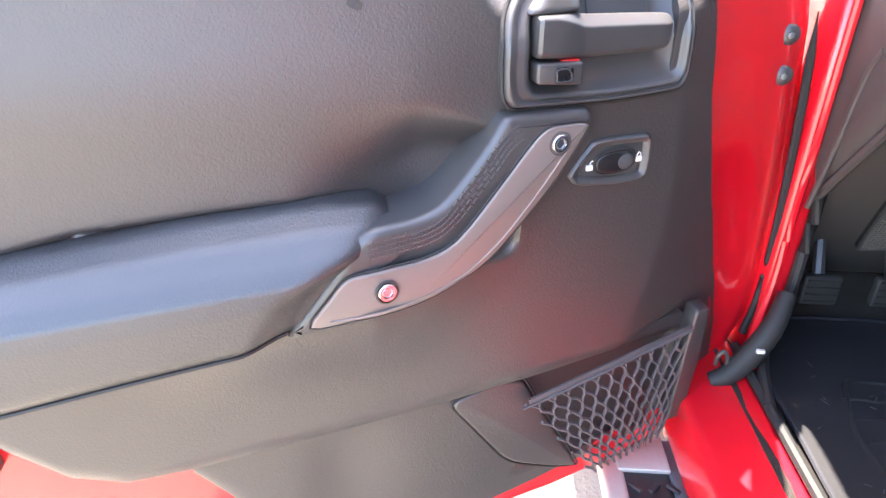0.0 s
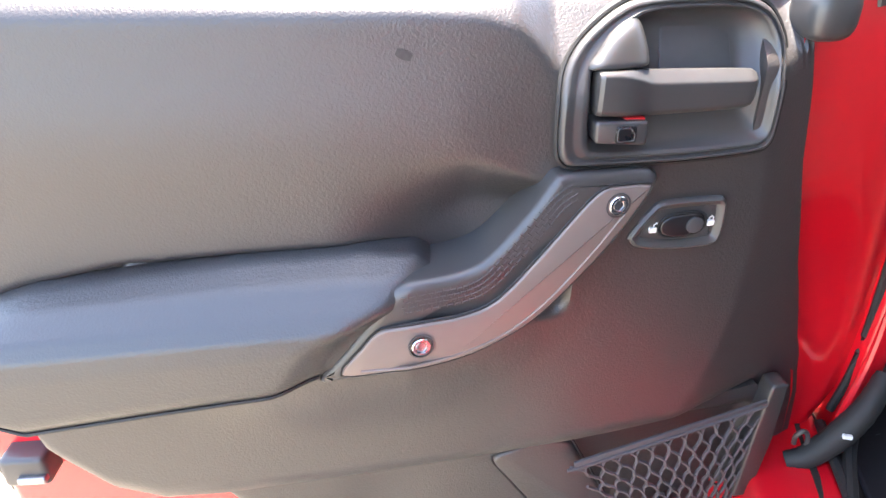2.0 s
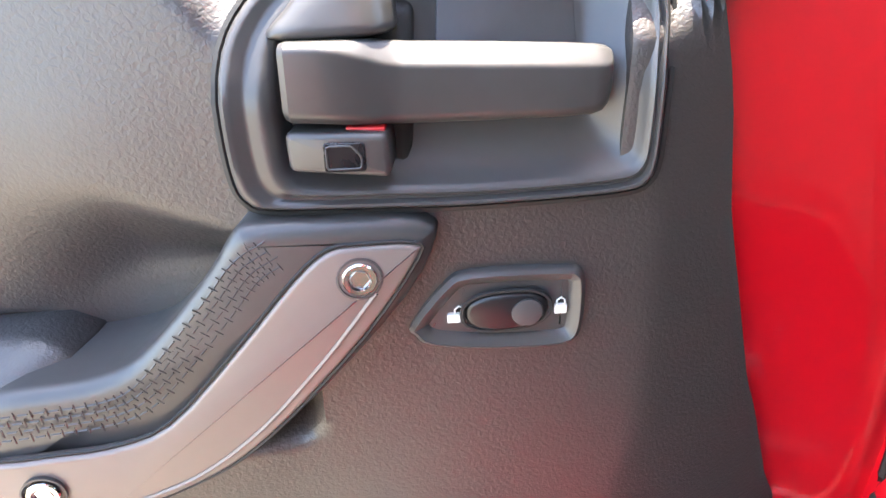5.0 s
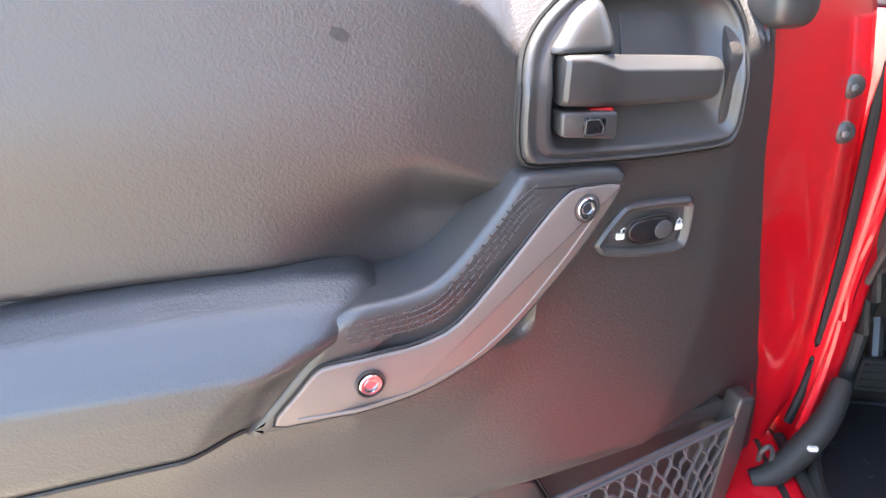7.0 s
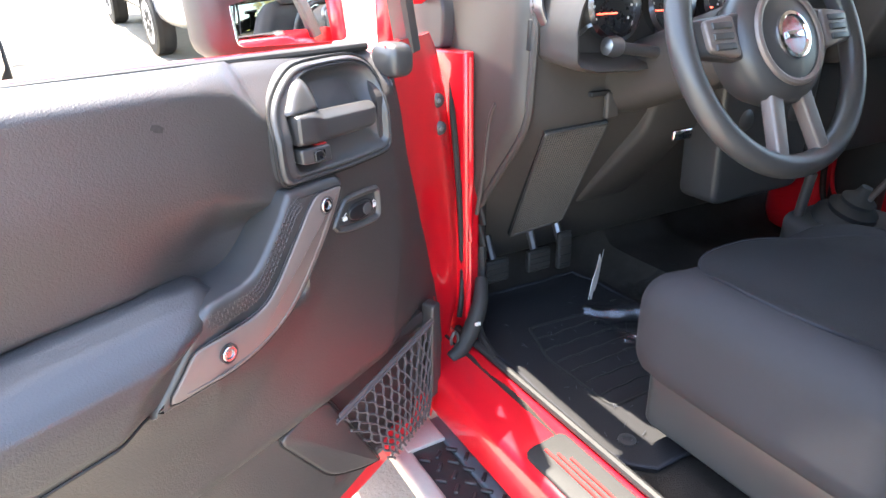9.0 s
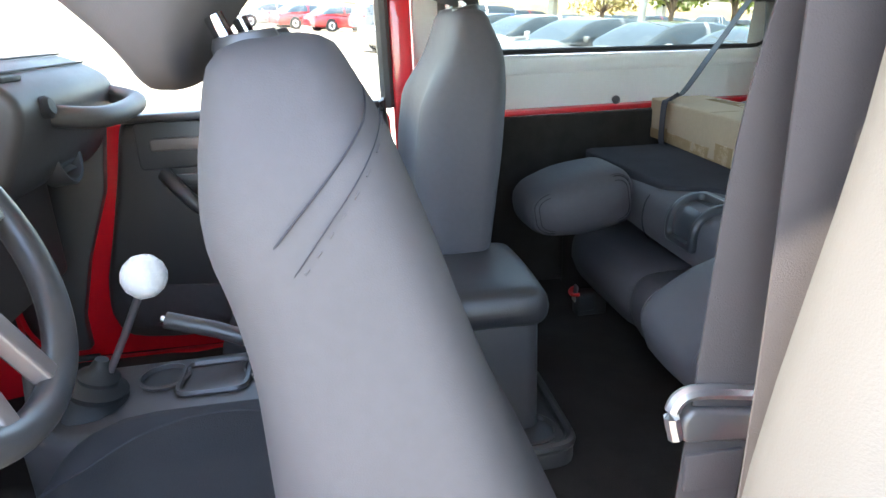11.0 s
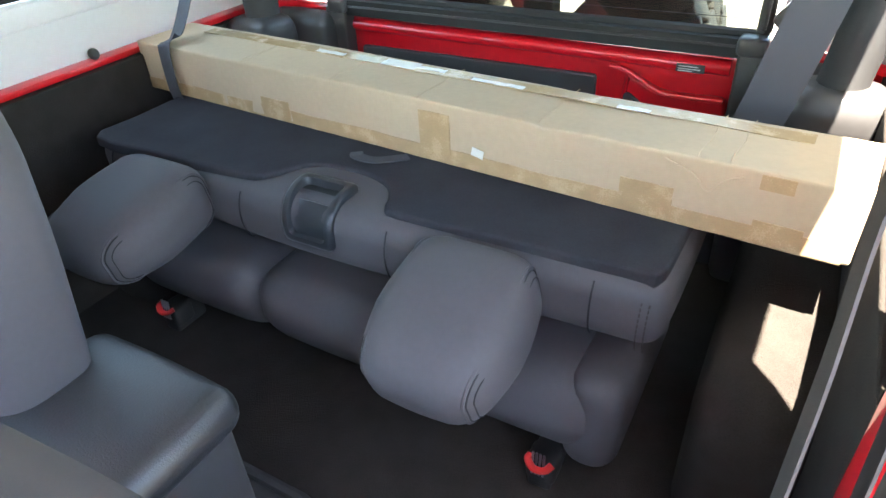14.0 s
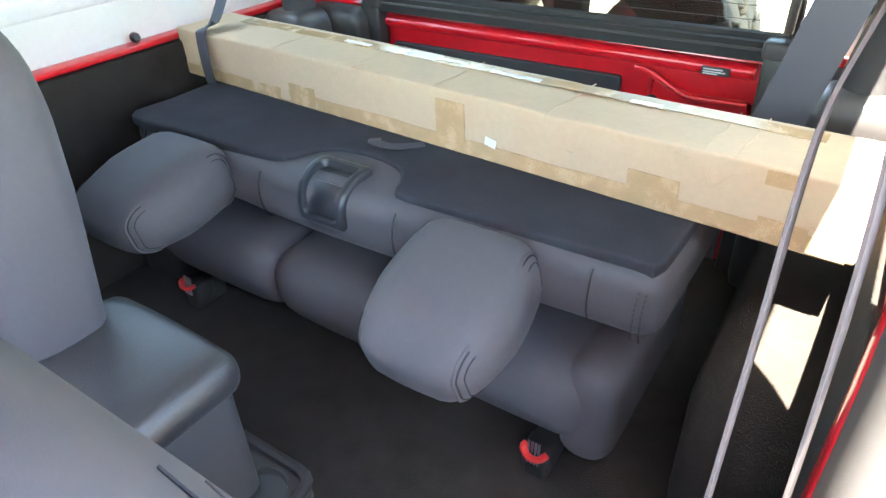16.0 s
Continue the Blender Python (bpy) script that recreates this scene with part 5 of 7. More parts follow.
def rear_seat():
    s = thing("rear_seat", "folded grey cloth rear bench seat", "car seat", at=(0.065, -0.55, FLOOR))

    def bf(q):
        q.y += 0.012 * math.cos(math.pi * q.x / 0.54) * (1 if q.y > 0 else 0)
        q.z -= 0.02 * max(0, abs(q.x) - 0.46) * (1 if q.z > 0 else 0)
        return q

    back = part("backrest", rbox((0.055, -0.625, 1.030), (1.115, 0.37, 0.112), 0.034, inner=10, k=4, f=bf, puff=0.004), SEATFAB, s, "folded grey cloth backrest", smooth=70)
    # felt on its back, with the notch round the latch
    outline = spline([(0.594, -0.450), (0.40, -0.451), (0.25, -0.453), (0.185, -0.458), (0.160, -0.480), (0.134, -0.522), (0.10, -0.540), (0.055, -0.545), (0.005, -0.541), (-0.038, -0.523), (-0.062, -0.490), (-0.072, -0.466), (-0.10, -0.456), (-0.27, -0.462),
                      (-0.45, -0.468), (-0.485, -0.474), (-0.493, -0.55), (-0.494, -0.79), (-0.46, -0.80), (0.1, -0.80), (0.58, -0.80), (0.602, -0.78), (0.602, -0.55)], 3, closed=True)
    part("felt", prism(outline, 1.0965, 1.072, "xy", 0.006, 3), FELT, back, "black felt back panel", smooth=0)
    part("loop_strap", strap(spline([(0.075, -0.60, 1.096), (0.055, -0.575, 1.104), (0.02, -0.580, 1.101), (-0.02, -0.62, 1.097)], 5), 0.022, 0.002, (0, 0, 1)), WEBBLUE, back, "black pull strap")
    # latch
    def lb(u, v, out):
        """v runs up the front face, over the rounded edge and onto the top."""
        v = 0.012 + v
        if v < 0.036:
            return Vector((u, -0.430 + out, 1.005 + v))
        if v < 0.107:
            t = (v - 0.036) / 0.045
            return Vector((u, -0.475 + (0.045 + out) * math.cos(t), 1.041 + (0.045 + out) * math.sin(t)))
        return Vector((u, -0.475 - (v - 0.107), 1.086 + out))
    bm = bmesh.new()
    fine = []
    for out, d in ((0.000, -0.002), (0.010, -0.002), (0.014, 0.0005), (0.0155, 0.006), (0.0145, 0.012), (0.010, 0.014), (-0.002, 0.0145)):
        q = round_poly([(0.100 - d, d), (0.004 + d, d), (0.001 + d, 0.120 - 1.1 * d), (0.108 - d, 0.120 - 1.1 * d)], [0.012, 0.012, 0.008, 0.014], 6)
        loop = []
        for a, b in zip(q, q[1:] + q[:1]):
            n = 12 if abs(b.y - a.y) > 0.03 else 1
            loop += [lb(*(a.lerp(b, k / n)), out) for k in range(n)]
        fine.append(loop)
    skin(bm, fine, caps=False)
    bmesh.ops.recalc_face_normals(bm, faces=bm.faces)
    latch = part("seat_latch", bm, LATCH, back, "black seat release latch", smooth=50)
    part("backing", slab(6, 16, lambda u, v: lb(0.008 + 0.088 * u, 0.003 + 0.112 * v, 0.002), (0, -0.012, -0.012)), RUBBER, latch)
    part("paddle", slab(8, 14, lambda u, v: lb(0.021 + 0.060 * u, 0.015 + 0.052 * v, 0.006 + 0.002 * math.sin(math.pi * u) ** 0.5), (0, -0.006, -0.003)), LATCH, latch, "black release paddle")
    for x in (0.20, -0.095, -0.408, 0.555):
        part("seam", tube([(x, -0.428 + 0.012 * math.cos(math.pi * (x - 0.065) / 0.54) - 0.028 * (1 - math.sin(a)), 1.03 + 0.052 * -math.cos(a)) for a in np.linspace(0.35, 2.6, 24)], 0.0013, 5, up=(1, 0, 0)), NEODARK, back)
    for x in (-0.474, -0.484):
        for k in range(11):
            a0 = 0.75 + 0.16 * k
            part("stitch", tube([(x, -0.4285 - 0.03 * (1 - math.sin(a)), 1.03 - 0.052 * math.cos(a)) for a in (a0, a0 + 0.05, a0 + 0.10)], 0.0011, 5, up=(1, 0, 0)), WEB, back)
    # cushions
    def cf(q):
        q.z += 0.025 * smooth01((abs(q.x) - 0.16) / 0.1) * (1 if q.z > 0 else 0)
        q.y -= 0.40 * max(0, -q.z) * (1 if q.y > 0 else 0)
        return q
    for name, x, w in (("cushion", 0.375, 0.36), ("cushion", 0.035, 0.34), ("cushion", -0.285, 0.32)):
        part(name, rbox((x, -0.600, 0.835), (w, 0.42, 0.17), 0.055, inner=4, k=4, f=cf, puff=0.006), SEATFAB, s, "grey cloth seat cushion", smooth=70)
    part("side_bolster", rbox((-0.430, -0.595, 0.835), (0.09, 0.38, 0.19), 0.04, inner=3, k=4), SEATFAB, s, "grey cloth bolster", smooth=70)
    # headrests, tipped forward and down
    for sx, sy, sz, hh in ((-0.250, -0.348, 1.016, 0.230), (0.366, -0.328, 1.036, 0.235)):
        m = CAR @ Matrix.Translation((sx, sy, sz)) @ pose(0, 0, 0, 71 if sx < 0 else 81, 0, 0)

        R = 0.044

        def hf(q):
            k = 1 - 0.08 * smooth01(q.z / 0.12) - 0.14 * smooth01(-q.z / 0.12)
            return Vector((q.x * k, q.y * (1 - 0.22 * smooth01(-q.z / 0.12)), q.z))
        h = part("headrest", rbox((0, 0, 0), (0.200, 0.126, hh), R, inner=5, k=4, f=hf, puff=0.008), SEATFAB, s, "grey cloth headrest tipped forward", m=m, smooth=70)
        for sd in (1, -1):
            # piping round each side face
            for nx, rad, cloth in ((0.62, 0.0026, SEATFAB), (0.70, 0.0012, NEODARK), (0.84, 0.0010, NEODARK)):
                loop = []
                for k in range(48):
                    a = 2 * math.pi * (k + 0.5) / 48
                    cy, cz = math.copysign(0.063 - R, math.cos(a)), math.copysign(hh / 2 - R, math.sin(a))
                    ny = math.sqrt(1 - nx * nx)
                    q = Vector((0.1 - R + R * nx, cy + R * ny * math.cos(a), cz + R * ny * math.sin(a)))
                    half = (0.1, 0.063, hh / 2)
                    w = [max(0, 1 - (q[i] / half[i]) ** 2) for i in range(3)]
                    q = q + Vector([math.copysign(0.008, q[i]) * w[(i + 1) % 3] * w[(i + 2) % 3] * abs(q[i]) / half[i] for i in range(3)])
                    q.x *= sd
                    loop.append(hf(q))
                part("headrest_seam", tube(loop, rad, 6, up=(1, 0, 0), closed=True), cloth, h, m=m)
            part("headrest_post", tube([(sx + sd * 0.06, -0.40, 1.03), (sx + sd * 0.06, -0.48, 1.03)], 0.006, 8), SMOOTH, s)
    for x in (0.460, -0.372):
        br = part("floor_latch", rbox((x, -0.405, 0.735), (0.05, 0.05, 0.05), 0.012), RUBBER, s, "black floor latch")
        part("release_loop", sweep(spline([(x - 0.019, -0.386, 0.760), (x - 0.011, -0.374, 0.756), (x + 0.006, -0.372, 0.756), (x + 0.018, -0.380, 0.762), (x + 0.016, -0.388, 0.766)], 5), ring(0.0065, 8, 0.004)), REDPLASTIC, br, "red release loop")
        for k in range(4):
            part("spring", tube([(x - 0.008 + k * 0.006, -0.378, 0.735), (x - 0.006 + k * 0.006, -0.386, 0.775)], 0.0022, 6), STEEL, br)
        part("leg", box((x - 0.02, -0.46, FLOOR - 0.002), (x + 0.02, -0.38, 0.76), 0.008), RUBBER, s, "black seat leg")
    return s


rear_seat()


# ---- cardboard box and belts ----
def cardboard_box():
    yaw = math.degrees(math.atan2(-0.10, 1.395))
    m = CAR @ Matrix.Translation((0.012, -0.6315, 1.0985)) @ pose(0, 0, 0, 0, 0, yaw)
    b = thing("cardboard_box", "long brown taped cardboard box lying on the folded seat", "box", at=(0, 0, 0), m=m)
    L, W, H = 1.40, 0.150, 0.104

    def wob(q):
        n = noise.noise((q.x * 3.1, q.y * 5, q.z * 5 + 2))
        return Vector((q.x, q.y + 0.0025 * n, q.z + 0.003 * noise.noise((q.x * 4, 7, q.y * 3)) * (1 if q.z > 0 else 0) - 0.004 * math.exp(-((q.x + 0.28) / 0.03) ** 2) * (1 if q.z > 0 else 0)))
    part("carton", rbox((0, -W / 2, H / 2), (L, W, H), 0.004, inner=40, k=2, f=wob), CARD, b, "brown corrugated carton", m=m, smooth=30)
    # tape along the lower front edge and patches
    part("edge_tape", slab(60, 2, lambda u, v: (-L / 2 + 0.01 + (L - 0.02) * u, 0.0018 + 0.0008 * math.sin(u * 90), 0.002 + v * (0.024 + 0.0012 * math.sin(u * 37))), (0, -0.0012, 0)), TAPE, b, "brown packing tape", m=m)
    part("bottom_edge", tube([(x, -0.001 + 0.001 * noise.noise((x * 30, 0, 0)), 0.0015) for x in np.linspace(-L / 2 + 0.01, L / 2 - 0.01, 80)], 0.0030, 6), TAPE, b, m=m)
    for x, z, w, h in ((-0.085, 0.052, 0.060, 0.070), (0.29, 0.024, 0.075, 0.036), (0.46 - 0.9, 0.030, 0.075, 0.045), (-0.612, 0.020, 0.06, 0.03), (0.61, 0.020, 0.05, 0.03), (0.60 - 1.2, 0.09, 0.04, 0.02)):
        part("tape_patch", slab(8, 6, lambda u, v: (x - w / 2 + w * u, 0.0026 + 0.0006 * noise.noise((u * 9, v * 9, x)), z - h / 2 + h * v), (0, -0.0015, 0)), TAPE, b, "brown tape patch", m=m)
    sticker = part("sticker", rbox((0, 0, 0), (0.022, 0.001, 0.015), 0.0004, inner=1, k=1), PAPER, b, "small white sticker", m=m)
    place(sticker, m, pose(-0.168, 0.0035, 0.034, 0, -12, 0))
    part("top_tape", slab(40, 2, lambda u, v: (-0.62 + 1.22 * u, -0.105 - 0.03 * v + 0.002 * math.sin(u * 40), H + 0.0015), (0, 0, -0.001)), TAPE, b, "brown tape along the lid", m=m)
    for x, y, w in ((-0.03, -0.128, 0.06), (-0.19, -0.118, 0.10), (0.20, -0.122, 0.07), (-0.40, -0.115, 0.05)):
        part("torn_paper", slab(10, 3, lambda u, v: (x + w * u, y + 0.012 * v + 0.003 * noise.noise((u * 6, v, x * 9)), H + 0.0026), (0, 0, -0.001)), PAPER, b, "torn white paper", m=m)
    part("top_label", slab(2, 2, lambda u, v: (0.03 + 0.075 * u, -0.135 + 0.03 * v, H + 0.0028), (0, 0, -0.001)), PAPER, b, "pale paper label", m=m)
    for x in (0.14, -0.05, -0.27, -0.54, -0.50, 0.37):
        part("crease", tube([(x + 0.002 * math.sin(k), -W * k / 10, H + 0.0005) for k in range(11)], 0.0009, 4), CARD, b, m=m)
    part("dent", tube(spline([(-0.46, 0.001, 0.094), (-0.50, 0.0025, 0.080), (-0.52, 0.003, 0.060), (-0.535, 0.002, 0.078), (-0.56, 0.002, 0.092)], 4), 0.0012, 5), CARD, b, m=m)
    return b


cardboard_box()


def seat_belt(name, pts, up, guide, tongue=None, web=WEBBLUE, width=0.047):
    b = thing(name, "dark webbing seat belt hanging from its guide", "seat belt", "seat belts", at=pts[-1])
    part("webbing", strap(spline(pts, 6), width, 0.0016, up), web, b, "woven belt webbing", smooth=60)
    gx, gy, gz = guide
    g = part("belt_guide", rbox((gx, gy, gz), (0.05, 0.075, 0.055), 0.018, puff=0.004), SMOOTH, b, "black belt guide")
    part("guide_slot", rbox((gx, gy, gz - 0.024), (0.058, 0.06, 0.016), 0.006), SMOOTH, g)
    return b


seat_belt("seat_belt", [(0.632, -0.905, 1.462), (0.618, -0.80, 1.33), (0.606, -0.712, 1.222), (0.604, -0.676, 1.213), (0.603, -0.663, 1.196), (0.603, -0.660, 1.12), (0.600, -0.664, 1.085)], (0.2, 0.9, 0.45), (0.640, -0.925, 1.47))
seat_belt("seat_belt", [(-0.600, -0.905, 1.455), (-0.575, -0.895, 1.33), (-0.545, -0.88, 1.20), (-0.520, -0.865, 1.09), (-0.51, -0.86, 0.95)], (-0.1, 1, 0.2), (-0.612, -0.915, 1.475), width=0.075)


def front_belt():
    b = thing("seat_belt", "grey ribbed seat belt with tongue beside the door post", "seat belt", "seat belts", at=(-0.68, -0.03, 0.70))
    part("webbing", strap(spline([(-0.640, -0.107, 1.515), (-0.629, -0.105, 1.45), (-0.630, -0.083, 1.34), (-0.631, -0.071, 1.17), (-0.634, -0.061, 1.05), (-0.640, -0.050, 0.95), (-0.668, -0.036, 0.72)], 6), 0.047, 0.0018, (-1, 0, 0)), WEB, b, "ribbed grey webbing", smooth=15)
    part("webbing", strap(spline([(-0.650, -0.104, 1.515), (-0.662, -0.094, 1.40), (-0.671, -0.088, 1.20), (-0.674, -0.080, 1.0), (-0.676, -0.068, 0.78)], 6), 0.047, 0.0018, (-1, 0.09, 0)), WEB, b, "ribbed grey webbing", smooth=15)
    dr = part("belt_guide", rbox((-0.646, -0.100, 1.530), (0.022, 0.062, 0.045), 0.010), RUBBER, b, "black upper belt guide")
    part("guide_bolt", lathe([(0, 0.008), (0.012, 0.007), (0.015, 0)], (-0.657, -0.10, 1.535), (-1, 0, 0), 16), CHROME, dr)
    tg = part("belt_tongue", prism(round_poly([(-0.099, 1.158), (-0.043, 1.166), (-0.036, 1.156), (-0.039, 1.140), (-0.095, 1.134), (-0.103, 1.145)], 0.006), -0.639, -0.624, "yz", 0.004), SMOOTH, b, "black belt tongue grip")
    part("tongue_plate", tube(spline([(-0.634, -0.097, 1.170), (-0.635, -0.045, 1.178), (-0.635, -0.031, 1.166), (-0.635, -0.035, 1.144)], 4), 0.0055, 8), STEEL, tg, "steel tongue loop")
    part("stitching", rbox((-0.634, -0.066, 1.112), (0.004, 0.043, 0.030), 0.001), WEB, b, "stitched fold")
    return b


front_belt()


# ---- console ----
def console():
    c = thing("centre_console", "black centre console with padded lid and cup holders", "console", at=(0.09, 0.2, FLOOR))
    part("body", rbox((0.083, 0.052, 0.825), (0.255, 0.365, 0.27), 0.025, inner=3), PLASTIC, c, "black console box")
    part("armrest_lid", rbox((0.086, 0.040, 0.968), (0.285, 0.375, 0.070), 0.032, inner=8, k=4, f=lambda q: Vector((q.x, q.y, q.z + 0.006 * math.cos(math.pi * q.x / 0.25)- 0.05 * max(0, -q.y - 0.10) ** 1.4))), VINYL, c, "padded black vinyl lid", smooth=70)
    tray = part("front_tray", prism(round_poly([(-0.10, 0.26), (0.13, 0.26), (0.12, 0.62), (0.06, 0.70), (-0.06, 0.70), (-0.11, 0.62)], 0.03), 0.70, 0.868, "xy", 0.02, 4), PLASTIC, c, "black console tray")
    part("tray_rim", tube([(p.x, p.y, 0.872) for p in round_poly([(-0.02, 0.36), (0.08, 0.36), (0.08, 0.47), (-0.02, 0.47)], 0.02)], 0.006, 6, closed=True), SMOOTH, tray)
    for y in (0.33, 0.50):
        part("cup_holder", lathe([(0.040, 0), (0.043, 0.006), (0.038, 0.008), (0.036, 0.001), (0.034, -0.03), (0, -0.032)], (0.045, y, 0.868), (0, 0, 1), 24), SMOOTH, tray, "round black cup holder")
    rear = part("rear_tray", prism(round_poly([(-0.11, -0.178), (0.16, -0.178), (0.17, -0.0), (-0.12, -0.0)], 0.04), 0.69, 0.735, "xy", 0.012, 4), SMOOTH, c, "black rear cup holder tray")
    for x in (-0.055, 0.06):
        part("cup_holder", lathe([(0.042, 0), (0.046, 0.007), (0.041, 0.009), (0.039, 0.002), (0.037, -0.02), (0, -0.022)], (x, -0.110, 0.738), (0, 0, 1), 24), SMOOTH, rear, "round black cup holder")
    part("tray_lip", tube([(p.x, p.y, 0.738) for p in round_poly([(-0.105, -0.173), (0.155, -0.173), (0.165, -0.005), (-0.115, -0.005)], 0.035)], 0.010, 8, closed=True), SMOOTH, rear)
    hb = part("hand_brake", tube([(0.09, 0.31, 0.88), (0.10, 0.42, 0.925), (0.105, 0.50, 0.95)], 0.015, 10), SMOOTH, c, "black handbrake lever")
    part("button", lathe([(0.007, 0), (0.007, 0.008), (0, 0.009)], (0.105, 0.50, 0.95), (0.05, 0.9, 0.3), 10), CHROME, hb, "chrome button")
    return c


console()


def gear_lever():
    g = thing("gear_lever", "gear lever with white ball knob and black boot", "gear lever", at=(-0.005, 0.60, 0.86))
    part("knob", lathe([(0.0, 0.034), (0.012, 0.032), (0.024, 0.0245), (0.032, 0.012), (0.034, 0.0), (0.032, -0.012), (0.024, -0.0245), (0.011, -0.033), (0.006, -0.036)], (-0.009, 0.484, 1.074), (0, -0.35, 1), 28), WHITEBALL, g, "white ball shift knob")
    part("stick", tube([(-0.008, 0.497, 1.045), (-0.006, 0.53, 0.98), (-0.005, 0.575, 0.90), (-0.005, 0.60, 0.87)], 0.006, 10), STEEL, g, "steel lever")
    part("boot", lathe([(0.065, 0.0), (0.060, 0.014), (0.045, 0.026), (0.047, 0.036), (0.030, 0.048), (0.032, 0.056), (0.016, 0.068), (0.010, 0.085)], (-0.005, 0.60, 0.862), (0, -0.35, 1), 22), RUBBER, g, "black rubber boot")
    part("transfer_lever", tube([(-0.055, 0.665, 0.86), (-0.06, 0.655, 0.93), (-0.062, 0.65, 0.96)], 0.010, 10), SMOOTH, g, "short black lever")
    return g


gear_lever()


# ---- dashboard and wheel ----
def dashboard():
    d = thing("dashboard", "dark plastic car dashboard with round vents and gauges", "dashboard", at=(0, 1.1, 0.8))
    prof = spline([(0.872, 1.330), (0.842, 1.305), (0.838, 1.25), (0.846, 1.16), (0.860, 1.075), (0.95, 0.962), (1.05, 0.838), (1.115, 0.752), (1.16, 0.690), (1.185, 0.672), (1.25, 0.68), (1.30, 0.85), (1.32, 1.15), (1.28, 1.335), (1.10, 1.358), (0.95, 1.352)], 3, closed=True)
    left = part("dash_body", prism(prof, -0.625, 0.60, "yz", 0.035, 6), DASH, d, "dark moulded dash body", smooth=50)
    # end cap with a raised rib and a lip round its edge
    part("end_lip", tube(spline([(-0.600, 0.874, 1.333), (-0.606, 0.842, 1.305), (-0.606, 0.838, 1.25), (-0.606, 0.844, 1.16), (-0.606, 0.860, 1.075), (-0.606, 0.950, 0.960), (-0.606, 1.05, 0.836), (-0.604, 1.115, 0.750)], 6), 0.0075, 8), DASH, left, "rounded lip of the end cap")
    part("end_rib", tube(spline([(-0.624, 0.99, 0.88), (-0.624, 0.965, 0.98), (-0.624, 0.945, 1.08), (-0.624, 0.925, 1.115)], 5), 0.0045, 8), DASH, d)
    # kick grille: slanted plate with woven bars

    def kq(u, v):
        top = Vector((-0.560, 0.862, 1.066)).lerp(Vector((-0.412, 0.860, 1.070)), u)
        bot = Vector((-0.468, 1.098, 0.764)).lerp(Vector((-0.325, 1.084, 0.782)), u)
        return top.lerp(bot, v)

    nrm = (kq(1, 0) - kq(0, 0)).cross(kq(0, 1) - kq(0, 0)).normalized()
    if nrm.y > 0:
        nrm = -nrm
    gr = part("kick_grille", slab(10, 10, lambda u, v: kq(u, v) + nrm * 0.004, nrm * -0.012), RUBBER, d, "black mesh kick panel")
    bm = bmesh.new()
    for k in range(27):
        tube([kq(k / 26, 0) + nrm * 0.005, kq(k / 26, 1) + nrm * 0.005], 0.0011, 4, up=nrm, bm=bm)
    for k in range(48):
        tube([kq(0, k / 47) + nrm * 0.0055, kq(1, k / 47) + nrm * 0.0055], 0.0011, 4, up=nrm, bm=bm)
    part("mesh", bm, WEAVE, gr, "fine square mesh", kind="stuff")
    part("grille_rim", tube([kq(u, v) + nrm * 0.005 for u, v in round_poly([(0, 0), (1, 0), (1, 1), (0, 1)], 0.04)], 0.003, 6, up=nrm, closed=True), SMOOTH, gr)
    part("panel_slot", rbox((-0.452, 0.838, 1.128), (0.055, 0.012, 0.010), 0.003), RUBBER, d, "black slot")
    part("slot_lip", rbox((-0.430, 0.834, 1.105), (0.030, 0.014, 0.050), 0.006), DASH, d)
    # side demister vent
    for k in range(4):
        part("vent_slot", rbox((-0.612 + 0.0105 * k, 0.845 - 0.001 * k, 1.238), (0.005, 0.014, 0.050 - 0.004 * k), 0.002), RUBBER, d, "narrow demister slot")
    # round air vents
    for x, y in ((-0.552, 0.835), (-0.115, 0.83), (0.115, 0.83), (0.43, 0.735)):
        z = 1.288 if x < 0.2 else 1.195
        v = part("air_vent", lathe([(0.060, -0.03), (0.062, 0.010), (0.058, 0.016), (0.052, 0.014), (0.048, 0.004), (0.047, -0.03)], (x, y, z), (0, -1, 0.15), 32), STEEL if x < -0.3 else SMOOTH, d, "round air vent with satin ring")
        for k in range(4):
            vane = part("vane", rbox((0, 0, 0), (0.085 - 0.008 * abs(k - 1.5), 0.030, 0.004), 0.0015, inner=1), SMOOTH, v)
            place(vane, CAR, Matrix.Translation((x, y + 0.002, z - 0.026 + 0.018 * k)) @ pose(0, 0, 0, 25, 0, 0))
        part("vent_back", lathe([(0.047, 0), (0.047, 0.004), (0, 0.004)], (x, y + 0.028, z), (0, -1, 0.15), 24), RUBBER, v)
    # gauge cluster with hood
    hood = spline([(-0.60, 1.24), (-0.585, 1.315), (-0.53, 1.352), (-0.43, 1.365), (-0.30, 1.365), (-0.20, 1.35), (-0.155, 1.31), (-0.15, 1.22), (-0.20, 1.19), (-0.55, 1.19)], 4, closed=True)
    bm = bmesh.new()
    skin(bm, [[(p.x, y, p.y - 0.10 * (0.86 - y)) for p in inset(hood, dd)] for dd, y in ((0.0, 0.90), (0.0, 0.76), (0.006, 0.745), (0.014, 0.750), (0.020, 0.80), (0.022, 0.815))])
    cl = part("gauge_hood", bm, DASH, d, "hooded gauge cluster", smooth=50)
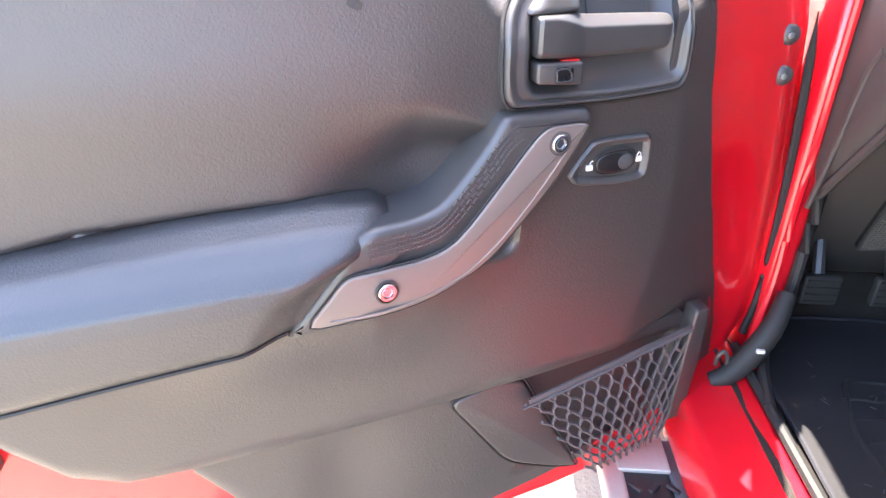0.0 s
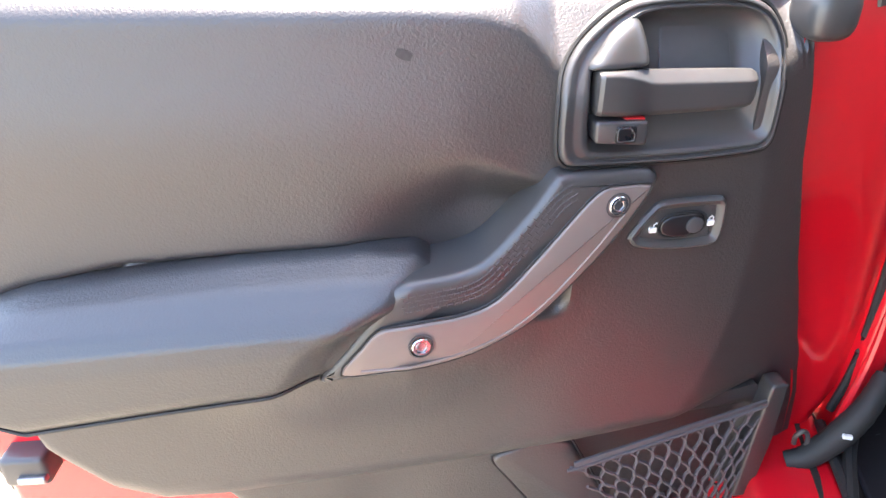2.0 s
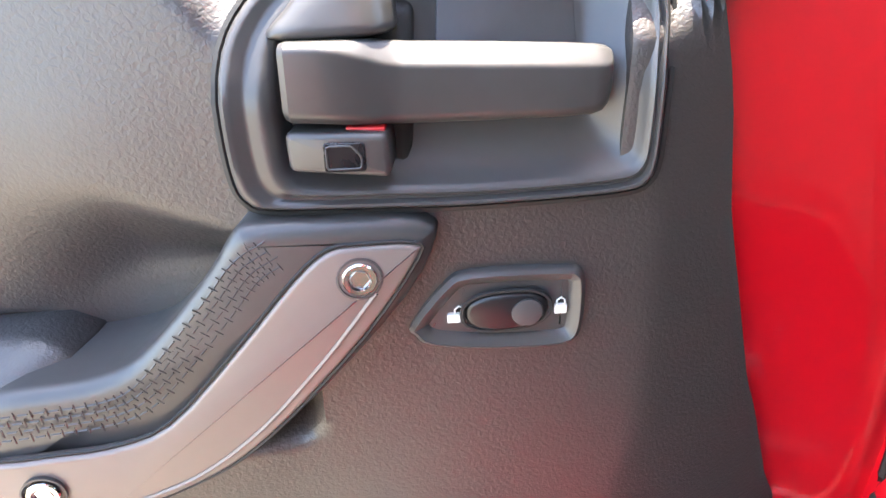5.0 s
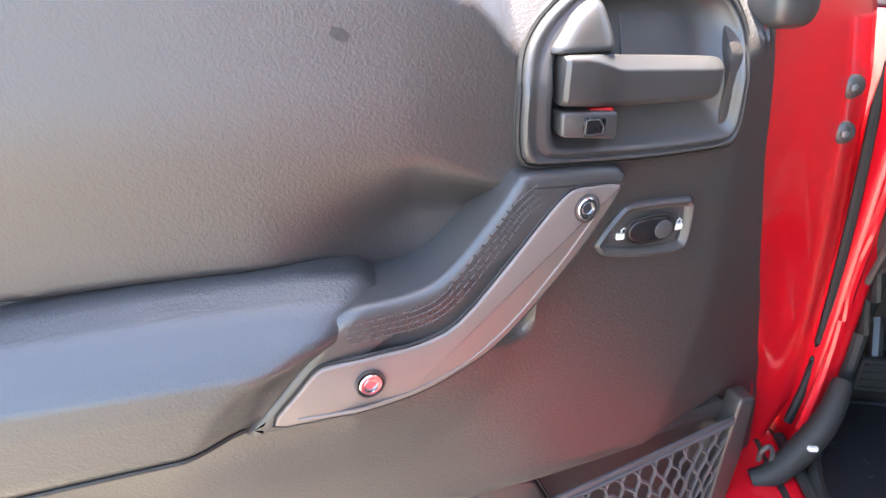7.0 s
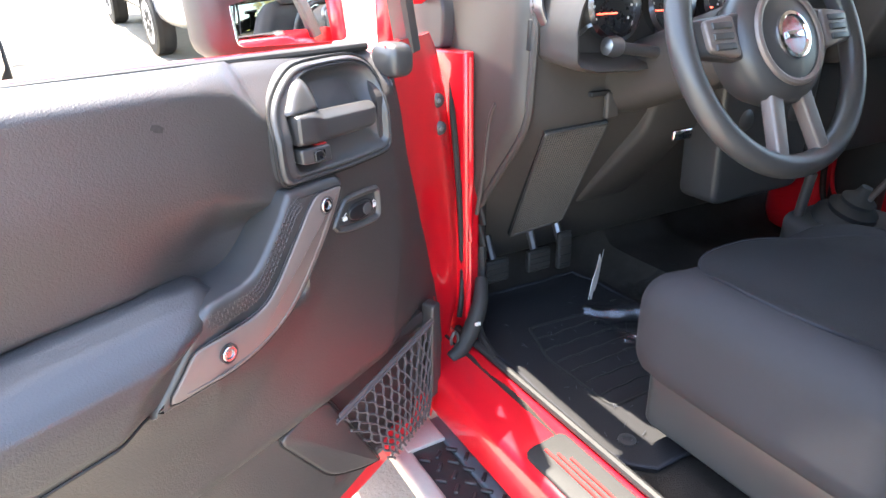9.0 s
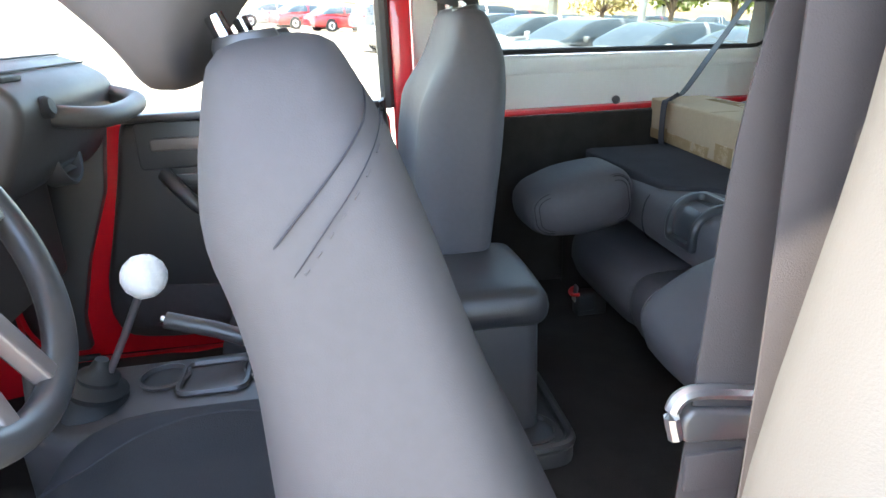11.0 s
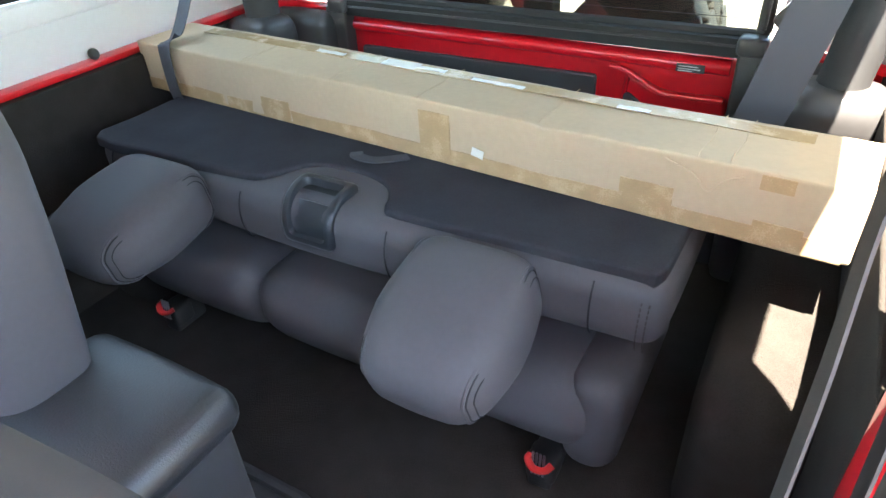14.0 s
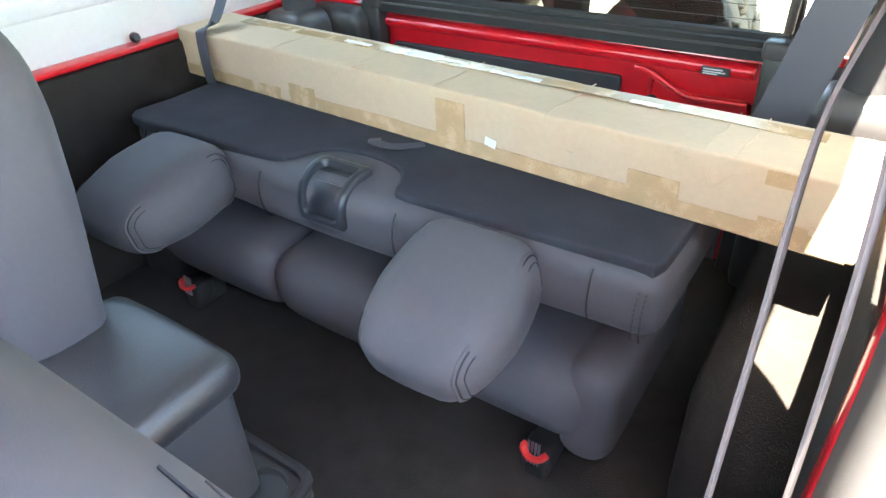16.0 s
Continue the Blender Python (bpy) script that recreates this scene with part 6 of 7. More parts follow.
    for x, r in ((-0.478, 0.056), (-0.345, 0.056), (-0.235, 0.030)):
        ga = part("gauge", lathe([(r, 0.0), (r + 0.004, 0.018), (r - 0.004, 0.022), (r - 0.008, 0.006), (0, 0.005)], (x, 0.808, 1.278), (0, -1, 0.15), 32), CHROME, cl, "round gauge with silver ring")
        part("dial_face", lathe([(r - 0.007, 0), (r - 0.007, 0.003), (0, 0.003)], (x, 0.803, 1.279), (0, -1, 0.15), 28), DIAL, ga, "black dial")
        part("needle", rbox((x - 0.012, 0.7965, 1.268), (r * 0.8, 0.002, 0.0025), 0.0008), NEEDLE, ga, "red needle")
        bm = bmesh.new()
        for k in range(9):
            a = math.radians(-30 + 30 * k)
            rbox((x + (r - 0.015) * math.cos(a), 0.797, 1.280 + (r - 0.015) * math.sin(a)), (0.004, 0.0015, 0.004), 0.0005, inner=1, k=1, bm=bm)
        part("dial_marks", bm, PAPER, ga, "pale dial marks", kind="stuff")
        if r > 0.05:
            part("read_out", rbox((x + 0.008, 0.7975, 1.248), (0.034, 0.0015, 0.012), 0.0005), SCREEN, ga, "green digital read-out")
    # column shroud, stalk, lower bolster
    part("column_shroud", sweep([(-0.365, 0.86, 1.14), (-0.365, 0.70, 1.20), (-0.365, 0.62, 1.228)], ring(0.072, 16, 0.060, 0.7)), DASH, d, "steering column shroud")
    st = part("indicator_stalk", tube([(-0.42, 0.735, 1.205), (-0.48, 0.735, 1.215), (-0.53, 0.735, 1.222)], 0.010, 10), SMOOTH, d, "black indicator stalk")
    part("stalk_tip", lathe([(0.015, 0), (0.017, 0.008), (0.014, 0.026), (0, 0.030)], (-0.518, 0.735, 1.222), (-1, 0, 0.1), 16), STEEL, st, "silver stalk end")
    part("knee_bolster", prism(round_poly([(0.83, 1.11), (0.86, 1.03), (0.99, 0.89), (1.06, 0.82), (1.10, 0.86), (0.95, 1.06), (0.90, 1.12)], 0.02), -0.31, -0.15, "yz", 0.012), DASH, d, "lower knee bolster")
    part("key_tag", rbox((-0.30, 0.775, 1.045), (0.05, 0.010, 0.020), 0.004), CHROME, d, "chrome key tag")
    # centre stack and passenger side
    cs = part("dash_centre", prism(round_poly([(-0.145, 0.86), (0.145, 0.86), (0.165, 1.33), (-0.165, 1.33)], 0.03), 0.800, 0.90, "xz", 0.012), SMOOTH, d, "black centre stack")
    part("radio", rbox((0, 0.812, 1.17), (0.19, 0.012, 0.10), 0.005), DIAL, cs, "black radio")
    for x in (-0.08, 0.0, 0.08):
        part("climate_knob", lathe([(0.024, 0), (0.023, 0.018), (0.018, 0.022), (0, 0.022)], (x, 0.818, 1.04), (0, -1, 0.1), 20), SMOOTH, cs, "round climate knob")
    pad = part("passenger_pad", prism(spline([(1.18, 1.385), (1.05, 1.408), (0.90, 1.405), (0.78, 1.385), (0.705, 1.352), (0.678, 1.320), (0.680, 1.285), (0.700, 1.235), (0.735, 1.17), (0.80, 1.135), (0.95, 1.14), (1.18, 1.20)], 4, closed=True), 0.165, 0.655, "yz", 0.02, 4), DASH, d, "padded passenger side of the dash", smooth=50)
    for y, z in ((0.775, 1.387), (0.728, 1.368)):
        part("pad_seam", tube([(0.18, y, z), (0.64, y, z)], 0.0022, 5), RUBBER, pad, "dark seam across the pad")
    part("pad_slot", rbox((0.235, 0.712, 1.358), (0.075, 0.014, 0.010), 0.003), RUBBER, pad, "black vent slot")
    part("pad_knob", lathe([(0.020, 0), (0.020, 0.012), (0.014, 0.018), (0, 0.019)], (0.262, 0.680, 1.305), (0, -1, 0.2), 20), RUBBER, pad, "small round black knob")
    part("centre_pad", prism(spline([(1.18, 1.372), (1.00, 1.392), (0.86, 1.385), (0.80, 1.362), (0.782, 1.335), (0.80, 1.31), (1.18, 1.30)], 4, closed=True), -0.165, 0.163, "yz", 0.015, 4), DASH, d, "padded middle of the dash top", smooth=50)
    part("grab_bar", tube(spline([(0.30, 0.700, 1.290), (0.335, 0.640, 1.277), (0.40, 0.615, 1.272), (0.52, 0.610, 1.274), (0.600, 0.622, 1.282), (0.640, 0.700, 1.300)], 6), 0.021, 12), DASH, d, "passenger grab bar")
    part("glove_box", prism(round_poly([(0.20, 0.90), (0.57, 0.90), (0.57, 1.14), (0.20, 1.14)], 0.02), 0.832, 0.86, "xz", 0.008), DASH, d, "glove box lid")
    return d


dashboard()


def steering_wheel():
    c, nrm = Vector((-0.357, 0.580, 1.232)), Vector((0, -0.90, 0.43)).normalized()
    w = thing("steering_wheel", "black leather steering wheel with silver spokes", "steering wheel", at=c)
    q = Vector((0, 0, 1)).rotation_difference(nrm)
    m = CAR @ Matrix.Translation(c) @ q.to_matrix().to_4x4()
    R = 0.192
    part("rim", tube([(R * math.cos(a), R * math.sin(a), 0) for a in np.linspace(0, 2 * math.pi, 64, endpoint=False)], 0.0185, 14, closed=True), SMOOTH, w, "black leather rim", m=m)
    hub = part("airbag_cover", lathe([(0.078, -0.05), (0.095, -0.02), (0.096, 0.002), (0.088, 0.018), (0.068, 0.028), (0.034, 0.032), (0, 0.033)], (0, -0.004, 0), (0, 0, 1), 32), SMOOTH, w, "round airbag cover", m=m)
    part("cover_ring", tube([(0.068 * math.cos(a), -0.004 + 0.068 * math.sin(a), 0.0270) for a in np.linspace(0, 2 * math.pi, 40, endpoint=False)], 0.006, 8, closed=True), SATIN, hub, "satin ring", m=m)
    part("badge", lathe([(0.036, 0), (0.035, 0.005), (0.030, 0.006), (0.028, 0.003), (0, 0.003)], (0, -0.004, 0.031), (0, 0, 1), 28), CHROME, hub, "round silver badge", m=m)
    part("badge_bar", rbox((0, -0.004, 0.036), (0.036, 0.010, 0.003), 0.001), CHROME, hub, m=m)
    for s in (1, -1):
        sp = part("spoke", prism(round_poly([(s * 0.06, -0.03), (s * 0.18, -0.012), (s * 0.185, 0.035), (s * 0.065, 0.045)], 0.012), -0.012, 0.012, "xy", 0.006), SMOOTH, w, "black spoke", m=m)
        pod = part("button_pod", prism(round_poly([(s * 0.099, -0.024), (s * 0.160, -0.012), (s * 0.162, 0.032), (s * 0.102, 0.038)], 0.010), 0.006, 0.020, "xy", 0.004), SATIN, sp, "satin button pod", m=m)
        for k in range(3):
            part("button", rbox((s * 0.131, -0.008 + 0.015 * k, 0.021), (0.040, 0.010, 0.005), 0.002), SMOOTH, pod, m=m)
        part("lower_spoke", prism(round_poly([(s * 0.016, -0.07), (s * 0.045, -0.065), (s * 0.062, -0.178), (s * 0.038, -0.186)], 0.008), -0.010, 0.012, "xy", 0.005), SATIN, w, "satin silver lower spoke", m=m)
        for k in range(12 if s > 0 else 0):
            a = math.radians(0 if s > 0 else 180) + s * math.radians(-28 + 4 * k - 16)
            p = Vector((R * math.cos(a), R * math.sin(a), 0))
            part("grip_ridge", tube([p + Vector((math.cos(a) * 0.0172 * math.cos(t), math.sin(a) * 0.0172 * math.cos(t), 0.0172 * math.sin(t))) for t in np.linspace(-1.4, 1.4, 7)], 0.0016, 5), VINYL, w, m=m)
    return w


steering_wheel()


def pedals():
    for x, z, w, nm in ((-0.530, 0.704, 0.062, "clutch_pedal"), (-0.412, 0.704, 0.066, "brake_pedal"), (-0.335, 0.712, 0.040, "accelerator_pedal")):
        p = thing(nm, "black rubber foot pedal on a steel arm", "pedal", "foot pedals", at=(x, 1.06, z))
        h = 0.055 if w > 0.05 else 0.095
        pad = part("pad", rbox((x, 1.055, z), (w, 0.016, h), 0.006), RUBBER, p, "ribbed rubber pad")
        for k in range(4):
            part("rib", rbox((x, 1.046, z - h * 0.36 + h * 0.24 * k), (w * 0.85, 0.004, 0.005), 0.0015, inner=1, k=1), RUBBER, pad)
        part("arm", tube([(x, 1.062, z), (x + 0.005, 1.10, z + 0.06), (x + 0.01, 1.16, z + 0.16)], 0.010, 8), STEEL if w < 0.05 else SMOOTH, p, "pedal arm")


pedals()


def floor_mat():
    m = thing("floor_mat", "black carpet floor mat in the footwell", "floor mat", at=(-0.42, 0.80, 0.566))

    def lie(p):
        return Vector((p.x, p.y, p.z + floor_profile(p.x, p.y) + 0.003 + 0.004 * noise.noise((p.x * 14, p.y * 11, 2))))
    y0, y1 = 0.50, 1.15

    def body(u, v):
        y = y0 + (y1 - y0) * v
        a, b = table([0.50, 0.53, 0.56, 1.00, 1.10, 1.15], [-0.58, -0.612, -0.622, -0.614, -0.585, -0.53], y), table([0.50, 0.53, 0.56, 1.10, 1.15], [-0.24, -0.21, -0.197, -0.195, -0.22], y)
        return lie(Vector((a + (b - a) * u, y, 0.009)))
    part("mat_body", slab(30, 44, body, (0, 0, -0.010)), MAT, m)
    part("mat_edge", tube([Vector((p.x, p.y, p.z)) for p in (Vector(body(u, v)) for u, v in [(0, k / 20) for k in range(21)] + [(k / 12, 1) for k in range(1, 12)] + [(1, 1 - k / 20) for k in range(21)] + [(1 - k / 12, 0) for k in range(1, 12)])], 0.004, 6, closed=True), FELT, m, "bound edge")
    pad = round_poly([(-0.53, 0.66), (-0.33, 0.66), (-0.31, 0.85), (-0.33, 0.96), (-0.49, 0.98), (-0.53, 0.86)], 0.02, 4)
    heel = part("heel_pad", tube([lie(Vector((p.x, p.y, 0.0095))) for p in pad], 0.004, 6, closed=True), RUBBER, m, "raised heel pad border")
    for k in range(6):
        y = 0.70 + 0.045 * k
        part("pad_rib", tube([lie(Vector((-0.52 + 0.19 * i / 6, y + 0.004 * (i % 2), 0.0095))) for i in range(7)], 0.0025, 5), RUBBER, heel)
    rng = random.Random(31)
    for k in range(46):
        x, y = rng.uniform(-0.60, -0.24), rng.uniform(0.55, 1.05)
        a, r = rng.uniform(0, 3.14), rng.uniform(0.002, 0.007)
        q = lie(Vector((x, y, 0.0125)))
        part("lint", tube([q - Vector((r * math.cos(a), r * math.sin(a), 0)), q + Vector((r * math.cos(a), r * math.sin(a), 0.001))], 0.0007, 4), WEBBLUE, m, "pale lint")
    q = lie(Vector((-0.575, 0.575, 0.010)))
    part("mat_hook", lathe([(0.016, 0), (0.016, 0.004), (0.009, 0.005), (0.008, 0.002), (0, 0.002)], q, (0, 0, 1), 16), SMOOTH, m, "black anchor ring")
    return m


floor_mat()


def film():
    p = thing("plastic_film", "crumpled clear plastic film on the floor mat", "plastic film", at=(-0.22, 0.82, 0.575))

    def f(u, v):
        x, y = -0.36 + 0.30 * u, 0.70 + 0.26 * v
        z = 0.585 + 0.05 * abs(noise.noise((x * 11, y * 9, 3))) + 0.03 * abs(noise.noise((x * 25 + y * 30, 4, 1))) + 0.05 * u * v
        return (x, y, z)
    part("sheet", slab(44, 44, f, (0, 0, -0.0008)), FILM, p, "creased clear film", smooth=25)
    part("torn_corner", slab(8, 14, lambda u, v: (-0.33 + 0.035 * u + 0.02 * v, 0.96 + 0.02 * u, 0.615 + 0.10 * v + 0.01 * math.sin(9 * u + 5 * v)), (0, 0.0015, 0)), PAPER, p, "white crumpled corner", smooth=25)


film()


# ---- passenger door, closed ----
def passenger_door():
    d = thing("car_door", "closed passenger door with dark trim panel", "car door", at=(0.70, 0.5, 0.62))
    part("door_shell", prism(round_poly([(0.04, 0.60), (1.02, 0.60), (1.00, 1.22), (0.04, 1.22)], 0.04), 0.70, 0.77, "yz", 0.008), RED, d, "red door shell")
    trim = spline([(0.05, 0.66), (0.05, 1.20), (0.10, 1.232), (0.40, 1.235), (0.64, 1.235), (0.685, 1.22), (0.715, 1.10), (0.755, 0.95), (0.79, 0.82), (0.79, 0.72), (0.72, 0.665), (0.4, 0.655)], 4, closed=True)
    part("trim_panel", prism(trim, 0.655, 0.705, "yz", 0.018, 4), TRIM, d, "dark grained trim panel")
    part("seal_cover", prism(round_poly([(0.72, 1.25), (0.755, 1.06), (0.825, 0.89), (0.87, 0.73), (0.87, 0.64), (1.10, 0.64), (1.10, 1.25)], 0.01), 0.675, 0.705, "yz", 0.004), SMOOTH, d, "black door seal and pillar cover")
    part("armrest", rbox((0.630, 0.33, 0.95), (0.07, 0.40, 0.10), 0.03), VINYL, d, "padded black armrest")
    part("grab_handle", tube(spline([(0.64, 0.40, 0.96), (0.615, 0.50, 1.00), (0.615, 0.56, 1.06), (0.645, 0.60, 1.10)], 5), 0.018, 10), SMOOTH, d, "black grab handle")
    bz = part("handle_bezel", prism(round_poly([(0.46, 1.11), (0.655, 1.11), (0.655, 1.225), (0.50, 1.225), (0.46, 1.18)], 0.015), 0.648, 0.66, "yz", 0.005), SMOOTH, d, "black handle surround")
    part("lever", prism(round_poly([(0.48, 1.155), (0.62, 1.155), (0.62, 1.185), (0.48, 1.185)], 0.008), 0.640, 0.65, "yz", 0.004), SATIN, bz, "door release lever")
    sw = part("lock_switch", prism(round_poly([(0.50, 1.065), (0.61, 1.065), (0.61, 1.095), (0.50, 1.095)], 0.008), 0.650, 0.658, "yz", 0.003), SMOOTH, d, "black lock switch")
    part("switch_mark", rbox((0.6495, 0.585, 1.08), (0.001, 0.016, 0.008), 0.0004), PAPER, sw)
    part("window_post", sweep([(0.70, 0.045, 1.22), (0.685, 0.05, 1.70)], ring(0.018, 8)), SMOOTH, d)
    g = part("window_pane", prism(round_poly([(0.06, 1.22), (0.95, 1.22), (0.86, 1.70), (0.06, 1.70)], 0.02), 0.712, 0.716, "yz", 0.0005, 1, bend=lambda p: Vector((p.x - 0.05 * (p.z - 1.22), p.y, p.z))), GLASS, d, "clear door window")
    g.visible_shadow = False
    net = part("storage_net", prism(round_poly([(0.50, 0.70), (0.74, 0.70), (0.76, 0.82), (0.50, 0.80)], 0.01), 0.648, 0.66, "yz", 0.003), NETM, d, "elastic storage net")
    part("belt_ledge", rbox((0.645, 0.40, 1.236), (0.06, 0.66, 0.02), 0.009), TRIM, d)


passenger_door()


def windscreen():
    w = thing("windscreen", "clear laid-back front windscreen in a black frame", "window", at=(0, 1.18, 1.36))
    f = lambda u, v: (-0.62 + 1.24 * u, 1.20 - 0.35 * v, 1.35 + 0.38 * v)
    g = part("pane", slab(4, 4, f, (0, 0.004, 0.002)), GLASS, w)
    g.visible_shadow = False
    part("frame_top", sweep([(-0.64, 0.845, 1.735), (0.64, 0.845, 1.735)], ring(0.03, 10)), SMOOTH, w)
    part("frame_bottom", sweep([(-0.64, 1.21, 1.345), (0.64, 1.21, 1.345)], ring(0.02, 10)), SMOOTH, w)
    bm = prism(round_poly([(1.24, 0.45), (1.34, 0.45), (1.36, 1.34), (1.22, 1.34)], 0.02), -0.66, 0.66, "yz", 0.01)
    part("bulkhead", bm, RED, label="red bulkhead closing the front of the cabin", kind="structure")


windscreen()


# ---- spare wheel ----
def spare_wheel():
    c = Vector((0.006, -1.42, 1.030))
    w = thing("spare_wheel", "large knobbly off-road spare tyre on a tailgate carrier", "wheel", at=c)
    ax = (0, 1, 0)
    prof = [(0.905 * r, w_) for r, w_ in [(0.23, -0.115), (0.25, -0.135), (0.32, -0.146), (0.375, -0.144), (0.405, -0.128), (0.412, -0.09), (0.415, 0), (0.412, 0.09), (0.405, 0.128), (0.375, 0.144), (0.32, 0.146), (0.25, 0.135), (0.23, 0.115)]]
    tyre = part("tyre", lathe(prof, c, ax, 72, closed=True), TYRE, w, "mud terrain tyre", smooth=50)
    m = CAR @ Matrix.Translation(c)
    for kind, (sy, sx, sz, y) in enumerate(((0.088, 0.056, 0.018, 0.098), (0.070, 0.048, 0.017, 0.036), (0.070, 0.048, 0.017, -0.036), (0.088, 0.056, 0.018, -0.098))):
        me = None
        for i in range(34):
            a = 2 * math.pi * (i + 0.25 * kind) / 34
            if me is None:
                o = part("tread_block", rbox((0, 0, 0), (sx, sy, sz), 0.005, inner=1, k=2, f=lambda q, y=y: Vector((q.x + q.y * (0.25 if y > 0 else -0.25), q.y, q.z - (0.30 * max(0, abs(q.y + y) - 0.12))))), TYRE, tyre, m=CAR @ Matrix.Translation(c))
                me = o.data
            else:
                o = new("tread_block", me)
                o.parent = tyre
                WHERE[o.name] = WHERE[tyre.name]
            o.matrix_basis = Matrix.Rotation(a, 4, "Y") @ Matrix.Translation((0, y, 0.3850)) @ pose(0, 0, 0, 0, 0, (12 if i % 2 else -8))
    shoulder = None
    for i in range(34):
        a = 2 * math.pi * (i + 0.5) / 34
        if shoulder is None:
            o = part("shoulder_lug", rbox((0, 0, 0), (0.046, 0.020, 0.062), 0.005, inner=1, k=2), TYRE, tyre, m=CAR @ Matrix.Translation(c))
            shoulder = o.data
        else:
            o = new("shoulder_lug", shoulder)
            o.parent = tyre
        o.matrix_basis = Matrix.Rotation(a, 4, "Y") @ Matrix.Translation((0, 0.143, 0.364))
    rim = part("rim", lathe([(0.232, -0.12), (0.238, 0.10), (0.228, 0.12), (0.215, 0.11), (0.21, -0.02), (0.20, -0.08), (0.208, -0.12)], c, ax, 48, closed=True), STEEL, w, "steel rim")
    for k in range(5):
        a = 2 * math.pi * k / 5 + 0.3
        part("rim_spoke", prism(round_poly([(0.04, -0.045), (0.21, -0.03), (0.21, 0.03), (0.04, 0.045)], 0.01), -0.04, -0.01, "xy", 0.006), STEEL, rim, m=CAR @ Matrix.Translation(c) @ Matrix.Rotation(a, 4, "Y") @ pose(0, 0, 0, 90, 0, 0))
    part("carrier_post", rbox((-0.002, -1.255, 1.28), (0.078, 0.05, 0.44), 0.010, inner=3, f=lambda q: Vector((q.x * (1 + 2.2 * max(0, q.z - 0.14)), q.y, q.z))), RUBBER, w, "black carrier post")
    part("carrier_arm", rbox((-0.002, -1.30, 1.05), (0.10, 0.14, 0.16), 0.02), SMOOTH, w)
    lamp_ = part("brake_lamp", prism(round_poly([(0.092, 1.484), (0.098, 1.522), (-0.106, 1.520), (-0.104, 1.478), (-0.05, 1.472), (0.05, 1.474)], 0.010), -1.235, -1.30, "xz", 0.008), RUBBER, w, "black high brake lamp")
    part("lamp_hood", sweep([(0.098, -1.25, 1.524), (-0.106, -1.25, 1.522)], ring(0.012, 8, 0.006)), STEEL, lamp_)
    return w


spare_wheel()


# ---- the parking lot round the car ----
DARKGLASS = mat("dark car glass", (0.045, 0.060, 0.070), 0.03, vary=0.15, vscale=2, spec=0.8, rvary=0.01)
LAMPGLASS = mat("headlamp glass", (0.15, 0.16, 0.18), 0.08, vary=0.15, coat=1.0)
TAILRED = mat("tail lamp red", (0.45, 0.01, 0.012), 0.15, coat=1.0)
RIMS = mat("silver wheel rim", (0.55, 0.55, 0.56), 0.35, metal=0.3, vary=0.06)
PAINTS = {}


def paint(name, col):
    if name not in PAINTS:
        PAINTS[name] = mat(name + " car paint", col, 0.3, metal=0.15, vary=0.03, coat=1.0)
    return PAINTS[name]


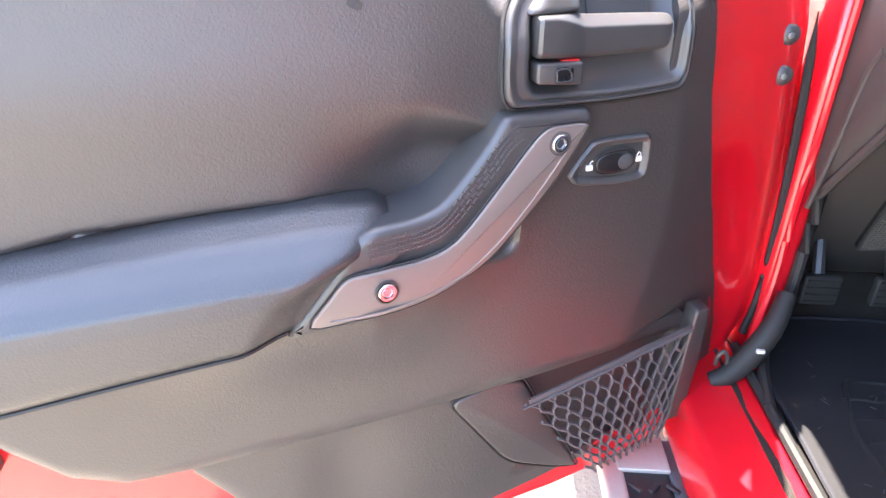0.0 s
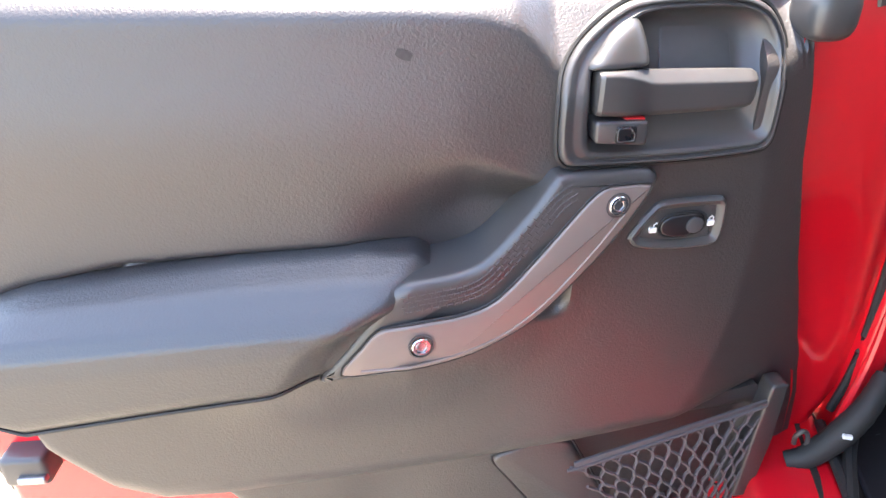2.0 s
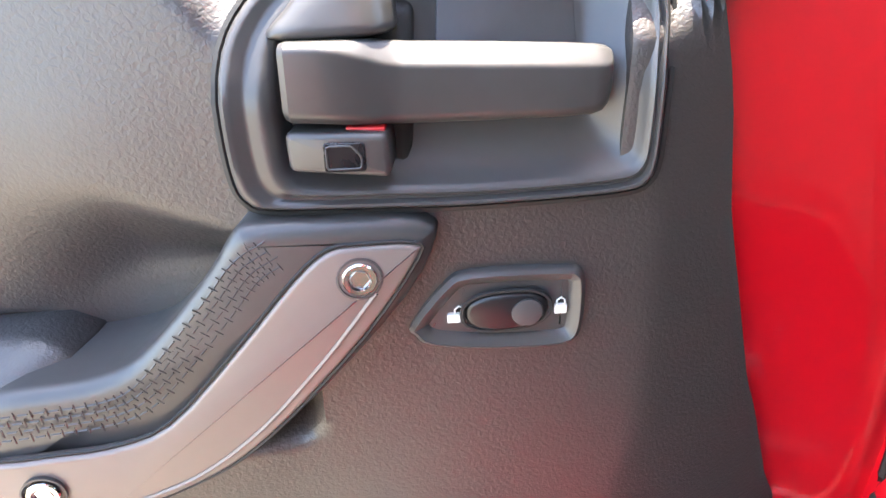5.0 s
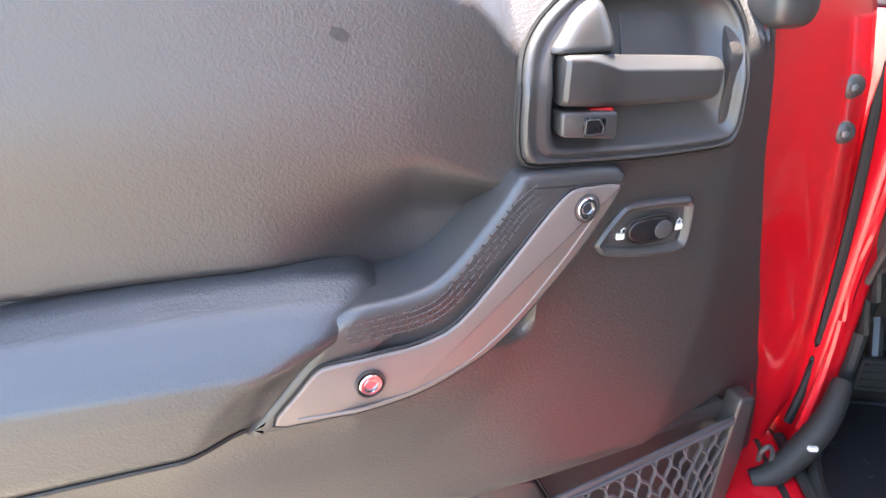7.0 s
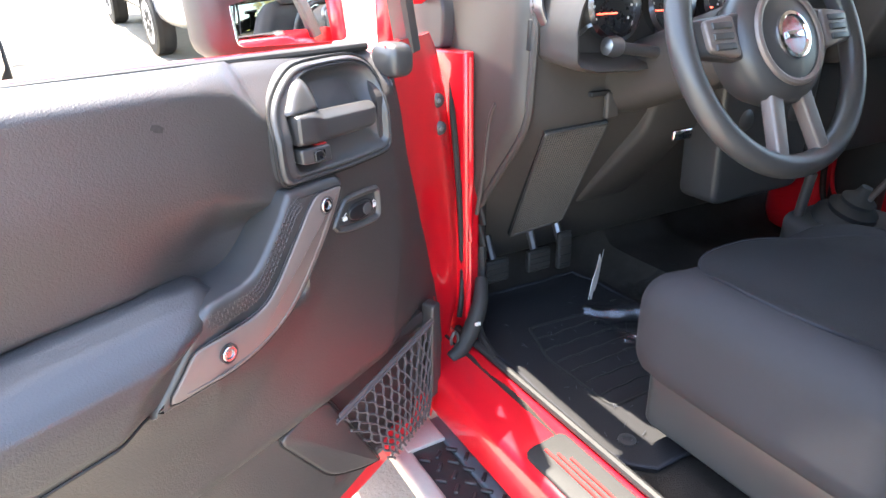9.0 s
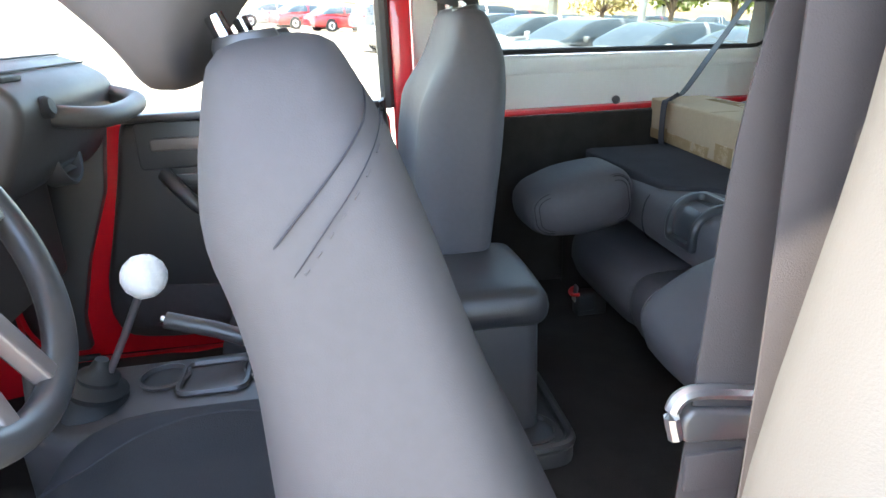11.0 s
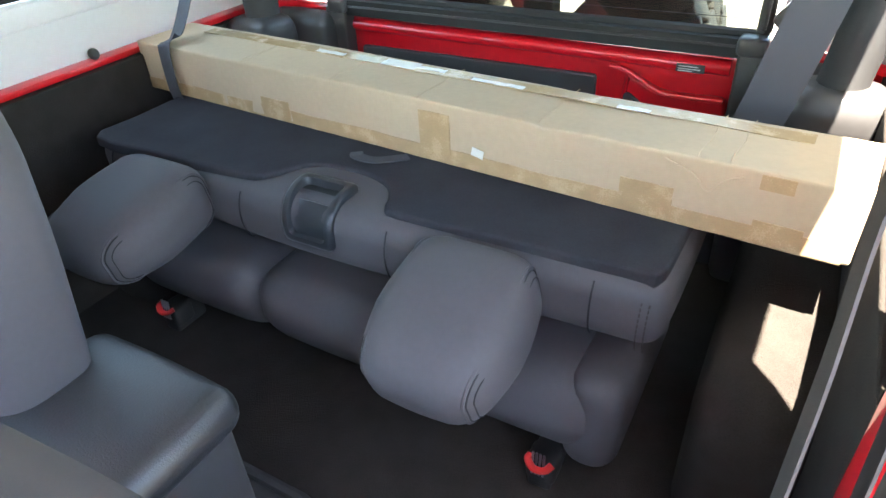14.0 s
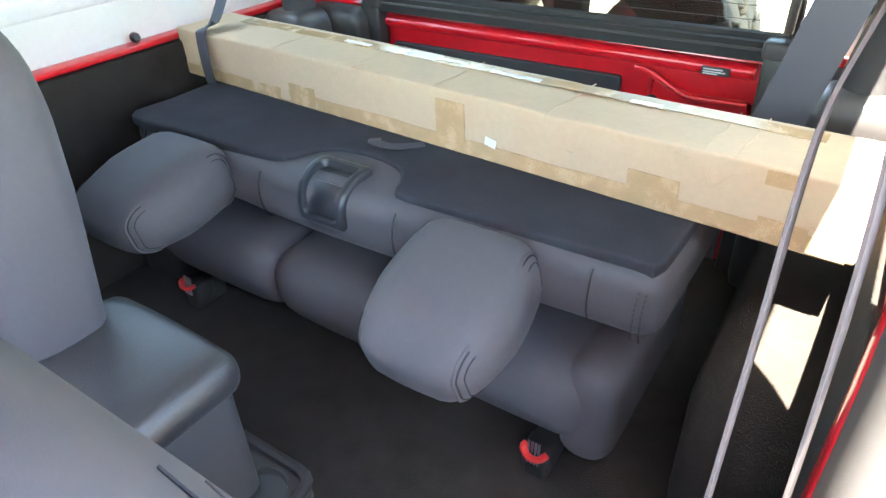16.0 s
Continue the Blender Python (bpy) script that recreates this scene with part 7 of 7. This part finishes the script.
def parked_car(m, colour, col, kind="sedan", detail=True):
    """A parked car, its nose towards +y of m."""
    body = paint(colour, col)
    nm = {"sedan": "sedan", "suv": "sport utility car", "truck": "pickup truck"}[kind]
    c = thing("parked_car", f"parked {colour} {nm} in the lot", "car", "parked cars", m=m)
    up = {"sedan": 0.0, "suv": 0.16, "truck": 0.30}[kind]
    ys = [-2.30, -2.22, -1.9, -1.5, -0.9, 0.0, 0.7, 1.05, 1.6, 2.08, 2.27, 2.34]
    top = {"sedan": [0.72, 0.93, 1.00, 0.99, 0.95, 0.93, 0.95, 0.98, 0.90, 0.82, 0.74, 0.56], "suv": [0.75, 0.98, 1.0, 1.0, 0.98, 0.96, 0.97, 0.99, 0.96, 0.92, 0.84, 0.62],
           "truck": [0.80, 0.98, 1.0, 1.0, 0.98, 0.97, 0.98, 1.0, 0.99, 0.97, 0.92, 0.68]}[kind]
    wid = [0.74, 0.82, 0.87, 0.89, 0.90, 0.90, 0.90, 0.89, 0.88, 0.86, 0.80, 0.70]
    bm, rings = bmesh.new(), []
    for y in np.linspace(-2.31, 2.34, 36):
        zt, w = table(ys, top, y) + up, table(ys, wid, y)
        zb = 0.20 + up * 0.6 + 0.06 * smooth01((abs(y) - 1.9) / 0.4)
        loop = []
        for a, b in ring(1, 28, 1, 0.42):
            loop.append((a * w * (1 - 0.05 * max(0, b)), y, (zt + zb) / 2 + b * (zt - zb) / 2))
        rings.append(loop)
    skin(bm, rings)
    shell = part("body", bm, body, c, f"{colour} painted body", m=m, smooth=60)
    # cabin, drawn along its length: glass between the belt line and the roof rails
    y0, y1, r0, r1 = {"sedan": (-1.95, 1.22, -0.85, 0.12), "suv": (-2.20, 1.15, -1.80, 0.25), "truck": (-0.80, 1.15, -0.55, 0.30)}[kind]
    roof = {"sedan": 1.45, "suv": 1.67, "truck": 1.88}[kind]
    belt = 0.90 + up

    def top_line(y):
        if y > r1:
            t = (y1 - y) / (y1 - r1)
        elif y < r0:
            t = (y - y0) / (r0 - y0)
        else:
            t = 1.0
        crown = 0.035 * math.sin(math.pi * min(1, max(0, (y - r0) / (r1 - r0)))) if r0 < y < r1 else 0
        return belt + (roof - 0.03 - belt) * (1 - (1 - max(0.0, t)) ** 1.55) + crown

    bm = bmesh.new()
    stations = sorted(list(np.linspace(y0, y1, 25)) + [r0, r1, (r0 + r1) / 2 + 0.05, (r0 + r1) / 2 - 0.05])
    cuts = (0.0, 0.10, 0.30, 0.55, 0.78, 0.90, 0.97, 1.0)
    rows_ = []
    for y in stations:
        zt = max(top_line(y), belt + 0.005)
        end = min(1.0, (y1 - y) / 0.35 + 0.55, (y - y0) / 0.35 + 0.55)
        half = []
        for ct in cuts:
            w = 0.82 - 0.24 * (zt - belt) / (roof - belt) * ct ** 1.6
            if ct > 0.9:
                w -= 0.10 * (ct - 0.9) / 0.1
            half.append((w * end, belt + (zt - belt) * math.sin(ct * math.pi / 2) ** 0.85))
        ring_ = [(-x, y, z) for x, z in half] + [(x, y, z) for x, z in reversed(half)]
        rows_.append([bm.verts.new(q) for q in ring_])
    n_ = len(rows_[0])
    for i in range(len(stations) - 1):
        ym = (stations[i] + stations[i + 1]) / 2
        screen = ym > r1 + 0.02 or ym < r0 - 0.02
        post = abs(ym - (r0 + r1) / 2) < 0.06 or abs(ym - r1) < 0.03 or abs(ym - r0) < 0.03
        for j in range(n_ - 1):
            fc = bm.faces.new((rows_[i][j], rows_[i][j + 1], rows_[i + 1][j + 1], rows_[i + 1][j]))
            ct = cuts[min(j, n_ - 2 - j)]
            side = 0.05 < ct < 0.80
            if screen:
                fc.material_index = 1 if (ct > 0.85 or j == n_ // 2 - 1 or side) and y0 + 0.08 < ym < y1 - 0.04 else 0
            else:
                fc.material_index = 1 if side and not post else 0
    part("cabin", bm, [body, DARKGLASS], c, "rounded roof and dark windows", m=m, smooth=50)
    for s in (1, -1):
        part("headlamp", rbox((s * 0.66, 2.20, 0.69 + up), (0.42, 0.22, 0.13), 0.04, inner=4, f=lambda q, s=s: Vector((q.x, q.y - 1.6 * max(0, s * q.x + 0.06) ** 1.5, q.z * (1 - 0.9 * s * q.x) + 0.12 * s * q.x))), LAMPGLASS, c, "clear headlamp", m=m)
        part("tail_lamp", rbox((s * 0.64, -2.235, 0.82 + up), (0.36, 0.10, 0.13), 0.04), TAILRED, c, "red tail lamp", m=m)
        mi = part("side_mirror", rbox((s * 0.98, 0.72, 1.02 + up), (0.17, 0.10, 0.12), 0.04), body, c, m=m)
        for y in (1.47, -1.28):
            wh = part("wheel", lathe([(0.20, -0.10), (0.31, -0.10), (0.335, -0.06), (0.335, 0.06), (0.31, 0.10), (0.20, 0.10)], (s * 0.80, y, 0.335), (s, 0, 0), 28), TYRE, c, "black tyre", m=m)
            part("wheel_rim", lathe([(0.225, 0.06), (0.220, 0.106), (0.06, 0.098), (0.0, 0.102)], (s * 0.80, y, 0.335), (s, 0, 0), 20), RIMS, wh, "silver rim", m=m)
            if detail:
                for k in range(9):
                    a = 2 * math.pi * k / 9
                    part("rim_gap", rbox((0, 0, 0), (0.02, 0.042, 0.13), 0.008, inner=1), RUBBER, wh, m=m @ Matrix.Translation((s * 0.897, y, 0.335)) @ Matrix.Rotation(a, 4, "X") @ Matrix.Translation((0, 0, 0.125)))
            part("wheel_arch", lathe([(0.385, -0.05), (0.395, 0.004), (0.380, 0.014), (0.33, 0.010)], (s * 0.885, y, 0.345 + up * 0.3), (s, 0, 0), 28), RUBBER, c, m=m)
    gr = part("grille", rbox((0, 2.295, 0.635 + up), (1.02, 0.10, 0.16), 0.03, inner=3), SMOOTH, c, "black grille", m=m)
    for k in range(4):
        part("grille_bar", rbox((0, 2.345, 0.575 + up + 0.04 * k), (1.00, 0.02, 0.014), 0.004), CHROME, gr, m=m)
    part("lower_grille", rbox((0, 2.30, 0.36 + up), (1.26, 0.11, 0.15), 0.05, inner=3), SMOOTH, c, "black lower grille", m=m)
    for k in range(3 if detail else 0):
        part("lower_bar", rbox((0, 2.352, 0.325 + up + 0.035 * k), (1.05, 0.014, 0.010), 0.003), CHROME, c, m=m)
    if detail:
        part("badge", lathe([(0.055, 0), (0.052, 0.012), (0.0, 0.012)], (0, 2.352, 0.66 + up), (0, 1, 0), 20), CHROME, gr, "round silver badge", m=m)
        part("rear_badge", lathe([(0.055, 0), (0.052, 0.012), (0.0, 0.012)], (0, -2.29, 0.86 + up), (0, -1, 0), 20), CHROME, c, "round silver badge", m=m)
        part("plate_panel", rbox((0, -2.305, 0.60 + up), (0.42, 0.03, 0.13), 0.01), PAPER, c, "pale plate panel", m=m)
        for s in (1, -1):
            for y in (0.82, -0.15, -1.05):
                part("door_gap", tube([(s * 0.902, y, 0.35 + up), (s * 0.905, y - 0.01, 0.65 + up), (s * 0.875, y - 0.03, 0.92 + up)], 0.006, 4), RUBBER, c, m=m)
            part("door_handle", rbox((s * 0.905, 0.05, 0.80 + up), (0.02, 0.16, 0.025), 0.008), body, c, m=m)
    if kind == "truck":
        part("bed_rim", prism(round_poly([(-0.85, -2.25), (0.85, -2.25), (0.85, -0.85), (-0.85, -0.85)], 0.05), 0.98 + up, 1.03 + up, "xy", 0.01), SMOOTH, c, "dark bed liner", m=m)
    return c


def at_lot(x, y, heading):
    """A pose on the ground; heading in degrees from +y, to the left."""
    return Matrix.Translation((x, y, GROUND)) @ pose(0, 0, 0, 0, 0, heading)


H = 14.0
f, r = Vector((-math.sin(radians(H)), math.cos(radians(H)))), Vector((math.cos(radians(H)), math.sin(radians(H))))
first = Vector((7.62, -5.34)) + r * 0.80 - f * 1.47
near = [("blue", (0.03, 0.10, 0.30), "sedan"), ("silver", (0.26, 0.265, 0.27), "sedan"), ("dark grey", (0.16, 0.17, 0.18), "sedan"), ("white", (0.72, 0.72, 0.72), "sedan"),
        ("deep blue", (0.02, 0.05, 0.30), "sedan"), ("white", (0.72, 0.72, 0.72), "suv"), ("grey", (0.3, 0.3, 0.31), "sedan")]
cars = {}
for k, (cn, cc, kd) in enumerate(near):
    p = first + r * 2.42 * k
    cars[(cn, kd)] = parked_car(at_lot(p.x, p.y, H), cn, cc, kd, k < 3)
cars[("red", "suv")] = parked_car(at_lot(4.9, -45.5, -70), "red", (0.42, 0.02, 0.025), "suv", False)
cars[("grey", "suv")] = parked_car(at_lot(10.8, -56, -20), "slate grey", (0.10, 0.13, 0.16), "suv", False)
cars[("white", "truck")] = parked_car(at_lot(20.8, -40.0, -55), "white", (0.72, 0.72, 0.72), "truck", False)
cars[("red", "sedan")] = parked_car(at_lot(9.6, -42.5, 20), "red", (0.42, 0.02, 0.025), "sedan", False)
parked_car(at_lot(-2.75, 7.55, 6), "black", (0.012, 0.016, 0.035), "sedan")
parked_car(at_lot(0.35, 9.2, 4), "white", (0.72, 0.72, 0.72), "suv")
# far rows, the same cars again
keys = list(cars)[3:]
for row in range(4):
    for k in range(16):
        d0 = 26 + row * 13
        base = Vector((8.0, -4.0)) + Vector((0.84, -0.54)) * d0 + r.orthogonal() * 0
        p = base + Vector((0.54, 0.84)) * (k * 2.9 - 17) + Vector((0.84, -0.54)) * random.uniform(-0.4, 0.4)
        copy_thing(cars[random.choice(keys)], at_lot(p.x, p.y, 30 + random.choice((0, 180)) + random.uniform(-3, 3)))
for k in range(12):
    p = Vector((30.0, -46.0)) + Vector((-0.35, -0.94)) * 2 + Vector((0.94, -0.35)) * (k * 3.0 - 8)
    copy_thing(cars[random.choice(keys)], at_lot(p.x, p.y, random.choice((-20, 160)) + random.uniform(-3, 3)))

BARK = mat("bark", (0.16, 0.12, 0.085), 0.9, bump=0.8, bscale=40, vary=0.25, vscale=6)
LEAF = mat("green leaves", (0.24, 0.31, 0.06), 0.6, vary=0.35, vscale=2.5, random_tint=0.15)
LEAFY = mat("yellowing leaves", (0.38, 0.32, 0.10), 0.6, vary=0.35, vscale=2.5)
HEDGE = mat("clipped hedge leaves", (0.10, 0.18, 0.03), 0.6, vary=0.4, vscale=3)
CONCRETE = mat("pale concrete", (0.42, 0.41, 0.38), 0.85, bump=0.3, bscale=60, vary=0.12, vscale=2)
KERBRED = mat("red kerb paint", (0.45, 0.06, 0.05), 0.7, vary=0.2, vscale=4)
GALV = mat("galvanised pole", (0.40, 0.41, 0.40), 0.5, metal=0.6, vary=0.1)
EARTH = mat("dry tan earth", (0.30, 0.21, 0.11), 0.95, bump=0.5, bscale=3, vary=0.25, vscale=0.05)
ROCK = mat("pale river rock", (0.45, 0.40, 0.33), 0.9, vary=0.3, vscale=3)
PAINTLINE = mat("white lot paint", (0.65, 0.65, 0.63), 0.8, vary=0.15, vscale=6)
WALLW = mat("white rendered wall", (0.70, 0.69, 0.66), 0.7, vary=0.05, vscale=1)
BLUEGLASS = mat("blue green building glass", (0.05, 0.11, 0.11), 0.08, vary=0.1, spec=0.8)


def leaves(bm, c, spread, n, size, flat=0.8):
    for _ in range(n):
        while True:
            q = Vector([random.uniform(-1, 1) for _ in range(3)])
            if q.length < 1:
                break
        p = Vector(c) + Vector((q.x * spread, q.y * spread, q.z * spread * flat))
        a = Vector([random.gauss(0, 1) for _ in range(3)]).normalized()
        b = a.cross(Vector([random.gauss(0, 1) for _ in range(3)])).normalized()
        s = size * random.uniform(0.6, 1.3)
        v = [bm.verts.new(p + a * s * x + b * s * y) for x, y in ((-1, 0), (0, -0.5), (1, 0), (0, 0.5))]
        bm.faces.new(v)


def tree(x, y, h, crown, leaf, n=2200, size=0.12, trunk=0.14, lab="young green tree in the lot"):
    m = at_lot(x, y, random.uniform(0, 360))
    t = thing("tree", lab, "tree", "trees", m=m)
    bm = bmesh.new()
    fork = h * 0.27
    tube([(0, 0, 0), (0.04, 0.02, fork * 0.5), (-0.03, 0.05, fork), (0.02, 0.02, h * 0.8)], trunk, 9, bm=bm, scale=[1.25, 1, 0.75, 0.2])
    ends = []
    for k in range(8):
        a = 2 * math.pi * k / 8 + random.uniform(-0.3, 0.3)
        z0 = fork * random.uniform(0.85, 1.35)
        e = Vector((math.cos(a), math.sin(a), 0)) * crown * random.uniform(0.55, 0.95) + Vector((0, 0, h * random.uniform(0.40, 0.95)))
        mid = Vector((e.x * 0.4, e.y * 0.4, (z0 + e.z) / 2 + 0.1))
        tube([(0, 0, z0), mid, e], trunk * 0.4, 6, bm=bm, scale=[1, 0.6, 0.2])
        ends += [e, mid * 0.3 + e * 0.7, mid]
    part("trunk", bm, BARK, t, "rough brown trunk and limbs", m=m)
    bm = bmesh.new()
    ends.append(Vector((0, 0, h * 0.95)))
    for e in ends:
        leaves(bm, e, crown * random.uniform(0.22, 0.42), n // len(ends), size)
    part("crown", bm, leaf, t, "loose open crown of leaves", m=m, smooth=0)
    return t


def bush(x, y, w, h, lab="rounded green bush in a planted island"):
    m = at_lot(x, y, random.uniform(0, 90))
    b = thing("bush", lab, "bush", "bushes", m=m)
    bm = bmesh.new()
    for _ in range(2600):
        q = Vector([random.gauss(0, 1) for _ in range(3)]).normalized() * random.uniform(0.80, 1.03)
        k = 1 + 0.12 * noise.noise(q * 3 + Vector((x, y, 0)))
        p = Vector((q.x * w * k, q.y * w * 0.8 * k, h * 0.45 + q.z * h * 0.55 * k))
        if p.z < 0.02:
            continue
        leaves(bm, p, 0.03, 1, 0.065)
    part("foliage", bm, HEDGE, b, m=m, smooth=0)
    bm = bmesh.new()
    for k in range(5):
        a = k * 1.3
        tube([(0.05 * math.cos(a), 0.05 * math.sin(a), 0), (w * 0.4 * math.cos(a), w * 0.4 * math.sin(a), h * 0.5)], 0.02, 6, bm=bm)
    part("stems", bm, BARK, b, m=m)


tree(8.6, -15.3, 6.0, 2.2, LEAFY, trunk=0.12, lab="thin tree with sparse yellow leaves")
tree(27.0, -14.5, 6.6, 2.4, LEAF, 5200)
tree(26.0, -16.9, 6.8, 2.4, LEAF, 5200)
tree(36.0, -15.0, 5.5, 2.2, LEAFY)
tree(13.5, -31.0, 6.0, 2.2, LEAFY)
tree(8.6, -34.5, 6.0, 2.2, LEAFY)
tree(21.0, -50.0, 6.0, 2.4, LEAF)
tree(30.0, -24.0, 6.0, 2.4, LEAFY)
for x, y, w, h in ((11.0, -21.0, 1.5, 1.15), (6.3, -24.5, 1.7, 1.25), (18.5, -27.8, 1.2, 1.2), (22.0, -13.0, 1.1, 0.9), (27.5, -17.8, 1.1, 0.9), (20.5, -8.5, 1.1, 0.9)):
    bush(x, y, w, h)


def kerb(name, pts, width, height, material, label):
    return part(name, sweep([(x, y, GROUND + height / 2) for x, y in pts], [(-width / 2, -height / 2), (width / 2, -height / 2), (width / 2, height * 0.3), (width * 0.35, height / 2), (-width / 2, height / 2)]), material, label=label, m=I4, kind="structure")


kerb("kerb_red", [(24, -9), (17.2, -21.5), (15.0, -25.5), (10.5, -31.5), (5.2, -39.0), (-6, -52)], 0.3, 0.15, KERBRED, "red painted kerb along the lane")
kerb("kerb_grey", [(19.0, -17.0), (8.4, -16.5), (7.6, -15.5), (8.6, -14.2), (20.0, -13.0)], 0.2, 0.14, CONCRETE, "pale concrete island kerb")
for k in range(9):
    p = first + r * (2.62 * k - 1.3) - f * 0.3
    q_ = p - f * 2.6
    part("bay_line", slab(1, 1, lambda u, v: (p.x + (q_.x - p.x) * u + r.x * 0.1 * v, p.y + (q_.y - p.y) * u + r.y * 0.1 * v, GROUND + 0.004), (0, 0, -0.003)), PAINTLINE, label="faded white bay line", m=I4, kind="structure")


def lamp_post(x, y, h, base_h, base_r):
    m = at_lot(x, y, 0)
    t = thing("street_lamp", "tall grey lamp post on a concrete base", "lamp post", "lamp posts", m=m)
    part("base", lathe([(base_r, 0), (base_r, base_h - 0.03), (base_r - 0.03, base_h), (0, base_h)], (0, 0, 0), (0, 0, 1), 24), CONCRETE, t, "round concrete base", m=m)
    part("pole", tube([(0, 0, base_h), (0, 0, h * 0.6), (0, 0, h)], 0.085, 12, (0, 1, 0), scale=[1.15, 1, 0.8]), GALV, t, "grey steel pole", m=m)
    part("lamp_head", rbox((0.35, 0, h), (0.9, 0.32, 0.14), 0.05), GALV, t, "flat lamp head", m=m)


lamp_post(7.35, -10.1, 9.0, 1.0, 0.26)
lamp_post(15.5, -7.6, 9.0, 0.6, 0.26)
lamp_post(62, -30, 11.0, 0.8, 0.3)
lamp_post(48, -62, 11.0, 0.8, 0.3)


def stones():
    bm = bmesh.new()
    for _ in range(260):
        x, y = random.uniform(3.8, 6.2), random.uniform(-9.0, -6.4)
        s = random.uniform(0.03, 0.10)
        rbox((x, y, GROUND + s * 0.3), (s, s * random.uniform(0.7, 1.3), s * 0.7), s * 0.3, inner=1, k=2, bm=bm)
    part("gravel", bm, ROCK, label="scattered pale river stones", m=I4, kind="stuff")


stones()


def overpass():
    o = thing("overpass", "long pale concrete road bridge in the distance", "bridge", m=Matrix.Translation((98, -105, GROUND)) @ pose(0, 0, 0, 0, 0, -47))
    m = WHERE[o.name]
    part("deck", prism(round_poly([(-2.5, 5.4), (2.5, 5.4), (2.8, 6.2), (2.8, 7.1), (2.5, 7.1), (2.5, 6.4), (-2.5, 6.4), (-2.5, 7.1), (-2.8, 7.1), (-2.8, 6.2)], 0.05), -400, 400, "xz", 0.05, 1), CONCRETE, o, m=m)
    for k in range(-7, 8):
        part("pier", rbox((0, k * 26, 2.7), (2.4, 1.6, 5.6), 0.2, inner=1), CONCRETE, o, m=m)
    return o


overpass()


def embankment(d, h, w, name, label):
    """A long bank of dry ground that closes the distance, all round the lot."""
    n = 160
    bm = bmesh.new()
    rows = []
    for k, (dd, hh) in enumerate(((0, -0.5), (w * 0.3, h * 0.55), (w * 0.7, h), (w, h * 1.0))):
        rows.append([((d + dd) * math.cos(2 * math.pi * i / n), (d + dd) * math.sin(2 * math.pi * i / n), hh * (1 + 0.25 * noise.noise((7 * math.cos(2 * math.pi * i / n), 7 * math.sin(2 * math.pi * i / n), k * 0.3)))) for i in range(n)])
    skin(bm, rows, caps=False)
    part(name, bm, EARTH, label=label, m=I4, kind="structure")


embankment(185, 4.2, 60, "backdrop_bank", "dry tan embankment round the lot")
embankment(600, 13, 180, "backdrop_hills", "distant tan desert hills")


def showroom():
    m = at_lot(5.2, -57.0, 8)
    b = thing("building", "white showroom building with blue green glazing", "building", m=m)
    part("wall", box((-1.6, -8, 0), (1.4, 0, 9), 0.05), WALLW, b, "white rendered wall", m=m)
    part("wall", box((-16, -8.2, 6.2), (-1.6, 0.1, 9), 0.05), WALLW, b, m=m)
    for k in range(7):
        wn = part("window", box((-1.75 - 2.0 * (k + 1), -0.25, 0.3), (-1.75 - 2.0 * k - 0.1, -0.15, 6.2), 0.01), BLUEGLASS, b, "tall glass pane", m=m)
        part("mullion", box((-1.78 - 2.0 * k, -0.3, 0), (-1.66 - 2.0 * k, -0.05, 6.2), 0.01), GALV, b, m=m)
    part("plinth", box((-16, -8, 0), (-1.6, -0.1, 0.3), 0.02), CONCRETE, b, m=m)


showroom()


def sign(x, y, hgt, z):
    m = at_lot(x, y, 30)
    s = thing("lot_sign", "blue sign panel on a thin post", "sign", m=m)
    part("post", tube([(0, 0, 0), (0, 0, z)], 0.03, 8), GALV, s, m=m)
    part("panel", rbox((0, 0, z), (0.5, 0.03, hgt), 0.01), paint("deep blue", (0.02, 0.05, 0.30)), s, "blue panel", m=m)
    part("bars", rbox((0, 0.018, z), (0.34, 0.004, hgt * 0.3), 0.001), PAPER, s, "pale bar", m=m)


sign(22.0, -41.0, 1.2, 2.6)
